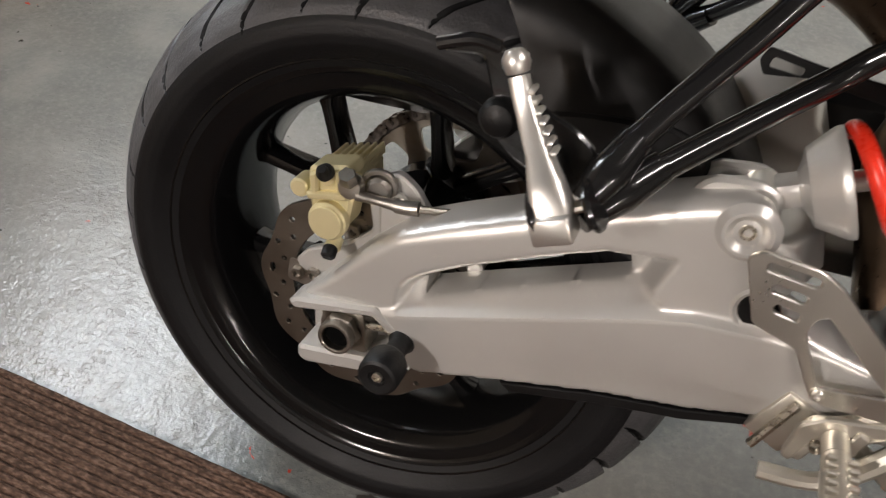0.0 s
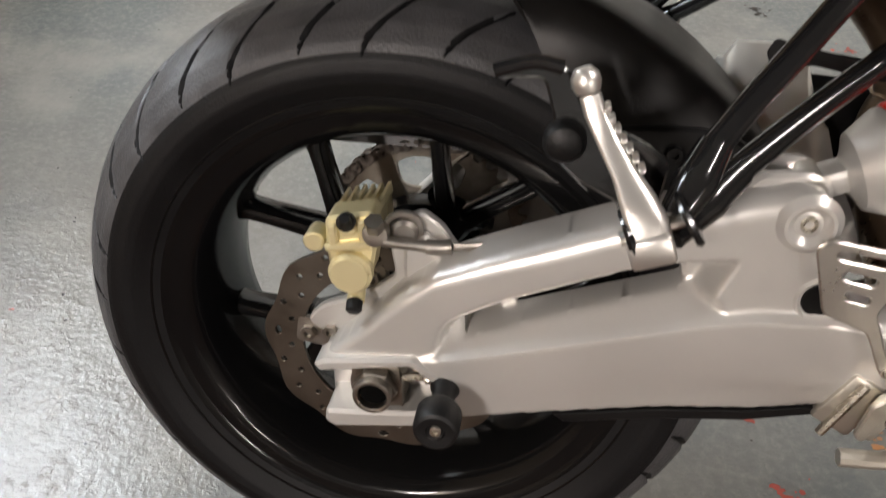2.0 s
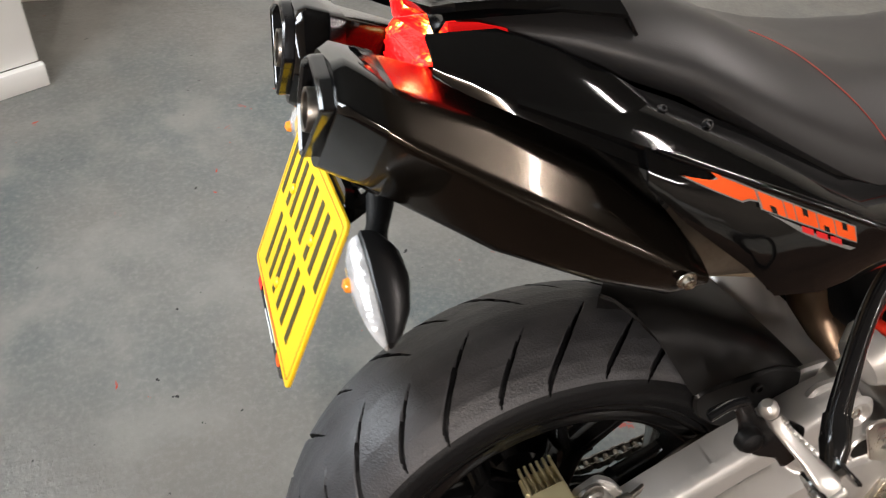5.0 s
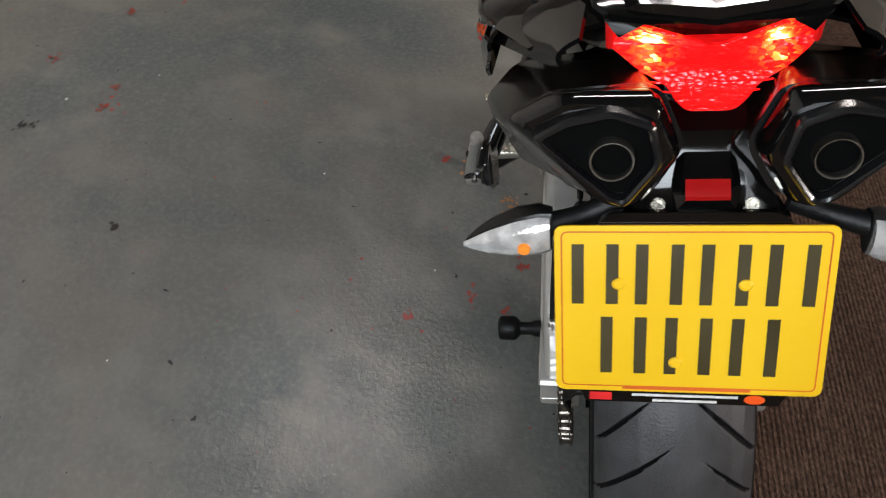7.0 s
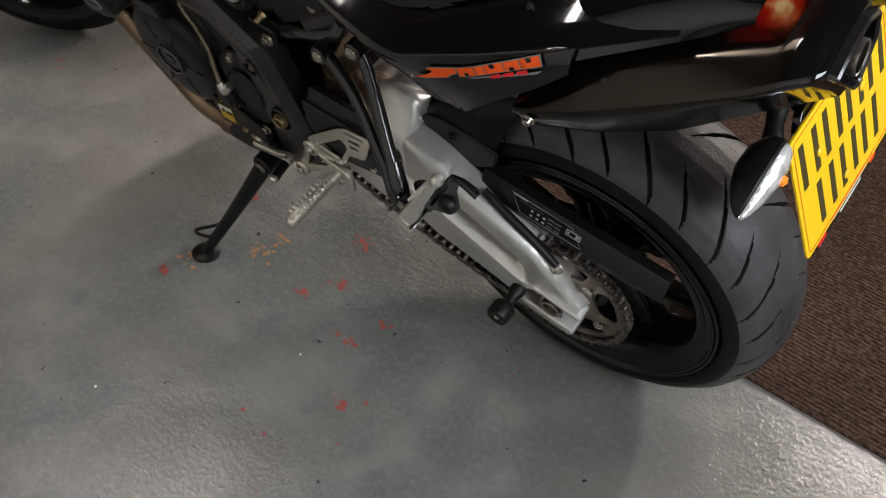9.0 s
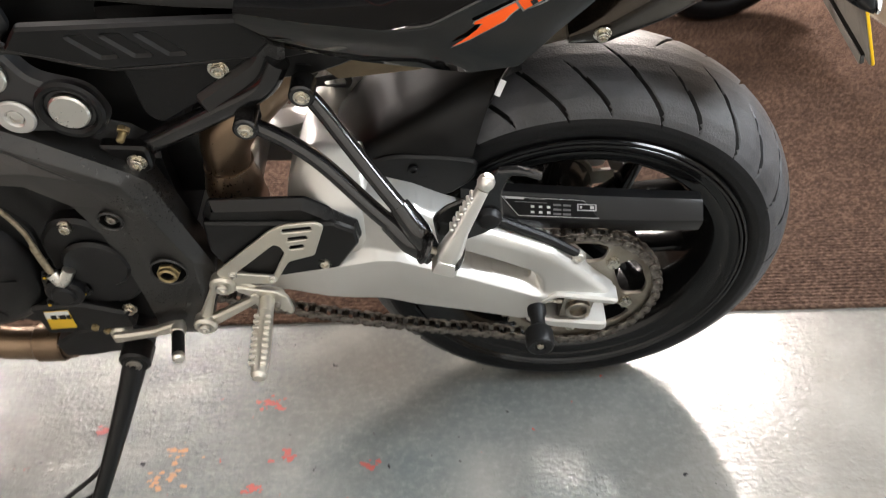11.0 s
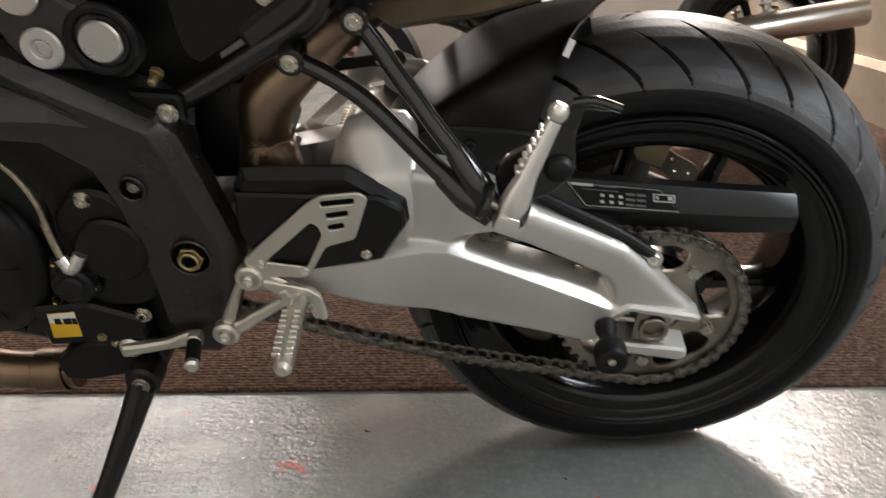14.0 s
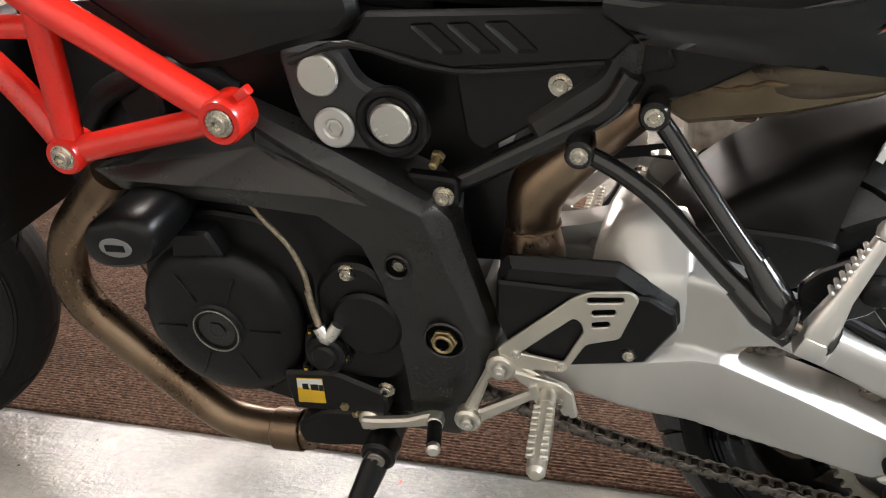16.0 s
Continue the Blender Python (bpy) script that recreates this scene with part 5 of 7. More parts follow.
def rider_rest(s):
    slots = []
    for i, (x0, x1, z) in enumerate(((0.362, 0.326, 0.509), (0.358, 0.334, 0.494), (0.358, 0.340, 0.479))):
        slots.append([(x0, z - 0.0035), (x1, z - 0.0035 + 0.003), (x1, z + 0.0035 + 0.003), (x0, z + 0.0035)])
    slots.append([(0.434, 0.436), (0.376, 0.486), (0.369, 0.482), (0.366, 0.470), (0.388, 0.428)])
    h = part("heel_plate", mirrored(slab(HEEL, 0.166, 0.1705, 0.001, slots, 0.005, 0.0033), s), M["anod"] if s > 0 else M["bare"], bike, "silver anodised heel plate with three slots")
    for x, z in ((0.438, 0.434), (0.390, 0.423)):
        part("heel_bolt", socket_bolt((x, 0.171 * s, z), (0, s, 0), 0.0042, 0.004), M["bare"], h)
    if s < 0:
        for ob in (h, *h.children):
            ob.data.transform(Matrix.Translation((-0.010, 0, -0.005)))
    tri = [(0.468, 0.418), (0.460, 0.430), (0.445, 0.428), (0.402, 0.398), (0.384, 0.392), (0.380, 0.355), (0.390, 0.350), (0.398, 0.372), (0.420, 0.373), (0.490, 0.325), (0.504, 0.325), (0.510, 0.336)]
    hole = [(0.468, 0.398), (0.446, 0.402), (0.424, 0.384), (0.488, 0.346)]
    hg = part("footrest_hanger", join(mirrored(slab(tri, 0.158, 0.170, 0.003, [hole], 0.006, 0.006), s),
                                      mirrored(disc((0.455, 0.158, 0.4155), (0, 1, 0), 0.0165, 0.018, 0.003), s),
                                      mirrored(disc((0.498, 0.158, 0.336), (0, 1, 0), 0.0155, 0.020, 0.003), s)), M["anod"], bike, "silver cast footrest hanger")
    for x, z, y in ((0.455, 0.4155, 0.176), (0.498, 0.336, 0.178)):
        part("hanger_bolt", socket_bolt((x, y * s, z), (0, s, 0), 0.0068, 0.005), M["bare"], hg)
    part("peg_fork", join(mirrored(slab([(0.448, 0.414), (0.392, 0.400), (0.378, 0.388), (0.374, 0.356), (0.382, 0.352), (0.389, 0.374), (0.400, 0.386), (0.436, 0.399)], 0.166, 0.173, 0.0015, (), 0.004), s),
                          mirrored(slab([(0.425, 0.396), (0.416, 0.400), (0.408, 0.376), (0.404, 0.364), (0.412, 0.362), (0.420, 0.376)], 0.166, 0.176, 0.0015, (), 0.003), s),
                          mirrored(disc((0.404, 0.172, 0.386), (0, 1, 0), 0.010, 0.024, 0.002), s)), M["anod"], hg)
    part("peg_spring", mirrored(tube([(0.392 + 0.004 * math.cos(w), 0.178 + 0.0012 * w / 6.283, 0.380 + 0.004 * math.sin(w)) for w in np.linspace(0, 31.4, 60)], 0.0009, 6, 1), s), M["steel"], hg)
    # ribbed peg, pointing outwards and a little down
    a, b = Vector((0.404, 0.196, 0.386)), Vector((0.398, 0.292, 0.392))
    peg = part("rider_peg", join(tube([(a.x, a.y * s, a.z), ((a.x + b.x) / 2, (a.y + b.y) / 2 * s, (a.z + b.z) / 2), (b.x, b.y * s, b.z)], [0.0105, 0.0115, 0.0095], 12, 6),
                                 turned([(0, 0.006), (0.006, 0.005), (0.0095, 0.0), (0.0095, -0.004), (0, -0.004)], (b.x, b.y * s, b.z), (0, s, 0.05), 16)), M["anod"], bike, "ribbed cast aluminium rider footrest")
    for i in range(9):
        p = a.lerp(b, 0.12 + 0.095 * i)
        for dx in (-0.007, 0.007):
            part("tooth", block((0.008, 0.0045, 0.006), (p.x + dx, p.y * s, p.z + 0.010), 0.001, (0, 0, 0), 1), M["anod"], peg)


for side in (-1, 1):
    rider_rest(side)


# ---- shock ----
def shock():
    a = Vector((0.307, -0.108, 0.5320))
    axis = Vector((0.905, 0.045, 0.424)).normalized()
    rot = axis.to_track_quat("Z", "Y").to_matrix().to_4x4()
    m = Matrix.Translation(a) @ rot
    L = 0.31
    base = part("shock_absorber", moved(join(
        turned([(0, 0.020), (0.014, 0.020), (0.021, 0.024), (0.029, 0.027), (0.0390, 0.045), (0.0408, 0.049), (0.0408, 0.053), (0.02, 0.055), (0, 0.055)], (0, 0, 0), (0, 0, 1), 36),
        block((0.026, 0.020, 0.036), (0, 0, 0.006), 0.004)), m), M["alloy"], bike, "silver shock absorber with a red coil spring")
    part("damper_rod", moved(turned([(0, 0.052), (0.008, 0.052), (0.008, 0.12), (0, 0.12)], (0, 0, 0), (0, 0, 1), 20), m), M["bare"], base)
    part("damper_body", moved(turned([(0, 0.096), (0.022, 0.096), (0.0235, 0.100), (0.0235, L - 0.02), (0, L - 0.02)], (0, 0, 0), (0, 0, 1), 32), m), M["bare"], base)
    coil = []
    for i in range(7 * 28 + 1):
        w = 2 * math.pi * (i + 4) / 28
        coil.append((0.0372 * math.cos(w), 0.0372 * math.sin(w), 0.058 + 0.0335 * i / 28))
    part("spring", moved(tube(coil, 0.0064, 12, 1), m), M["spring"], base, "red painted coil spring")
    part("shock_eye", join(disc((0.301, -0.1265, 0.5292), (0, 1, 0), 0.0150, 0.036, 0.003), socket_bolt((0.301, -0.1285, 0.5292), (0, -1, 0), 0.0085, 0.006)), M["bare"], base)
    for y0, y1 in ((-0.1285, -0.1175), (-0.0985, -0.0875)):
        part("shock_clevis", slab([(0.250, 0.495), (0.254, 0.528), (0.264, 0.541), (0.298, 0.546), (0.314, 0.540), (0.318, 0.529), (0.312, 0.517), (0.298, 0.508), (0.290, 0.495)], y0, y1, 0.003, (), 0.008), M["alloy"], base)
    part("reservoir", tube([(0.47, -0.15, 0.56), (0.60, -0.14, 0.60)], 0.025, 20, 1), M["engine"], base)


shock()
TY = -0.008


# ---- seat and tail ----
def seat():
    st = [(-0.125, 0.955, 0.948, 0.055), (-0.10, 0.962, 0.944, 0.078), (-0.04, 0.968, 0.932, 0.102), (0.04, 0.960, 0.905, 0.134), (0.09, 0.942, 0.876, 0.150), (0.13, 0.924, 0.853, 0.158), (0.18, 0.905, 0.826, 0.164),
          (0.24, 0.890, 0.803, 0.166), (0.31, 0.882, 0.797, 0.164), (0.40, 0.880, 0.800, 0.156), (0.50, 0.892, 0.806, 0.142), (0.58, 0.905, 0.812, 0.12)]
    rings = []
    for x, zt, zl, w in st:
        r = []
        for k in range(25):
            u = -1 + k / 12
            yy = w * math.copysign(min(1, abs(u) * 1.12) ** 0.95, u)
            e = max(0, abs(u) - 0.35) / 0.65
            zz = zt - (zt - zl) * (e ** 2.2)
            r.append(Vector((x, TY + yy * (1 + 0.02 * e), zz)))
        r += [Vector((x, TY + w * 0.9, zl - 0.012)), Vector((x, TY - w * 0.9, zl - 0.012))]
        rings.append(r)
    s = part("seat", loft(rings), M["seat"], bike, "black vinyl two-up seat with red stitching", 50)
    # stitched seams
    for sd in (-1, 1):
        path = []
        for t in np.linspace(0, 0.93, 26):
            x = 0.140 + 0.102 * t ** 1.2
            zt, zl, w = along([(a[0], a[1]) for a in st], x), along([(a[0], a[2]) for a in st], x), along([(a[0], a[3]) for a in st], x)
            u = 0.30 + 0.70 * t
            e = max(0, u - 0.35) / 0.65
            path.append((x, TY + sd * w * min(1, u * 1.12) ** 0.95 * (1 + 0.02 * e), zt - (zt - zl) * e ** 2.2 + 0.0006))
        part("seam", tube(path, 0.0005, 6, 1), M["stitch"], s, "red stitching")


seat()


def side_loop(pairs_top, pairs_low, xs, y_top, y_low, bulge, s, thick=0.004, rows=7):
    """A curved panel between an upper and a lower edge line; y_top and y_low give its distance from the middle."""
    rings = []
    for x in xs:
        zt, zl = along(pairs_top, x), along(pairs_low, x)
        yt, yl = along(y_top, x), along(y_low, x)
        r = []
        for k in range(rows):
            f = k / (rows - 1)
            r.append(Vector((x, TY + s * (yt + (yl - yt) * f + bulge * 4 * f * (1 - f)), zt + (zl - zt) * f)))
        rings.append(r)
    bm = loft(rings, cyclic=False)
    bmesh.ops.recalc_face_normals(bm, faces=bm.faces)
    out = sum((f.normal.y * s for f in bm.faces))
    if out < 0:
        bmesh.ops.reverse_faces(bm, faces=bm.faces)
    bmesh.ops.solidify(bm, geom=bm.faces[:], thickness=thick)
    return bm


def tail():
    core = part("tail_frame", join(
        loft([[Vector((x, TY + y * w, z0 + dz)) for y, dz in ((-1, 0), (-1, 0.05), (-0.6, 0.085), (0.6, 0.085), (1, 0.05), (1, 0))]
              for x, w, z0 in ((-0.13, 0.06, 0.865), (-0.05, 0.10, 0.830), (0.08, 0.13, 0.775), (0.25, 0.12, 0.735), (0.50, 0.10, 0.72))])), M["gloss"], bike, "matt black inner tail frame")
    for s in (-1, 1):
        # main glossy side panel
        xs = [-0.028, -0.012, 0.005, 0.03, 0.059, 0.074, 0.09, 0.12, 0.135, 0.165, 0.18, 0.204, 0.232, 0.28, 0.315, 0.345]
        top = [(-0.03, 0.888), (0.074, 0.849), (0.12, 0.830), (0.165, 0.811), (0.204, 0.803), (0.288, 0.806), (0.345, 0.808)]
        low = [(-0.03, 0.863), (0.005, 0.829), (0.059, 0.786), (0.090, 0.755), (0.135, 0.749), (0.232, 0.758), (0.315, 0.770), (0.345, 0.790)]
        yt = [(-0.03, 0.185), (0.07, 0.212), (0.165, 0.224), (0.25, 0.212), (0.345, 0.185)]
        yl = [(-0.03, 0.196), (0.07, 0.215), (0.135, 0.212), (0.232, 0.200), (0.345, 0.180)]
        p = part("tail_side_panel", side_loop(top, low, xs, yt, yl, 0.004, s), M["gloss"], bike, "gloss black tail side panel with an orange decal", 30)
        # shelf between seat and panel
        xs2 = [-0.11, -0.06, -0.028, 0.02, 0.08, 0.13, 0.165, 0.21, 0.28, 0.345]
        top2 = [(-0.11, 0.938), (-0.06, 0.926), (0.0, 0.908), (0.08, 0.873), (0.13, 0.848), (0.18, 0.821), (0.24, 0.807), (0.345, 0.812)]
        low2 = [(-0.11, 0.915), (-0.047, 0.894), (-0.03, 0.888), (0.074, 0.849), (0.12, 0.830), (0.165, 0.811), (0.204, 0.803), (0.288, 0.806), (0.345, 0.808)]
        yt2 = [(-0.11, 0.085), (-0.04, 0.118), (0.06, 0.150), (0.18, 0.168), (0.345, 0.168)]
        yl2 = [(-0.11, 0.150), (-0.03, 0.186), (0.07, 0.213), (0.165, 0.225), (0.25, 0.213), (0.345, 0.186)]
        part("tail_upper_panel", side_loop(top2, low2, xs2, yt2, yl2, 0.006, s), M["gloss"], p)
        # rounded crease between the two panels
        part("panel_crease", tube([(x, TY + s * (along(yt, x) + 0.0016), along(top, x) + 0.0006) for x in np.linspace(-0.020, 0.200, 14)], [0.0012] + [0.0030] * 12 + [0.0012], 12, 2), M["gloss"], p)
        # rear cowl round the lamp
        xs3 = [-0.165, -0.14, -0.11, -0.07, -0.03, 0.0]
        top3 = [(-0.165, 0.957), (-0.11, 0.955), (-0.05, 0.935), (0.0, 0.905)]
        low3 = [(-0.165, 0.930), (-0.14, 0.918), (-0.11, 0.906), (-0.03, 0.872), (0.0, 0.86)]
        yt3 = [(-0.165, 0.105), (-0.11, 0.100), (-0.05, 0.118), (0.0, 0.135)]
        yl3 = [(-0.165, 0.120), (-0.11, 0.150), (-0.03, 0.186), (0.0, 0.196)]
        part("tail_cowl", side_loop(top3, low3, xs3, yt3, yl3, 0.010, s), M["gloss"], p)
        # decal: plain orange shapes on a grey edge
        def spot(x, f):
            zt, zl = along(top, x), along(low, x)
            a, b = along(yt, x), along(yl, x)
            return Vector((x, TY + s * (a + (b - a) * f + 0.004 * 4 * f * (1 - f) + 0.0026), zt + (zl - zt) * f))

        def decal(pts, lift, material, name):
            bm = bmesh.new()
            bm.faces.new([bm.verts.new((x, f, 0)) for x, f in pts])
            bmesh.ops.triangulate(bm, faces=bm.faces)
            bmesh.ops.subdivide_edges(bm, edges=bm.edges, cuts=2, use_grid_fill=True)
            for v in bm.verts:
                v.co = spot(v.co.x, v.co.y) + Vector((0, s * lift, 0))
            bmesh.ops.solidify(bm, geom=bm.faces[:], thickness=0.0002)
            part(name, bm, material, p)

        # a slanted strip of plain orange shapes on a grey edge, with a thin red bar below
        start, end, tall = (Vector((0.004, 0.8630)), Vector((0.1395, 0.8040)), 0.0110) if s < 0 else (Vector((0.142, 0.789)), Vector((0.004, 0.861)), 0.0110)
        run = end - start
        over = Vector((0, tall))

        def strip(uv, lift, material, name):
            pts = []
            for u, v in uv:
                q = start + run * u + over * v
                zt, zl = along(top, q.x), along(low, q.x)
                pts.append((q.x, (zt - q.y) / (zt - zl)))
            decal(pts, lift, material, name)

        g = 0.010
        shapes = [[(-0.05, 0.16), (0.12, 0.0), (0.28, -0.02), (0.32, 0.30), (0.37, 0.42), (0.35, 1.0), (0.17, 1.0), (0.10, 1.30), (0.09, 1.16), (0.15, 0.78), (0.11, 0.55)]]
        for u0, u1 in ((0.385, 0.53), (0.54, 0.60), (0.61, 0.75), (0.76, 0.87), (0.88, 1.02)):
            shapes.append([(u0 + 0.02, 0.0), (u1 + 0.02, 0.0), (u1 - 0.02, 1.0), (u0 - 0.02, 1.0)])
        for uv in shapes:
            cu, cv = sum(p[0] for p in uv) / len(uv), sum(p[1] for p in uv) / len(uv)
            strip([(u + g * (1 if u > cu else -1), v + 0.10 * (1 if v > cv else -1)) for u, v in uv], 0.0004, M["decalgrey"], "decal_edge")
        for uv in shapes:
            strip(uv, 0.0008, M["orange"], "decal_shape")
        for u0, v0, v1 in ((0.445, 0.0, 0.42), (0.665, 0.55, 1.0), (0.80, 0.0, 0.35), (0.935, 0.55, 1.0)):
            strip([(u0 + 0.012 - 0.04 * v0, v0), (u0 + 0.047 - 0.04 * v0, v0), (u0 + 0.047 - 0.04 * v1, v1), (u0 + 0.012 - 0.04 * v1, v1)], 0.0012, M["gloss"], "decal_notch")
        strip([(0.44, -0.18), (0.52, -0.34), (1.02, -0.80), (1.05, -0.50), (0.95, -0.55), (0.60, -0.26)], 0.0004, M["decalgrey"], "decal_edge")
        for u0 in (0.66, 0.76, 0.86):
            strip([(u0 + 0.01, -0.62), (u0 + 0.09, -0.62), (u0 + 0.075, -0.22), (u0 - 0.005, -0.22)], 0.0008, M["redprint"], "decal_number_bar")
    # grab point bolts
    for s in (-1, 1):
        part("grab_bolt", socket_bolt((0.040, TY + s * 0.160, 0.886), (0, s * 0.75, 0.65), 0.0030, 0.003), M["satin"], core)
        part("grab_bolt", socket_bolt((0.005, TY + s * 0.150, 0.898), (0, s * 0.75, 0.65), 0.0030, 0.003), M["satin"], core)
    # rear lip of the seat cowl
    lip = []
    for x, z, w in ((-0.154, 0.969, 0.080), (-0.14, 0.974, 0.094), (-0.11, 0.975, 0.098), (-0.06, 0.970, 0.10)):
        lip.append([Vector((x, TY + w * u, z - 0.013 * (1 - abs(u)))) for u in np.linspace(-1, 1, 13)])
    bm = loft(lip, cyclic=False)
    bmesh.ops.solidify(bm, geom=bm.faces[:], thickness=0.006)
    part("tail_lip", bm, M["gloss"], core)
    cap = []
    for x, z, w in ((-0.150, 0.962, 0.074), (-0.146, 0.977, 0.086), (-0.110, 0.981, 0.097), (-0.060, 0.982, 0.104), (-0.010, 0.976, 0.112), (0.000, 0.960, 0.112)):
        cap.append([Vector((x, TY + w * u, z - 0.010 * (1 - abs(u)) * (x < -0.1) - 0.016 * max(0, abs(u) - 0.7) / 0.3)) for u in np.linspace(-1, 1, 15)])
    bm = loft(cap, cyclic=False)
    bmesh.ops.solidify(bm, geom=bm.faces[:], thickness=0.003)
    part("tail_cap", bm, M["gloss"], core, "gloss black tail cap behind the seat", 40)
    return core


tail()


def tail_light():
    out = [(0.084, 0.930), (0.067, 0.953), (0.050, 0.956), (0.0, 0.942), (-0.052, 0.957), (-0.072, 0.958), (-0.082, 0.948), (-0.081, 0.926), (-0.058, 0.917), (-0.037, 0.907), (-0.029, 0.893), (-0.020, 0.884), (0.018, 0.884), (0.027, 0.893), (0.035, 0.907), (0.056, 0.917)]

    def bulge(y, z):
        return -0.146 - 0.012 * max(0, 1 - (y / 0.085) ** 2) + 0.03 * (abs(y) / 0.09) ** 4 + 0.08 * (z - 0.915)

    def sheet(pts, lift, name, material, parent, label="", thick=0.004):
        bm = slab(fillet([Vector(p) for p in pts], 0.006), 0, thick, 0.001)
        for v in bm.verts:
            y, d, z = v.co.x, v.co.y, v.co.z
            v.co = Vector((bulge(y, z) - lift - d, TY + y, z))
        bmesh.ops.recalc_face_normals(bm, faces=bm.faces)
        return part(name, bm, material, parent, label)

    lens = sheet(out, 0.0, "tail_light", M["redlens"], bike, "lit red tail light lens", 0.006)
    for sd in (-1, 1):
        part("side_lens", slab([(-0.142, 0.957), (-0.118, 0.955), (-0.092, 0.948), (-0.100, 0.928), (-0.136, 0.926)], TY + sd * 0.0775, TY + sd * 0.0835, 0.002, (), 0.004), M["redside"], lens, "dim red side of the lens")
    # lens ribs
    for i in range(5):
        z = 0.886 + 0.0075 * i
        w = 0.018 + 0.010 * i
        sheet([(-w, z), (w, z), (w, z + 0.0022), (-w, z + 0.0022)], 0.0055, "lens_rib", M["redlens"], lens, "", 0.002)


tail_light()


# ---- exhaust ----
def exhaust():
    for s in (-1, 1):
        # angular tapering can, from its outlet down towards the pipe
        face = [(0.141, 0.922), (0.116, 0.936), (0.080, 0.943), (0.049, 0.931), (0.042, 0.897), (0.068, 0.860), (0.079, 0.862)]
        cy, cz = 0.085, 0.898
        secs = [(-0.240, [(0.149, 0.926), (0.112, 0.944), (0.050, 0.938), (0.035, 0.895), (0.064, 0.853), (0.086, 0.856)]),
                (-0.232, [(0.157, 0.924), (0.116, 0.946), (0.046, 0.942), (0.028, 0.894), (0.058, 0.848), (0.090, 0.852)]),
                (-0.190, [(0.172, 0.900), (0.130, 0.924), (0.048, 0.930), (0.026, 0.880), (0.050, 0.832), (0.120, 0.834)]),
                (-0.120, [(0.188, 0.862), (0.150, 0.896), (0.060, 0.908), (0.034, 0.850), (0.060, 0.797), (0.158, 0.800)]),
                (-0.040, [(0.202, 0.818), (0.168, 0.858), (0.070, 0.872), (0.045, 0.815), (0.080, 0.762), (0.178, 0.770)]),
                (0.020, [(0.204, 0.784), (0.175, 0.815), (0.080, 0.828), (0.055, 0.785), (0.090, 0.748), (0.186, 0.752)]),
                (0.052, [(0.196, 0.768), (0.165, 0.782), (0.090, 0.786), (0.070, 0.770), (0.100, 0.752), (0.184, 0.754)])]
        rings = []
        for x, sec in secs:
            r = []
            for p in fillet([Vector(q) for q in sec], 0.011 if x > -0.2 else 0.010, 5):
                lean = (p.y - cz) * 0.15
                r.append(Vector((x + lean * (1.0 if x < -0.2 else 0.5), TY + s * p.x, p.y)))
            rings.append(r)
        can = part("exhaust_silencer", loft(rings), M["can"], bike, "dark satin exhaust silencer with an angular outlet", 40)
        cap = [[p + Vector((-0.0006, s * (p.y - TY - s * 0.085 > 0) * 0.0008, 0.0008)) if k else p + Vector((-0.001, 0, 0)) for p in r] for k, r in enumerate(rings[:2])]
        cap.append([p.lerp(q, 0.55) + Vector((0, 0, 0.0008)) for p, q in zip(rings[1], rings[2])])
        part("end_cap", loft([[c + (p - c) * 1.012 for p in r for c in (sum(r, Vector()) / len(r),)] for r in cap]), M["gloss"], can, "gloss black end cap", 50)
        # outlet frame, sunk face and tip
        def place(bm, dx):
            for v in bm.verts:
                y, d, z = v.co.x, v.co.y, v.co.z
                v.co = Vector((-0.2395 + (z - cz) * 0.15 - d + dx, TY + s * y, z))
            bmesh.ops.recalc_face_normals(bm, faces=bm.faces)
            return bm
        inner = [(cy + (y - cy) * 0.86, cz + (z - cz) * 0.86) for y, z in face]
        part("outlet_frame", place(slab(face, 0.0, 0.012, 0.002, [inner], 0.006, 0.005), 0), M["tubeblack"], can)
        # face and bore disc coloured near black: outlet depth shade together with soot
        part("outlet_face", place(slab(inner, 0.0, 0.003, 0.001, (), 0.004), 0.001), M["boreshade"], can)
        part("outlet_tip", turned([(0.0150, 0.014), (0.0156, 0.0155), (0.0165, 0.0155), (0.0170, 0.013), (0.0170, -0.02), (0.0150, -0.03), (0, -0.03)], (-0.236, TY + s * 0.080, 0.899), (-1, 0, 0.18), 36), M["steel"], can, "bare steel tip ring")
        part("outlet_bore", disc((-0.222, TY + s * 0.080, 0.8965), (-1, 0, 0.18), 0.0152, 0.004), M["boreshade"], can)
        part("can_bolt", socket_bolt((0.014, TY + s * 0.2035, 0.777), (0, s, -0.25), 0.0055, 0.005), M["zinc"], can)
        part("can_strap", loft([[Vector((x + (p.y - cz) * 0.15, TY + s * (0.09 + (p.x - 0.09) * 1.03), 0.885 + (p.y - 0.885) * 1.04)) for p in fillet([Vector(q) for q in sec], 0.012, 3)] for x, sec in ((-0.212, [(0.152, 0.909), (0.124, 0.931), (0.044, 0.936), (0.024, 0.888), (0.048, 0.843), (0.098, 0.844)]), (-0.198, [(0.160, 0.901), (0.128, 0.927), (0.047, 0.932), (0.025, 0.884), (0.049, 0.836), (0.112, 0.838)]))]), M["tubeblack"], can)
        # link pipe
        part("tail_pipe", tube([(0.03, s * 0.128, 0.768), (0.09, s * 0.112, 0.742), (0.18, s * 0.09, 0.714), (0.27, s * 0.06, 0.700)], [0.032, 0.030, 0.026, 0.024], 22, 6), M["heatdark"], bike, "dull heat-stained exhaust link pipe")
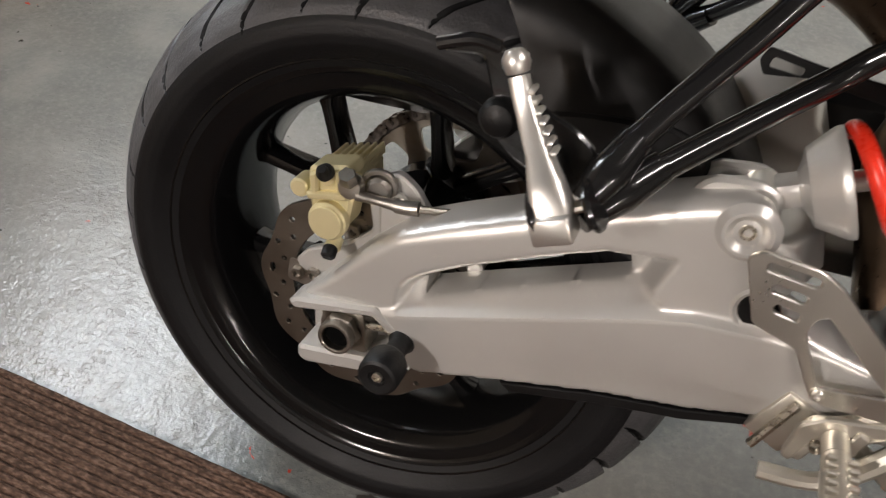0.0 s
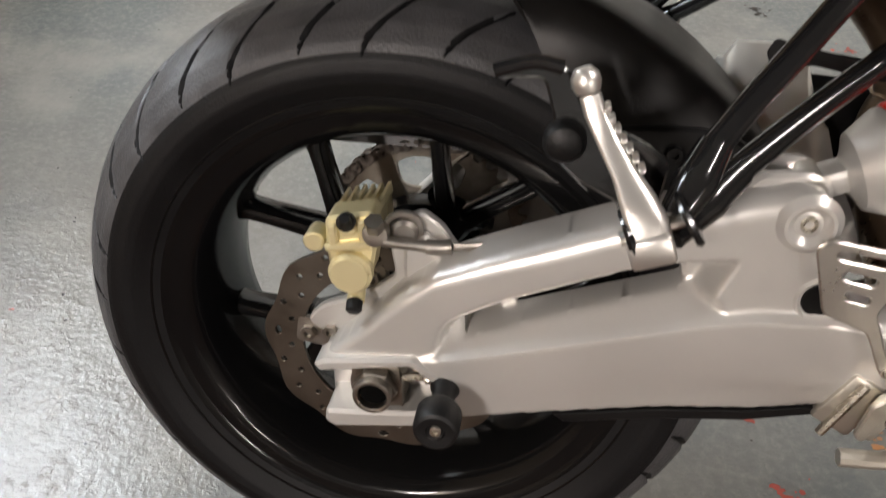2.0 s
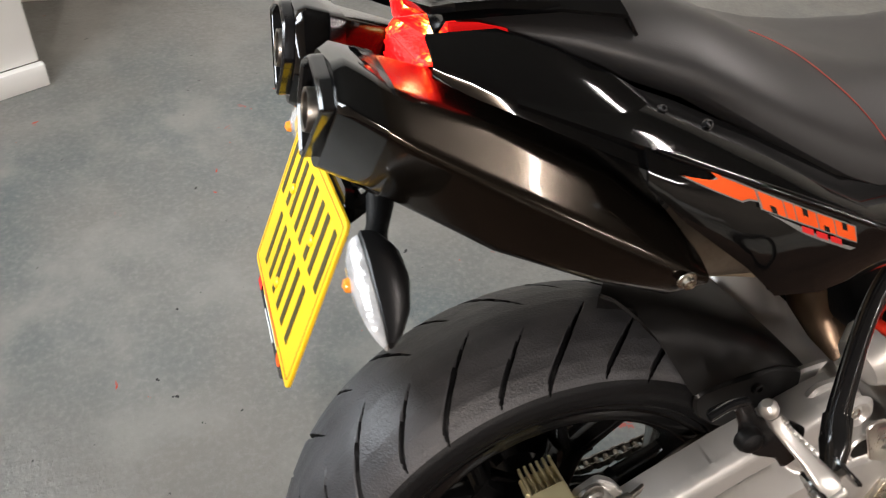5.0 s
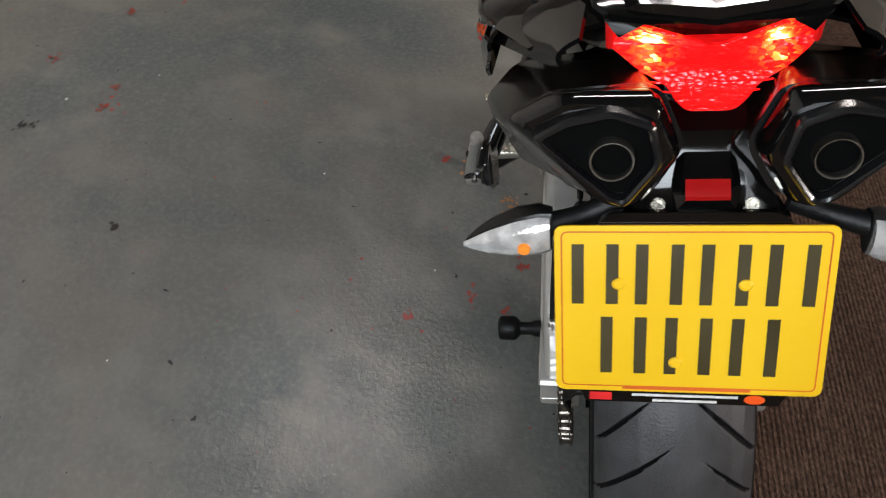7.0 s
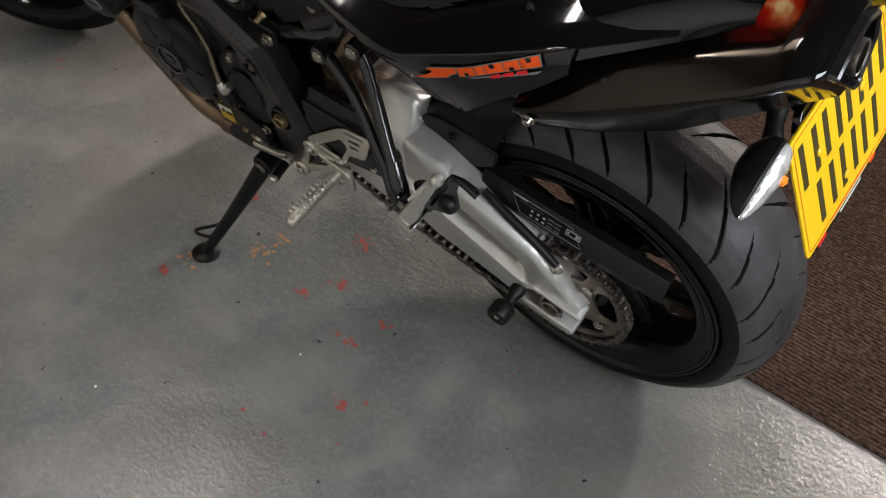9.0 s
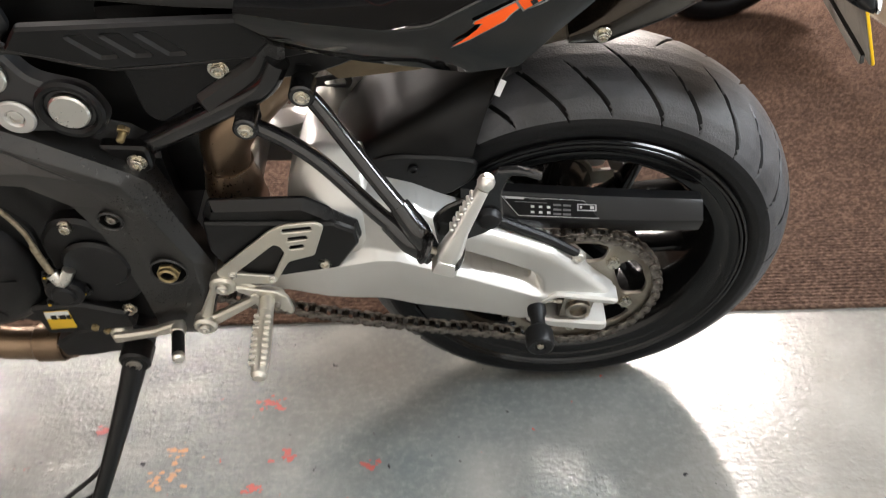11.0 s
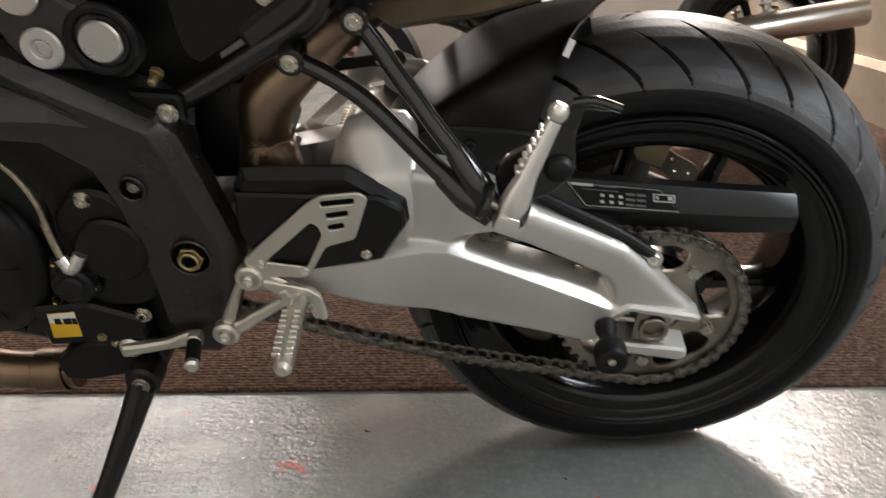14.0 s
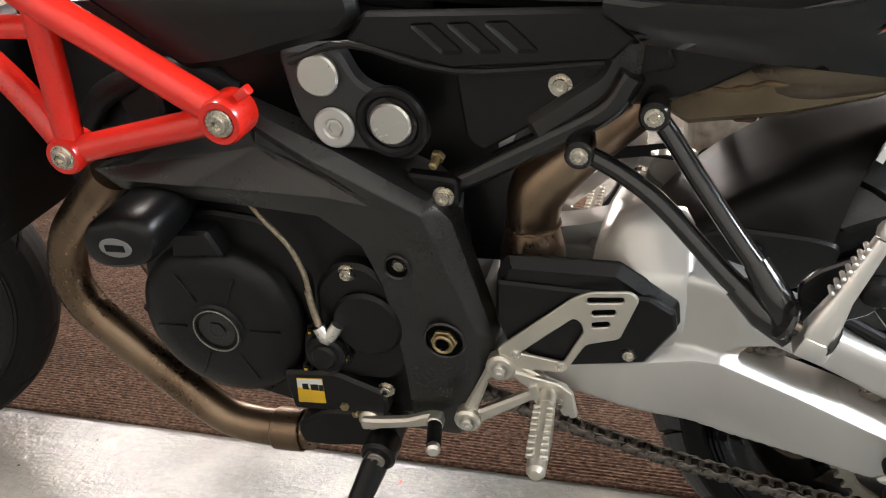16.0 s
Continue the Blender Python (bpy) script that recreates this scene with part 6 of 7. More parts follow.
    secs = ((0.02, 0.060, 0.772, 0.738), (0.06, 0.100, 0.760, 0.714), (0.116, 0.110, 0.745, 0.689), (0.19, 0.110, 0.735, 0.672), (0.275, 0.105, 0.725, 0.662), (0.305, 0.080, 0.715, 0.674))
    box = part("exhaust_box", loft([[Vector((x, y * w, z0 + (z1 - z0) * f)) for y, f in ((-0.80, 0), (-0.97, 0.18), (-1, 0.62), (-0.85, 1), (0.85, 1), (1, 0.62), (0.97, 0.18), (0.80, 0))] for x, w, z1, z0 in secs]), M["collector"], bike, "dirty steel exhaust collector box under the seat", 40)
    rng = random.Random(8)
    for s in (-1, 1):
        seam = [(x, s * (w + 0.001), z0 + (z1 - z0) * 0.62 + rng.uniform(-0.002, 0.002)) for x, w, z1, z0 in [[np.interp(q, [c[0] for c in secs], [c[k] for c in secs]) for k in range(4)] for q in np.linspace(0.06, 0.275, 26)]]
        part("weld_seam", tube(seam, [rng.uniform(0.0016, 0.0036) for _ in seam], 7, 2), M["rustseam"], box, "rusty weld seam")
    pipe = [(0.30, 0.02, 0.68), (0.340, 0.050, 0.660), (0.385, 0.075, 0.628), (0.420, 0.085, 0.590), (0.428, 0.087, 0.550), (0.430, 0.085, 0.512), (0.438, 0.06, 0.47), (0.45, 0.0, 0.40)]
    part("riser_pipe", tube(pipe, [0.030, 0.031, 0.031, 0.031, 0.0275, 0.036, 0.036, 0.030], 26, 6), M["heat"], bike, "heat-tinted brown steel exhaust riser pipe")
    part("riser_weld", tube([(0.428 + 0.029 * math.cos(a), 0.087 + 0.029 * math.sin(a), 0.548 + 0.0008 * math.sin(9 * a)) for a in np.linspace(0, 2 * math.pi, 40)], 0.0017, 6, 1), M["heat"], bike, "weld bead round the riser pipe")
    part("header_pipe", tube([(0.93, 0.10, 0.60), (1.015, 0.10, 0.520), (1.045, 0.10, 0.455), (1.035, 0.10, 0.400), (0.985, 0.102, 0.345), (0.915, 0.105, 0.275), (0.86, 0.11, 0.236), (0.80, 0.11, 0.225), (0.735, 0.11, 0.226)], 0.0250, 26, 6), M["heat"], bike, "heat-tinted steel header pipe with rust stains")
    part("pipe_clamp", turned([(0.0275, 0), (0.029, 0.002), (0.029, 0.040), (0.0275, 0.042)], (0.79, 0.11, 0.2245), (-1, 0, 0.02), 28), M["heat"], bike)
    part("front_header", tube([(0.95, -0.05, 0.58), (1.04, -0.06, 0.50), (1.05, -0.06, 0.40), (0.98, -0.05, 0.30), (0.85, -0.03, 0.22), (0.6, 0.0, 0.21)], 0.024, 20, 6), M["heat"], bike)


exhaust()
part("cable_bracket", slab([(0.276, 0.594), (0.281, 0.606), (0.322, 0.600), (0.385, 0.596), (0.385, 0.580), (0.316, 0.588), (0.282, 0.583)], -0.002, 0.002, 0.0008, [[(0.284, 0.590), (0.286, 0.599), (0.312, 0.595), (0.311, 0.588)]], 0.003, 0.003), M["satin"], bike, "black slotted cable bracket")


# ---- number plate, indicators ----
def rear_end():
    # plate lies in a plane leaning forward at its top
    o = Vector((-0.2574, TY + 0.0104, 0.7384))
    up = Vector((0.3848, 0, 0.9230)).normalized()
    side = Vector((0, -1, 0))
    nrm = side.cross(up).normalized()
    if nrm.x > 0:
        nrm = -nrm
    base = Matrix(((side.x, up.x, nrm.x, o.x), (side.y, up.y, nrm.y, o.y), (side.z, up.z, nrm.z, o.z), (0, 0, 0, 1))) @ Matrix.Diagonal((1.0126, 0.9126, 1, 1))

    def sheet(pts, z0, z1, rnd=0.0, holes=(), hr=None, bev=0.0004):
        bm = slab(pts, 0, z1 - z0, bev, holes, rnd, hr)
        for v in bm.verts:
            v.co = Vector((v.co.x, v.co.z, z0 + v.co.y))
        bmesh.ops.recalc_face_normals(bm, faces=bm.faces)
        return moved(bm, base)

    w, h = 0.1143, 0.0889
    back = part("number_plate", sheet([(-w, -h), (w, -h), (w, h), (-w, h)], 0.0, 0.003, 0.009), M["yellow"], bike, "yellow number plate with dark characters masked as bars")
    part("plate_back", sheet([(-w + 0.001, -h + 0.001), (w - 0.001, -h + 0.001), (w - 0.001, h - 0.001), (-w + 0.001, h - 0.001)], -0.0010, 0.0, 0.009), M["plateback"], back, "dirty pale grey back of the plate")
    for x, y in ((-0.060, 0.030), (0.044, 0.030), (-0.010, -0.054)):
        part("plate_nut", moved(turned([(0, -0.008), (0.003, -0.008), (0.003, -0.004), (0.006, -0.004), (0.006, 0), (0, 0)], (0, 0, -0.001), (0, 0, 1), 14), base @ pose(x, y, 0)), M["engine"], back)
    b = 0.0055
    part("border", sheet([(-w + b, -h + b), (w - b, -h + b), (w - b, h - b), (-w + b, h - b)], 0.003, 0.0034, 0.006, [[(-w + b + 0.0013, -h + b + 0.0013), (w - b - 0.0013, -h + b + 0.0013), (w - b - 0.0013, h - b - 0.0013), (-w + b + 0.0013, h - b - 0.0013)]], 0.005, 0.0001), M["platered"], back)
    for row, xs in ((0.0395, (-0.080, -0.0265, 0.027, 0.0805)), (-0.0365, (-0.055, 0.000, 0.055))):
        for x in xs:
            for dx in (-0.0145, 0.0145):
                part("character_bar", sheet([(x + dx - 0.0052, row - 0.031), (x + dx + 0.0052, row - 0.031), (x + dx + 0.0052, row + 0.031), (x + dx - 0.0052, row + 0.031)], 0.003, 0.0036, 0.0, (), None, 0.0001), M["ink"], back)
    for x, y in ((-0.060, 0.030), (0.044, 0.030), (-0.010, -0.054)):
        part("plate_screw", moved(turned([(0, 0.003), (0.004, 0.0028), (0.0058, 0.0015), (0.006, 0), (0, 0)], (0, 0, 0.003), (0, 0, 1), 16), base @ pose(x, y, 0)), M["yellow"], back, "yellow plastic screw cap")
    part("dealer_bar", sheet([(-0.055, -0.0862), (0.055, -0.0862), (0.055, -0.0828), (-0.055, -0.0828)], 0.003, 0.0033, 0, (), None, 0.0001), M["platered"], back)
    part("plate_surround", sheet([(-0.088, -0.104), (0.080, -0.104), (0.088, -0.090), (0.098, -0.080), (-0.098, -0.080), (-0.092, -0.092)], -0.005, -0.0005, 0.003), M["gloss"], back, "black plate surround strip")
    part("surround_back", sheet([(-0.087, -0.103), (0.079, -0.103), (0.087, -0.090), (0.097, -0.081), (-0.097, -0.081), (-0.091, -0.092)], -0.0058, -0.0050, 0.003, (), None, 0.0003), M["plateback"], back)
    part("surround_badge", sheet([(-0.084, -0.1015), (-0.064, -0.1015), (-0.064, -0.0925), (-0.084, -0.0925)], 0.0, 0.0006, 0.001, (), None, 0.0002), M["redprint"], back)
    part("surround_badge", sheet([(0.060 + 0.009 * math.cos(a), -0.0965 + 0.0052 * math.sin(a)) for a in np.linspace(0, 2 * math.pi, 20, endpoint=False)], 0.0, 0.0006, 0.0, (), None, 0.0002), M["orange"], back)
    for yy, hw in ((-0.0945, 0.046), (-0.1005, 0.028)):
        part("surround_print", sheet([(-hw, yy - 0.0014), (hw, yy - 0.0014), (hw, yy + 0.0014), (-hw, yy + 0.0014)], 0.0, 0.0005, 0, (), None, 0.0001), M["white"], back)
    # plate carrier
    car = part("plate_carrier", join(sheet([(-0.060, 0.020), (0.060, 0.020), (0.085, 0.060), (0.085, 0.080), (0.070, 0.100), (-0.070, 0.100), (-0.085, 0.080), (-0.085, 0.060)], -0.010, -0.0015, 0.010),
                                     loft([[Vector((x, TY + y * w_, z + dz)) for y, dz in ((-1, -0.006), (-0.85, 0.006), (0.85, 0.006), (1, -0.006), (0.8, -0.012), (-0.8, -0.012))]
                                           for x, w_, z in ((-0.225, 0.072, 0.800), (-0.205, 0.070, 0.812), (-0.190, 0.052, 0.833), (-0.165, 0.042, 0.858), (-0.10, 0.040, 0.870))])), M["gloss"], bike, "black plate carrier and tail tidy")
    for y in (0.031, -0.045):
        part("carrier_bolt", socket_bolt((-0.206, y, 0.816), (-0.6, 0, 0.75), 0.0065, 0.006), M["zinc"], car)
    part("plate_light", join(loft([[Vector((x, TY + y * w_, z + dz)) for y, dz in ((-1, 0), (-0.7, 0.010), (0.7, 0.010), (1, 0), (0.7, -0.008), (-0.7, -0.008))]
                                   for x, w_, z in ((-0.214, 0.024, 0.819), (-0.200, 0.028, 0.831), (-0.182, 0.026, 0.845))])), M["gloss"], car, "small black plate light housing")
    # added red patch: the tail light's reflection on the housing, as a solid piece
    part("rear_reflector", loft([[Vector((x, TY + y, z)) for y in (-0.018, -0.009, 0.0, 0.009, 0.018)] + [Vector((x, TY + y, z - 0.004)) for y in (0.018, 0.0, -0.018)] for x, z in ((-0.2145, 0.8335), (-0.209, 0.8385), (-0.203, 0.8430))]), M["reddim"], car, "red patch painted in for the tail light's reflection")
    part("plate_light_lens", block((0.010, 0.030, 0.004), (-0.218, TY, 0.813), 0.001), M["platelamp"], car)
    # indicators
    for s in (-1, 1):
        prof = []
        for t, w_, hh in ((0.0, 0.012, 0.021), (0.15, 0.016, 0.023), (0.4, 0.0165, 0.021), (0.7, 0.0125, 0.014), (0.9, 0.007, 0.007), (1.0, 0.002, 0.003)):
            c = Vector((-0.224, TY + s * 0.128, 0.803 if s > 0 else 0.800)).lerp(Vector((-0.222, TY + s * 0.205, 0.788 if s > 0 else 0.769)), t)
            r = []
            for k in range(20):
                a = 2 * math.pi * k / 20
                r.append(c + Vector((1.75 * w_ * math.cos(a) if math.cos(a) > 0 else 0.35 * w_ * math.cos(a), 0, hh * math.sin(a) + 0.15 * w_ * math.cos(a))))
            prof.append(r)
        body = part("indicator", loft(prof), M["satin"], bike, "black indicator with a clear lens")
        lens, refl = [], []
        for t, w_, hh in ((0.02, 0.010, 0.019), (0.15, 0.013, 0.021), (0.4, 0.0135, 0.019), (0.7, 0.0105, 0.0125), (0.9, 0.006, 0.006), (1.0, 0.002, 0.0025)):
            c = Vector((-0.2265, TY + s * 0.128, 0.803 if s > 0 else 0.800)).lerp(Vector((-0.2245, TY + s * 0.207, 0.788 if s > 0 else 0.769)), t)
            ra, rb = [], []
            for k in range(16):
                a = 2 * math.pi * k / 16
                dx = -math.cos(a) * w_ * (1.0 if math.cos(a) > 0 else 0.25)
                ra.append(c + Vector((dx, 0, hh * math.sin(a))))
                rb.append(c + Vector((0.35 * dx + 0.001, 0, 0.8 * hh * math.sin(a))))
            lens.append(ra)
            refl.append(rb)
        part("reflector", loft(refl), M["reflector"], body, "silver reflector")
        part("lens", loft(lens), M["clearlens"], body, "clear plastic lens")
        part("bulb", turned([(0, -0.006), (0.005, -0.004), (0.006, 0), (0.005, 0.004), (0, 0.006)], (-0.2385, TY + s * 0.152, 0.797 if s > 0 else 0.790), (-1, 0, 0), 14), M["amber"], body, "amber bulb")
        part("stalk", tube([(-0.216, TY + s * 0.132, 0.803), (-0.205, TY + s * 0.10, 0.806), (-0.195, TY + s * 0.07, 0.815)], [0.011, 0.009, 0.012], 12, 4), M["matt"], body)


rear_end()


# ---- engine, frame and left-hand details ----
def faceted_plate():
    """a cast plate of flat facets: upper beam, wedge, sunk web, shelf, flank and rear strip"""
    top = [(0.905, 0.630, 0.150), (0.800, 0.666, 0.152), (0.705, 0.708, 0.156), (0.600, 0.657, 0.160), (0.512, 0.606, 0.163)]
    rear = [(0.497, 0.589, 0.160), (0.473, 0.488, 0.158), (0.462, 0.440, 0.156), (0.470, 0.395, 0.155), (0.500, 0.305, 0.152), (0.520, 0.290, 0.150)]
    front = [(0.572, 0.292, 0.150), (0.572, 0.375, 0.152), (0.575, 0.444, 0.154), (0.583, 0.500, 0.154), (0.600, 0.550, 0.154), (0.645, 0.583, 0.152), (0.72, 0.590, 0.150), (0.802, 0.596, 0.148), (0.880, 0.606, 0.148)]
    crease = [(0.690, 0.694, 0.168), (0.630, 0.657, 0.173), (0.521, 0.601, 0.177), (0.694, 0.680, 0.154), (0.643, 0.646, 0.161), (0.567, 0.603, 0.172)]
    shelf = [(0.880, 0.622, 0.158), (0.783, 0.618, 0.162), (0.624, 0.610, 0.162)]
    strip = [(0.507, 0.552, 0.176), (0.480, 0.462, 0.172), (0.484, 0.400, 0.167), (0.510, 0.310, 0.158)]
    flank = [(0.545, 0.548, 0.161), (0.548, 0.450, 0.157), (0.552, 0.380, 0.154)]
    web = [(0.860, 0.634, 0.144), (0.700, 0.660, 0.146), (0.620, 0.622, 0.151)]
    bm = bmesh.new()
    v = [bm.verts.new((x, y, z)) for x, z, y in top + rear + front + crease + shelf + strip + flank + web]
    for f in ((2, 3, 21, 20), (3, 4, 22, 21), (20, 21, 24, 23), (21, 22, 25, 24), (0, 1, 36), (1, 2, 20, 23, 37, 36), (23, 24, 38, 37), (24, 25, 28, 38), (36, 37, 27, 26), (37, 38, 28, 27),
              (0, 36, 26), (0, 26, 19), (26, 27, 18, 19), (27, 28, 16, 17, 18), (25, 22, 29, 33), (28, 25, 33, 15, 16), (33, 29, 30, 34), (15, 33, 34, 13, 14), (34, 30, 31, 35), (13, 34, 35, 12),
              (35, 31, 32, 10, 11, 12), (4, 5, 29, 22), (5, 6, 7, 30, 29), (7, 8, 31, 30), (8, 9, 32, 31), (9, 10, 32)):
        bm.faces.new([v[i] for i in f])
    bmesh.ops.bevel(bm, geom=[e for e in bm.edges if len(e.link_faces) == 2], offset=0.0022, segments=2, affect="EDGES", profile=0.5)
    out = bmesh.ops.extrude_edge_only(bm, edges=[e for e in bm.edges if len(e.link_faces) == 1])
    for q in out["geom"]:
        if isinstance(q, bmesh.types.BMVert):
            q.co.y = 0.128
    bmesh.ops.triangulate(bm, faces=bm.faces)
    bmesh.ops.recalc_face_normals(bm, faces=bm.faces)
    if sum(f.normal.y * f.calc_area() for f in bm.faces) < 0:
        bmesh.ops.reverse_faces(bm, faces=bm.faces)
    return bm


def engine():
    core = part("engine", join(
        loft([[Vector((x, y * w, z)) for y, z in ((-1, z0 + 0.03), (-1, z1 - 0.03), (-0.8, z1), (0.8, z1), (1, z1 - 0.03), (1, z0 + 0.03), (0.8, z0), (-0.8, z0))]
              for x, w, z0, z1 in ((0.50, 0.10, 0.36, 0.60), (0.56, 0.128, 0.27, 0.64), (0.70, 0.132, 0.26, 0.66), (0.82, 0.120, 0.28, 0.62), (0.92, 0.09, 0.36, 0.58))]),
        loft([[Vector((x, y * w, z)) for y, z in ((-1, z0), (-1, z1), (1, z1), (1, z0))] for x, w, z0, z1 in ((0.46, 0.085, 0.60, 0.77), (0.62, 0.095, 0.58, 0.79), (0.86, 0.095, 0.58, 0.80), (1.0, 0.08, 0.62, 0.80))]),
        block((0.10, 0.16, 0.12), (0.475, 0.0, 0.55), 0.01)), M["engine"], bike, "black painted V-twin engine block")
    # alternator cover
    c = (0.799, 0.118, 0.4285)
    cov = part("alternator_cover", join(
        turned([(0, 0.046), (0.030, 0.046), (0.034, 0.043), (0.066, 0.044), (0.087, 0.041), (0.100, 0.035), (0.106, 0.027), (0.108, 0.010), (0.113, 0.008), (0.113, -0.02), (0, -0.02)], c, (0, 1, 0), 64),
        slab([(0.765, 0.530), (0.778, 0.562), (0.826, 0.560), (0.832, 0.525)], 0.125, 0.163, 0.004, (), 0.004),
        slab([(0.69, 0.36), (0.675, 0.50), (0.72, 0.565), (0.80, 0.575), (0.88, 0.55), (0.905, 0.46), (0.88, 0.38), (0.82, 0.335), (0.74, 0.335)], 0.10, 0.135, 0.004, (), 0.02)), M["engine"], core, "round black alternator cover with a centre plug")
    for a in (0, 62, 180, 242, 298, 118):
        p = Vector((c[0] + 0.062 * math.cos(radians(a)), 0.1622, c[2] + 0.062 * math.sin(radians(a))))
        part("cover_rib", moved(block((0.040, 0.002, 0.0028), (0, 0, 0), 0.0008), pose(*p, 0, -a, 0)), M["engine"], core)
    part("centre_plug", join(ring((c[0], 0.163, c[2]), (0, 1, 0), 0.0275, 0.0305, 0.0045, 0.0008), disc((c[0], 0.160, c[2]), (0, 1, 0), 0.0245, 0.0045), hex_nut((c[0], 0.1646, c[2]), (0, 1, 0), 0.012, 0.002, 0.009)), M["plate"], core)
    part("plug_edge", ring((c[0], 0.1668, c[2]), (0, 1, 0), 0.0282, 0.0300, 0.0012, 0.0003), M["steel"], core, "rubbed bare edge of the centre plug")
    for i in range(11):
        a = 100 + 26 * i
        part("case_bolt", hex_nut((c[0] + 0.115 * math.cos(radians(a)), 0.128, c[2] + 0.115 * math.sin(radians(a))), (0, 1, 0), 0.006, 0.006), M["engine"], core)
    # sprocket cover
    part("sprocket_cover", join(
        slab([(0.668, 0.49), (0.640, 0.522), (0.603, 0.522), (0.562, 0.480), (0.565, 0.392), (0.592, 0.362), (0.656, 0.362), (0.672, 0.418)], 0.12, 0.150, 0.005, (), 0.015),
        disc((0.610, 0.148, 0.446), (0, 1, 0), 0.042, 0.010, 0.004, 40)), M["engine"], core, "black front sprocket cover")
    sl = part("clutch_slave", join(disc((0.664, 0.140, 0.405), (0, 1, 0), 0.025, 0.028, 0.003), disc((0.664, 0.150, 0.405), (0, 1, 0), 0.016, 0.022, 0.003),
                                   slab([(0.690, 0.43), (0.640, 0.44), (0.636, 0.385), (0.700, 0.375)], 0.135, 0.156, 0.003, (), 0.01)), M["engine"], core, "black clutch slave cylinder")
    for x, z in ((0.678, 0.435), (0.640, 0.400), (0.694, 0.380)):
        part("marked_bolt", socket_bolt((x, 0.157, z), (0, 1, 0), 0.0045, 0.005), M["engine"], sl)
        part("paint_mark", block((0.0042, 0.0012, 0.0034), (x + 0.001, 0.1625, z - 0.001), 0.0004), M["labelyellow"], sl, "dab of yellow paint")
    part("clutch_hose", join(tube([(0.735, 0.135, 0.590), (0.712, 0.148, 0.572), (0.688, 0.152, 0.545), (0.674, 0.155, 0.510), (0.670, 0.160, 0.475), (0.662, 0.165, 0.440)], 0.0032, 10, 6),
                             tube([(0.672, 0.158, 0.490), (0.669, 0.161, 0.468), (0.664, 0.165, 0.448)], 0.0044, 12, 4)), M["hose"], sl, "braided clutch hose")
    part("hose_union", tube([(0.664, 0.165, 0.446), (0.655, 0.168, 0.432), (0.642, 0.162, 0.448)], 0.008, 12, 4), M["bare"], sl)
    # cam drive plate with bright plugs
    cp = part("cam_cover", moved(slab([(0.650, 0.772), (0.588, 0.772), (0.572, 0.735), (0.520, 0.716), (0.508, 0.678), (0.530, 0.655), (0.575, 0.668), (0.618, 0.668), (0.640, 0.700)], 0.128, 0.152, 0.004, (), 0.014), pose(0.004, 0, -0.0085)), M["camgrey"], core, "dark grey cam drive cover")
    part("cover_rim", ring((0.547, 0.146, 0.6895), (0, 1, 0), 0.026, 0.036, 0.012, 0.003), M["engine"], cp)
    for x, z in ((0.613, 0.7385), (0.547, 0.6895)):
        part("bright_plug", disc((x, 0.152, z), (0, 1, 0), 0.0212, 0.008, 0.002, 40), M["bare"], cp, "bright machined aluminium plug")
    part("dull_plug", join(ring((0.606, 0.152, 0.6845), (0, 1, 0), 0.009, 0.021, 0.006, 0.002), hex_nut((0.606, 0.153, 0.6845), (0, 1, 0), 0.0095, 0.004, 0.006)), M["alloy"], cp)
    part("sensor", join(disc((0.508, 0.138, 0.650), (0.2, 1, -0.4), 0.0045, 0.018), hex_nut((0.508, 0.138, 0.650), (0.2, 1, -0.4), 0.0075, 0.006)), M["brass"], cp, "small brass sensor")
    # side plate of the frame
    for s in (-1, 1):
        pl = part("frame_side_plate", mirrored(faceted_plate(), s), M["plate"], bike, "satin black cast frame side plate", 20)
        for x, y, z, r in ((0.561, 0.150, 0.529, 0.0125), (0.516, 0.158, 0.4433, 0.021)):
            part("bolt_well_rim", mirrored(ring((x, y, z), (0, 1, 0), r, r + 0.003, 0.013, 0.002), s), M["plate"], pl)
            # no real hole: a black disc inside the rim paints the well's shade
            part("bolt_well", mirrored(disc((x, y, z), (0, 1, 0), r + 0.0005, 0.0095), s), M["boreshade"], pl)
        part("well_bolt", mirrored(socket_bolt((0.559, 0.1595, 0.531), (0, 1, 0), 0.0055, 0.003), s), M["steel"], pl)
        part("pivot_nut", join(mirrored(hex_nut((0.516, 0.166, 0.4433), (0, 1, 0), 0.0150, 0.006), s), mirrored(ring((0.516, 0.171, 0.4433), (0, 1, 0), 0.0078, 0.0120, 0.007, 0.0015), s)), M["brass"], pl, "hollow swingarm pivot nut")
        # black disc laid on the nut, painted as the dark of its bore
        part("nut_bore", mirrored(disc((0.516, 0.1715, 0.4433), (0, 1, 0), 0.0079, 0.0015, 0.0003), s), M["boreshade"], pl)
        part("plate_bolt", mirrored(socket_bolt((0.505, 0.150, 0.609), (0, 1, 0), 0.0075, 0.006), s), M["zinc"], pl)
        part("plate_tab", mirrored(slab([(0.545, 0.632), (0.49, 0.626), (0.492, 0.592), (0.51, 0.588)], 0.128, 0.146, 0.003, (), 0.008), s), M["satin"], pl)
        part("case_screw", mirrored(socket_bolt((0.625, 0.150, 0.511), (0, 1, 0), 0.007, 0.006), s), M["zinc"], pl)
        part("case_screw", mirrored(socket_bolt((0.601, 0.152, 0.350), (0, 1, 0), 0.007, 0.006), s), M["zinc"], pl)


engine()


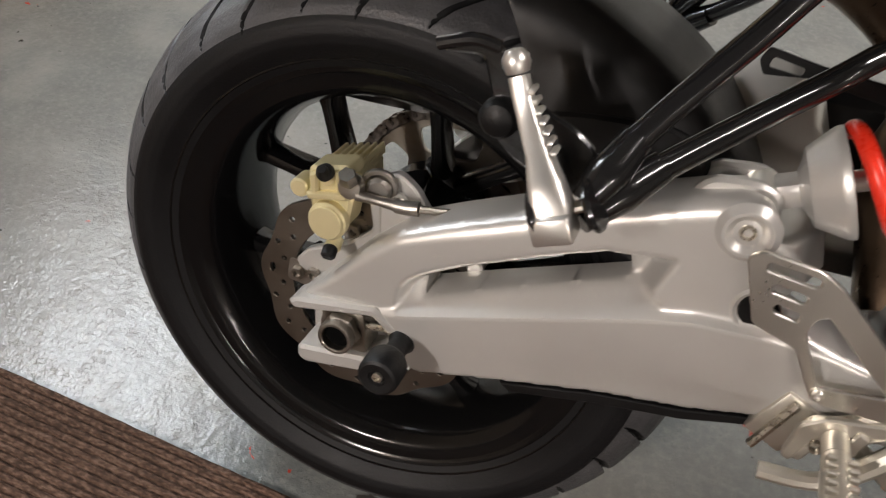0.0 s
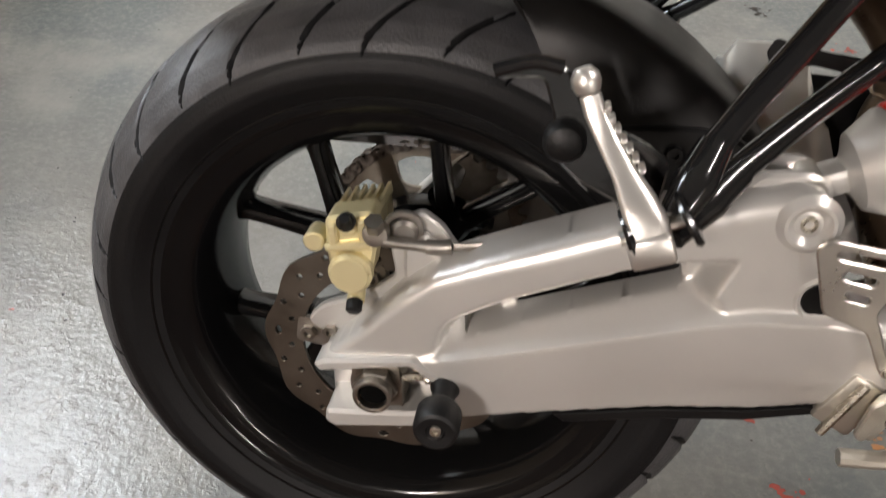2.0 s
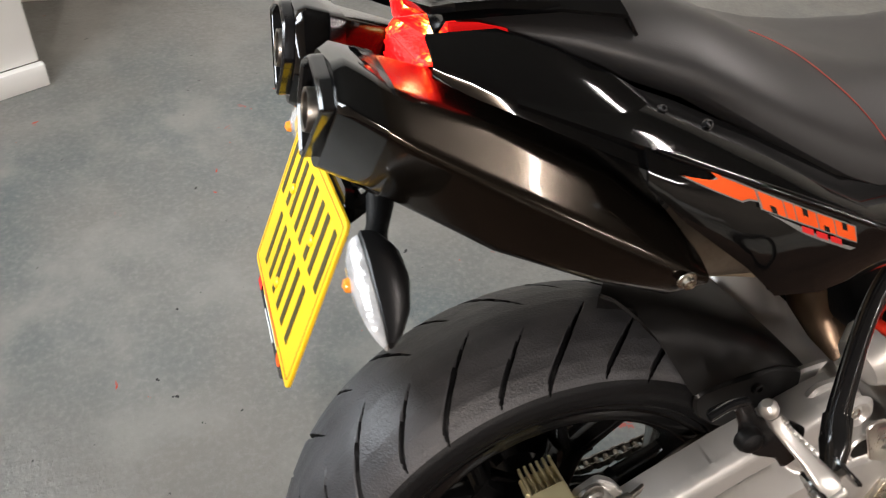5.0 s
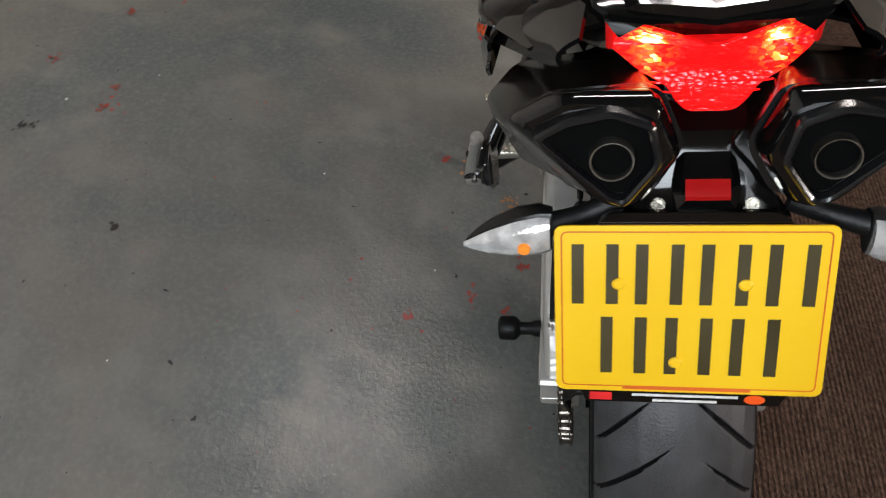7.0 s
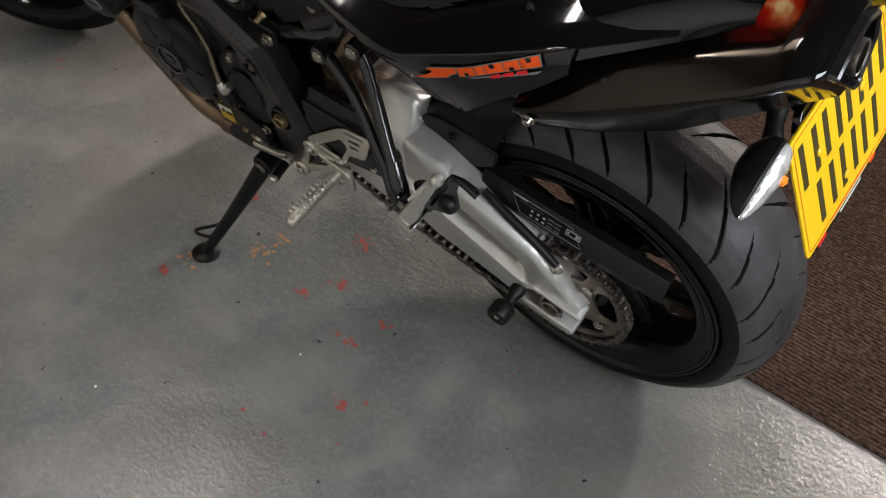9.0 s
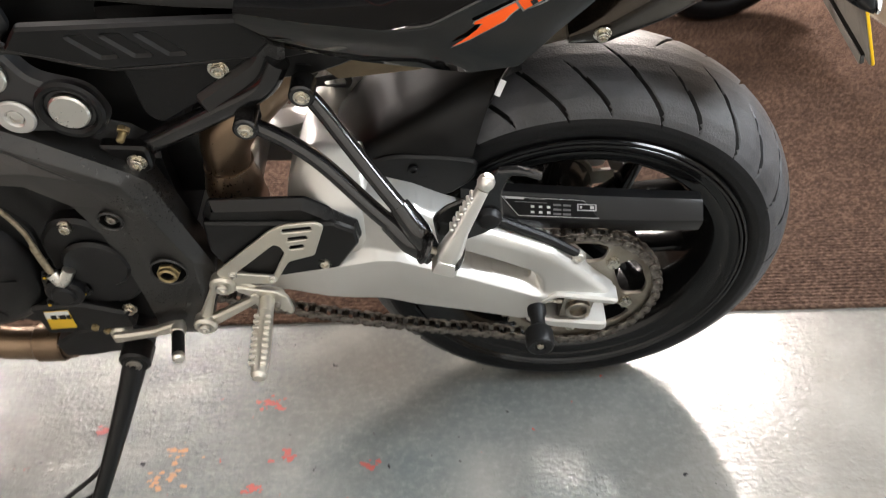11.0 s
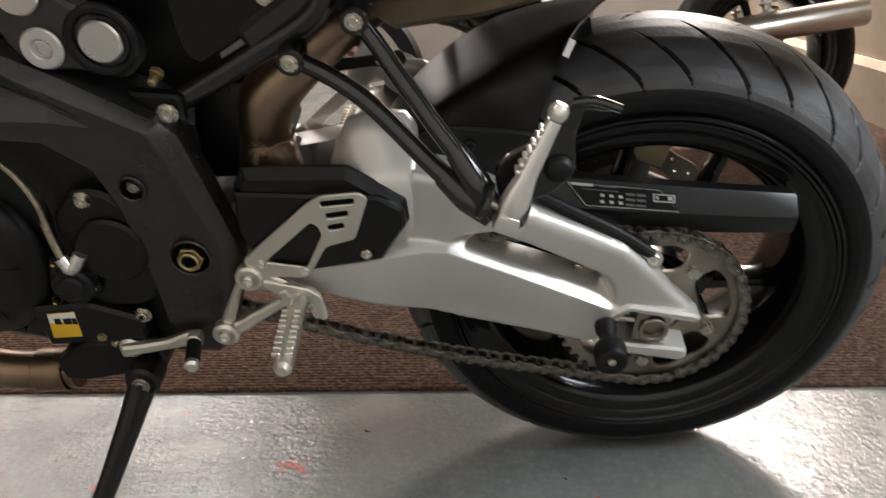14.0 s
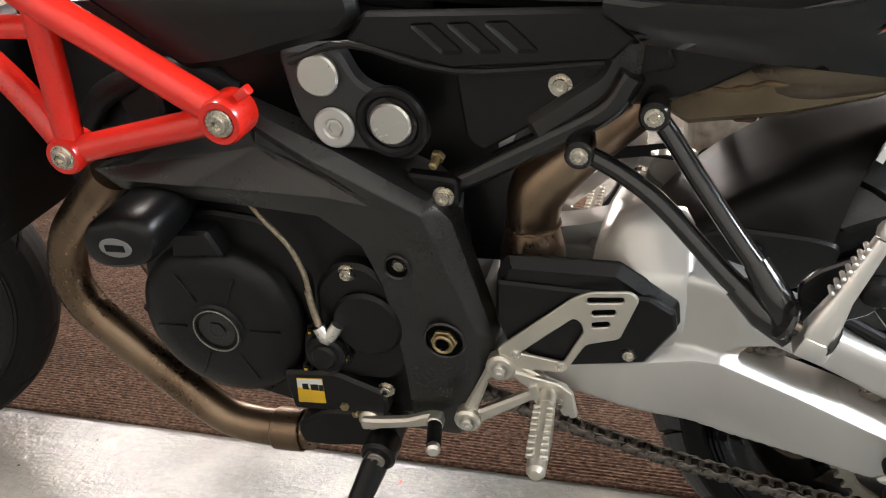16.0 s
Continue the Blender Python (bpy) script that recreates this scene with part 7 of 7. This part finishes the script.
def trellis():
    for s in (-1, 1):
        f = lambda pts: [(x, y * s, z) for x, y, z in pts]
        a, b = (0.698, 0.190, 0.710), (0.889, 0.190, 0.671)
        top, up = (0.895, 0.195, 0.850), (0.868, 0.195, 0.823)
        fr = part("trellis_frame", tube(f([a, (0.795, 0.193, 0.778), top, (1.06, 0.15, 0.963), (1.16, 0.08, 1.008)]), 0.0170, 18, 5), M["red"], bike, "red painted tubular trellis frame")
        part("frame_tube", tube(f([a, b]), 0.0145, 18, 1), M["red"], fr)
        part("frame_tube", tube(f([up, b]), 0.0150, 18, 1), M["red"], fr)
        part("frame_tube", tube(f([b, (0.945, 0.18, 0.745), (1.06, 0.15, 0.84), (1.16, 0.08, 0.93)]), 0.0150, 18, 5), M["red"], fr)
        part("frame_tube", tube(f([(0.945, 0.18, 0.80), (0.86, 0.19, 0.80)]), 0.012, 14, 1), M["red"], fr)
        for p, r in ((a, 0.0235), (b, 0.0205)):
            lug = part("frame_lug", turned([(0, 0.016), (r * 0.62, 0.016), (r * 0.66, 0.018), (r * 0.9, 0.018), (r, 0.014), (r, -0.018), (0, -0.018)], (p[0], p[1] * s, p[2]), (0, s, 0), 36), M["red"], fr)
            part("frame_bolt", join(ring((p[0], (p[1] + 0.0165) * s, p[2]), (0, s, 0), 0.008, r * 0.60, 0.003), socket_bolt((p[0], (p[1] + 0.018) * s, p[2]), (0, s, 0), 0.0095, 0.006)), M["zinc"], lug)
        part("weld_tab", mirrored(block((0.016, 0.012, 0.010), (0.672, 0.196, 0.736), 0.002, (0, 30, 0)), s), M["red"], fr)


trellis()


def covers():
    for s in (-1, 1):
        part("tank_side_cover", mirrored(slab([(0.98, 0.90), (0.90, 0.872), (0.833, 0.818), (0.795, 0.789), (0.745, 0.748), (0.695, 0.752), (0.640, 0.766), (0.577, 0.779), (0.558, 0.797), (0.60, 0.98), (0.95, 1.02)], 0.150, 0.172, 0.008, (), 0.010, bend=lambda x, z: -0.18 * max(0, z - 0.82)), s), M["satin"], bike, "satin black tank side cover")
        sl = []
        for i in range(3):
            x = 0.507 - 0.033 * i
            sl.append([(x, 0.787), (x - 0.016, 0.787), (x - 0.039, 0.764), (x - 0.024, 0.764)])
        sc = part("side_cover", mirrored(slab([(0.5535, 0.799), (0.308, 0.796), (0.300, 0.790), (0.338, 0.753), (0.478, 0.748), (0.573, 0.776)], 0.158, 0.172, 0.003, sl, 0.004, 0.001), s), M["satin"], bike, "satin black side cover with three slanted slots", 25)
        part("slot_backing", mirrored(slab([(0.52, 0.792), (0.40, 0.790), (0.36, 0.760), (0.50, 0.758)], 0.160, 0.169, 0.001), s), M["satin"], sc)
        part("cover_edge", tube([(0.640, 0.156 * s, 0.752), (0.575, 0.158 * s, 0.768), (0.478, 0.158 * s, 0.742), (0.345, 0.156 * s, 0.747)], 0.004, 8, 4), M["satin"], sc)
        tri = part("inner_side_panel", mirrored(slab([(0.486, 0.768), (0.300, 0.768), (0.285, 0.735), (0.330, 0.728), (0.400, 0.690), (0.462, 0.655), (0.478, 0.668)], 0.132, 0.142, 0.003, (), 0.008), s), M["matt"], bike, "matt black inner side panel")
        part("panel_bolt", join(mirrored(socket_bolt((0.386, 0.143, 0.722), (0, 1, 0), 0.0075, 0.005), s)), M["zinc"], tri)
        if s > 0:
            part("tail_under_panel", slab([(0.345, 0.700), (0.302, 0.700), (0.262, 0.713), (0.215, 0.736), (0.205, 0.760), (0.345, 0.765)], 0.122, 0.134, 0.003, (), 0.006), M["satin"], bike, "black panel under the tail")
            part("subframe_beam", slab([(0.420, 0.690), (0.405, 0.660), (0.340, 0.694), (0.318, 0.722), (0.312, 0.766), (0.338, 0.768), (0.350, 0.736)], 0.124, 0.150, 0.006, (), 0.008), M["plate"], bike, "black cast subframe beam", 25)
            part("subframe_tube", tube([(0.500, 0.125 * s, 0.612), (0.405, 0.140 * s, 0.666), (0.345, 0.148 * s, 0.702), (0.322, 0.150 * s, 0.735)], 0.0125, 14, 5), M["tubeblack"], bike, "black subframe tube")
        else:
            part("lower_tail_panel", slab([(0.500, 0.765), (0.300, 0.765), (0.262, 0.735), (0.277, 0.717), (0.300, 0.722), (0.322, 0.716), (0.345, 0.698), (0.385, 0.684), (0.500, 0.69)], -0.158, -0.146, 0.004, (), 0.010), M["satin"], bike, "satin black lower tail panel")
            part("panel_screw", socket_bolt((0.351, -0.158, 0.752), (0, -1, 0), 0.006, 0.005), M["zinc"], bike)
        part("subframe_lug", join(tube([(0.30, 0.09 * s, 0.722), (0.303, 0.130 * s, 0.706)], 0.014, 14, 1), tube([(0.38, 0.085 * s, 0.69), (0.368, (0.148 if s > 0 else 0.10) * s, 0.668)], 0.014, 14, 1), tube([(0.24, 0.10 * s, 0.75), (0.30, 0.11 * s, 0.724), (0.40, 0.11 * s, 0.68)], 0.014, 12, 4)), M["matt"], bike)


covers()


def left_controls():
    f = part("gear_lever", join(slab([(0.634, 0.316), (0.634, 0.298), (0.612, 0.303), (0.566, 0.312), (0.530, 0.321), (0.528, 0.336), (0.545, 0.336), (0.574, 0.324), (0.610, 0.318)], 0.160, 0.172, 0.003, (), 0.006),
                                disc((0.6255, 0.144, 0.306), (0, 1, 0), 0.0145, 0.020, 0.003), disc((0.537, 0.166, 0.328), (0, 1, 0), 0.010, 0.014, 0.002)), M["anod"], bike, "silver gear lever with a black rubber toe peg")
    part("toe_peg", tube([(0.537, 0.176, 0.328), (0.528, 0.214, 0.331)], 0.0085, 14, 1), M["matt"], f, "black rubber toe peg")
    part("toe_cap", disc((0.528, 0.213, 0.331), (-0.2, 1, 0.05), 0.0082, 0.012, 0.003), M["bare"], f)
    part("lever_bolt", socket_bolt((0.6255, 0.165, 0.306), (0, 1, 0), 0.006, 0.005), M["zinc"], f)
    part("linkage_bolts", join(hex_nut((0.655, 0.156, 0.325), (0, 1, 0), 0.0058, 0.008), hex_nut((0.640, 0.150, 0.312), (0.5, 1, 0), 0.0050, 0.012)), M["brass"], f)
    br = part("stand_bracket", join(
        slab([(0.735, 0.275), (0.690, 0.305), (0.600, 0.312), (0.590, 0.275), (0.600, 0.252), (0.620, 0.246), (0.650, 0.252), (0.690, 0.244), (0.730, 0.245)], 0.105, 0.152, 0.004, (), 0.01),
        slab([(0.730, 0.370), (0.660, 0.375), (0.600, 0.350), (0.60, 0.318), (0.725, 0.310)], 0.138, 0.160, 0.004, (), 0.008)), M["engine"], bike, "black side stand bracket")
    # warning label
    part("warning_label", slab([(0.7155, 0.3245), (0.679, 0.3265), (0.6775, 0.365), (0.7115, 0.3625)], 0.1602, 0.1610, 0.0003), M["labelyellow"], br, "yellow and white warning label")
    part("label_top", slab([(0.7125, 0.348), (0.6785, 0.350), (0.6780, 0.3640), (0.7112, 0.3615)], 0.1610, 0.1614, 0.0001), M["white"], br)
    for i, (x, w) in enumerate(((0.7055, 0.008), (0.6945, 0.010), (0.684, 0.006))):
        part("label_mark", slab([(x, 0.3460), (x - w, 0.3465), (x - w, 0.3560), (x, 0.3550)], 0.1614, 0.1617, 0.0001), M["matt"], br)
    # side stand
    foot = Vector((0.699, 0.329, 0.0913))
    leg = part("side_stand", join(tube([(0.614, 0.172, 0.272), (0.622, 0.186, 0.250), (0.656, 0.252, 0.176), tuple(foot)], [0.019, 0.0175, 0.0135, 0.0105], 14, 6, 0.8),
                                  disc((0.614, 0.150, 0.269), (0, 1, 0), 0.022, 0.036, 0.004)), M["satin"], bike, "black steel side stand, folded out")
    part("stand_bolt", join(ring((0.614, 0.186, 0.269), (0, 1, 0), 0.004, 0.011, 0.004), socket_bolt((0.614, 0.187, 0.269), (0, 1, 0), 0.0065, 0.004)), M["steel"], leg)
    up = Vector((0, -math.sin(radians(LEAN)), math.cos(radians(LEAN))))
    part("stand_foot", join(turned([(0, -0.0075), (0.026, -0.0075), (0.028, -0.005), (0.028, -0.002), (0.022, 0.002), (0, 0.004)], foot - up * 0.0, up, 24)), M["satin"], leg)
    part("stand_tang", tube([(0.660, 0.258, 0.168), (0.694, 0.276, 0.128), (0.746, 0.304, 0.100), (0.738, 0.309, 0.096), (0.708, 0.306, 0.108), (0.690, 0.300, 0.117)], 0.0036, 8, 5), M["satin"], leg)
    part("stand_spring", tube([(0.616 + 0.004 * math.cos(i * 1.2), 0.150 + 0.004 * math.sin(i * 1.2), 0.28 - 0.0009 * i) for i in range(60)], 0.0014, 6, 1), M["steel"], leg)
    # crash protector on the frame
    sl = []
    for y, kx, kz in ((0.12, 0.80, 0.75), (0.15, 1.0, 1.0), (0.188, 1.08, 1.10), (0.206, 1.08, 1.10), (0.213, 1.0, 0.98), (0.216, 0.85, 0.80)):
        r = []
        for k in range(28):
            a = 2 * math.pi * k / 28
            ca, sa = math.cos(a), math.sin(a)
            ex = 0.042 * kx * math.copysign(abs(ca) ** 0.8, ca)
            ez = 0.028 * kz * math.copysign(abs(sa) ** 0.8, sa)
            r.append(Vector((0.834 + (y - 0.12) * 0.22 + ex, y, 0.590 - (y - 0.12) * 0.20 + ez - 0.10 * ex)))
        sl.append(r)
    cr = part("crash_protector", loft(sl), M["satin"], bike, "black plastic crash protector with an oval badge")
    part("badge", moved(turned([(0, 0.0015), (0.85, 0.0015), (0.95, 0.001), (1, 0)], (0, 0, 0), (0, 1, 0), 30), pose(0.8555, 0.2158, 0.5700) @ Matrix.Diagonal((0.0205, 1, 0.0120, 1))), M["decalgrey"], cr, "grey oval badge")
    part("badge_bar", block((0.024, 0.0006, 0.008), (0.8555, 0.2176, 0.5700), 0.0), M["matt"], cr)


left_controls()


def hidden_bits():
    """Dark mechanical parts seen between the frame tubes and behind the shock."""
    part("airbox", block((0.30, 0.17, 0.14), (0.66, 0, 0.80), 0.02), M["matt"], bike)
    part("throttle_body", join(disc((0.80, -0.02, 0.70), (0.3, 1, 0), 0.035, 0.15, 0.004), disc((0.72, 0.0, 0.66), (0, 1, 0), 0.03, 0.12, 0.004)), M["engine"], bike)
    part("coolant_hose", tube([(0.94, 0.10, 0.66), (0.88, 0.12, 0.71), (0.80, 0.11, 0.73), (0.74, 0.09, 0.70)], 0.014, 12, 6), M["matt"], bike)
    part("radiator", block((0.035, 0.34, 0.26), (1.055, 0, 0.66), 0.006, (0, -12, 0)), M["matt"], bike, "black radiator")
    part("front_cylinder", loft([[Vector((x, y, z)) for y, z in ((-0.085, z0), (-0.085, z1), (0.085, z1), (0.085, z0))] for x, z0, z1 in ((0.84, 0.44, 0.60), (0.93, 0.48, 0.66), (1.00, 0.54, 0.70))]), M["engine"], bike)
    part("battery_tray", block((0.22, 0.20, 0.06), (0.40, 0, 0.745), 0.008), M["matt"], bike)
    part("rear_brake_line_guard", tube([(0.27, -0.12, 0.395), (0.20, -0.122, 0.40), (0.15, -0.118, 0.395)], 0.006, 10, 4), M["satin"], bike)
    part("slot_lug", disc((0.100, -0.085, 0.388), (0, -1, 0), 0.0075, 0.02), M["alloy"], bike)
    part("licence_bracket", join(slab([(0.235, 0.690), (0.240, 0.702), (0.262, 0.706), (0.300, 0.690), (0.300, 0.680), (0.262, 0.688)], 0.06, 0.066, 0.001)), M["satin"], bike)
    # right-hand brake pedal and its linkage
    ped = part("brake_pedal", join(tube([(0.455, -0.170, 0.40), (0.420, -0.182, 0.365), (0.395, -0.19, 0.355), (0.36, -0.19, 0.35)], [0.009, 0.008, 0.007, 0.007], 10, 5),
                                   block((0.035, 0.012, 0.05), (0.372, -0.150, 0.372), 0.003, (0, 25, 0))), M["anod"], bike, "silver brake pedal linkage")
    part("pushrod", tube([(0.375, -0.158, 0.395), (0.355, -0.158, 0.345)], 0.004, 8, 1), M["zinc"], ped)


hidden_bits()


# ---- things round the motorcycle ----
def rear_wall_detail():
    """Rough stones of the rear wall, and its painted plinth."""
    rng = random.Random(11)
    plinth = part("wall_plinth", moved(loft([[Vector((x, y, zz)) for x, zz in ((0, 0), (0.035, 0), (0.035 + rng.uniform(-0.003, 0.003), 0.20), (0.012, 0.228), (0, 0.228))] for y in np.linspace(-5.0, 0.3, 40)]), pose(WALL_X - 0.02, 0, 0)), M["wall"], rear_wall)
    heights = [0.21, 0.17, 0.23, 0.19, 0.22]
    z = 0.0
    count = 0
    for h in heights:
        y = 0.32 + rng.uniform(-0.1, 0.1)
        while y < 2.1:
            w = rng.uniform(0.24, 0.46)
            b = block((0.05, w - 0.008, h - 0.008), (0, 0, 0), 0.012)
            bmesh.ops.subdivide_edges(b, edges=b.edges, cuts=2, use_grid_fill=True)
            for v in b.verts:
                n = noise.noise(Vector((v.co.x * 3, v.co.y * 9 + count, v.co.z * 9)))
                v.co += Vector((0.010 * n, 0.004 * n, 0.004 * noise.noise(v.co * 14 + Vector((count, 0, 0)))))
            ob = part("stone", b, M["wall"], rear_wall)
            ob.location = Vector((WALL_X - 0.005 + rng.uniform(-0.008, 0.006), y + w / 2, z + h / 2)) - rear_wall.location
            y += w
            count += 1
        z += h
    plinth.location = -rear_wall.location


rear_wall_detail()


def white_panel():
    t = thing("white_cabinet", "white laminate cabinet standing on the floor by the wall", "cabinet", pose(-1.125, 1.335, 0, 0, 0, 25))
    part("body", block((0.50, 0.32, 0.86), (0.25, 0.175, 0.49), 0.004), M["panelwhite"], t)
    part("base", block((0.505, 0.02, 0.06), (0.2525, 0.006, 0.03), 0.003), M["panelwhite"], t, "white base rail")
    part("foot", block((0.02, 0.016, 0.012), (0.004, -0.002, 0.066), 0.002), M["matt"], t)


white_panel()


def other_bike():
    """A second motorcycle on the mat, seen in glimpses past the first."""
    t = thing("parked_motorcycle", "second motorcycle with silver and white parts on the mat", "motorcycle", pose(-0.72, -1.75, 0.009, 4, 0, 4))
    global AX
    keep, AX = AX, 0.315
    rim = part("rear_wheel", turned(rim_in + rim_out, (0, 0, AX), (0, -1, 0), 64, closed=True), M["rim"], t, "black wheel rim")
    part("tyre", tyre_mesh(REAR, 240, [], 1.0), M["rubber"], rim, "black tyre", 60)
    for k in range(5):
        part("spoke", spoke_bar(polar(0.03, 72 * k), polar(0.19, 72 * k), 0.03, 0.02, 0.05, 0.03), M["rim"], rim)
    AX = keep
    part("swingarm", tube([(0, 0.12, 0.315), (0.25, 0.13, 0.37), (0.52, 0.11, 0.40)], 0.026, 12, 4), M["alloy"], t, "silver swingarm")
    part("engine", block((0.42, 0.28, 0.38), (0.78, 0, 0.44), 0.05), M["steel"], t, "grey engine block")
    part("engine_cover", disc((0.72, 0.13, 0.42), (0, 1, 0), 0.085, 0.03, 0.008), M["bare"], t, "bright engine cover")
    part("side_fairing", slab([(0.35, 0.62), (0.52, 0.74), (0.95, 0.78), (1.18, 0.66), (0.98, 0.52), (0.60, 0.58)], 0.16, 0.19, 0.01, (), 0.03), M["panelwhite"], t, "white side fairing")
    part("side_fairing", slab([(0.30, 0.70), (0.46, 0.78), (0.62, 0.80), (0.50, 0.72)], 0.15, 0.17, 0.006, (), 0.02), M["red"], t, "red fairing")
    part("tail", loft([[Vector((x, y * w, z + dz)) for y, dz in ((-1, 0), (-0.7, 0.07), (0.7, 0.07), (1, 0), (0.6, -0.05), (-0.6, -0.05))] for x, w, z in ((-0.28, 0.06, 0.86), (0.0, 0.11, 0.80), (0.4, 0.13, 0.76))]), M["gloss"], t)
    for s in (-1, 1):
        sh = part("shock_absorber", tube([(0.02, s * 0.14, 0.42), (0.10, s * 0.14, 0.72)], 0.014, 10, 1), M["bare"], t, "bright twin shock")
        coil = [(0.02 + 0.08 * i / 120 + 0.024 * math.cos(i * 0.5), s * 0.14 + 0.024 * math.sin(i * 0.5), 0.45 + 0.25 * i / 120) for i in range(121)]
        part("spring", tube(coil, 0.005, 8, 1), M["bare"], sh)
    part("silencer", tube([(0.45, 0.17, 0.36), (0.1, 0.19, 0.40), (-0.25, 0.20, 0.44)], [0.03, 0.045, 0.045], 20, 4), M["bare"], t, "bright silencer")
    part("carburettor", join(block((0.10, 0.08, 0.09), (0.50, 0.14, 0.58), 0.015), disc((0.50, 0.17, 0.60), (0, 1, 0.3), 0.03, 0.03)), M["bare"], t)
    part("front_wheel", turned([(0.300 - 0.06, -0.05), (0.285, -0.052), (0.30, 0), (0.285, 0.052), (0.24, 0.05)], (1.42, 0, 0.300), (0, -1, 0), 48, closed=True), M["rubber"], t)


other_bike()


def paint_flakes():
    """Flecks of red and orange paint and dark dirt on the floor, in loose clusters."""
    rng = random.Random(21)
    spots = [((0.306, 0.254), 0.012, "r"), ((0.338, 0.324), 0.016, "r"), ((0.615, 0.217), 0.020, "o"), ((0.627, 0.267), 0.020, "o"), ((0.086, 0.328), 0.007, "r"),
             ((0.477, 0.112), 0.014, "r"), ((0.494, 0.112), 0.016, "r"), ((0.436, 0.228), 0.010, "r"), ((0.459, 0.246), 0.008, "r"), ((0.478, 0.293), 0.010, "r"),
             ((0.74, 1.199), 0.012, "r"), ((0.66, 1.199), 0.020, "r"), ((0.789, 1.364), 0.014, "r"), ((0.548, 1.316), 0.020, "d"), ((0.327, 1.035), 0.010, "d"), ((0.71, 0.37), 0.022, "o")]
    for _ in range(70):
        c = rng.choice([(0.45, 0.25), (0.65, 1.2), (0.3, 0.5), (0.8, 0.3), (0.1, 0.8), (0.9, 1.0)])
        spots.append(((c[0] + rng.gauss(0, 0.22), c[1] + rng.gauss(0, 0.20)), abs(rng.gauss(0.004, 0.002)) + 0.0015, rng.choice("rrdddp")))
    for key, material, label in (("r", M["redfleck"], "flecks of red paint on the floor"), ("o", M["orangefleck"], "orange stains on the floor"), ("d", M["dirt"], "dark dirt specks on the floor"), ("p", M["panelwhite"], "pale specks on the floor")):
        bm = bmesh.new()
        lift = 0.0004
        for (x, y), r, k in spots:
            if k != key or y < -0.08:
                continue
            for _ in range(11 if r > 0.008 else 1):
                cx, cy, rr = x + rng.gauss(0, r * 0.7), y + rng.gauss(0, r * 0.5), (r if r < 0.008 else 0.011) * rng.uniform(0.10, 0.55)
                vs = []
                lift += 0.000012
                for q in range(9):
                    a = 2 * math.pi * q / 9
                    d = rr * rng.uniform(0.45, 1.2)
                    vs.append(bm.verts.new((cx + d * math.cos(a) * 1.4, cy + d * math.sin(a), lift + 0.0003 * "rodp".index(key))))
                bm.faces.new(vs)
        bmesh.ops.recalc_face_normals(bm, faces=bm.faces)
        for f in bm.faces:
            if f.normal.z < 0:
                f.normal_flip()
        tagged(part("floor_flecks", bm, material), label, "flecks", kind="stuff")


paint_flakes()
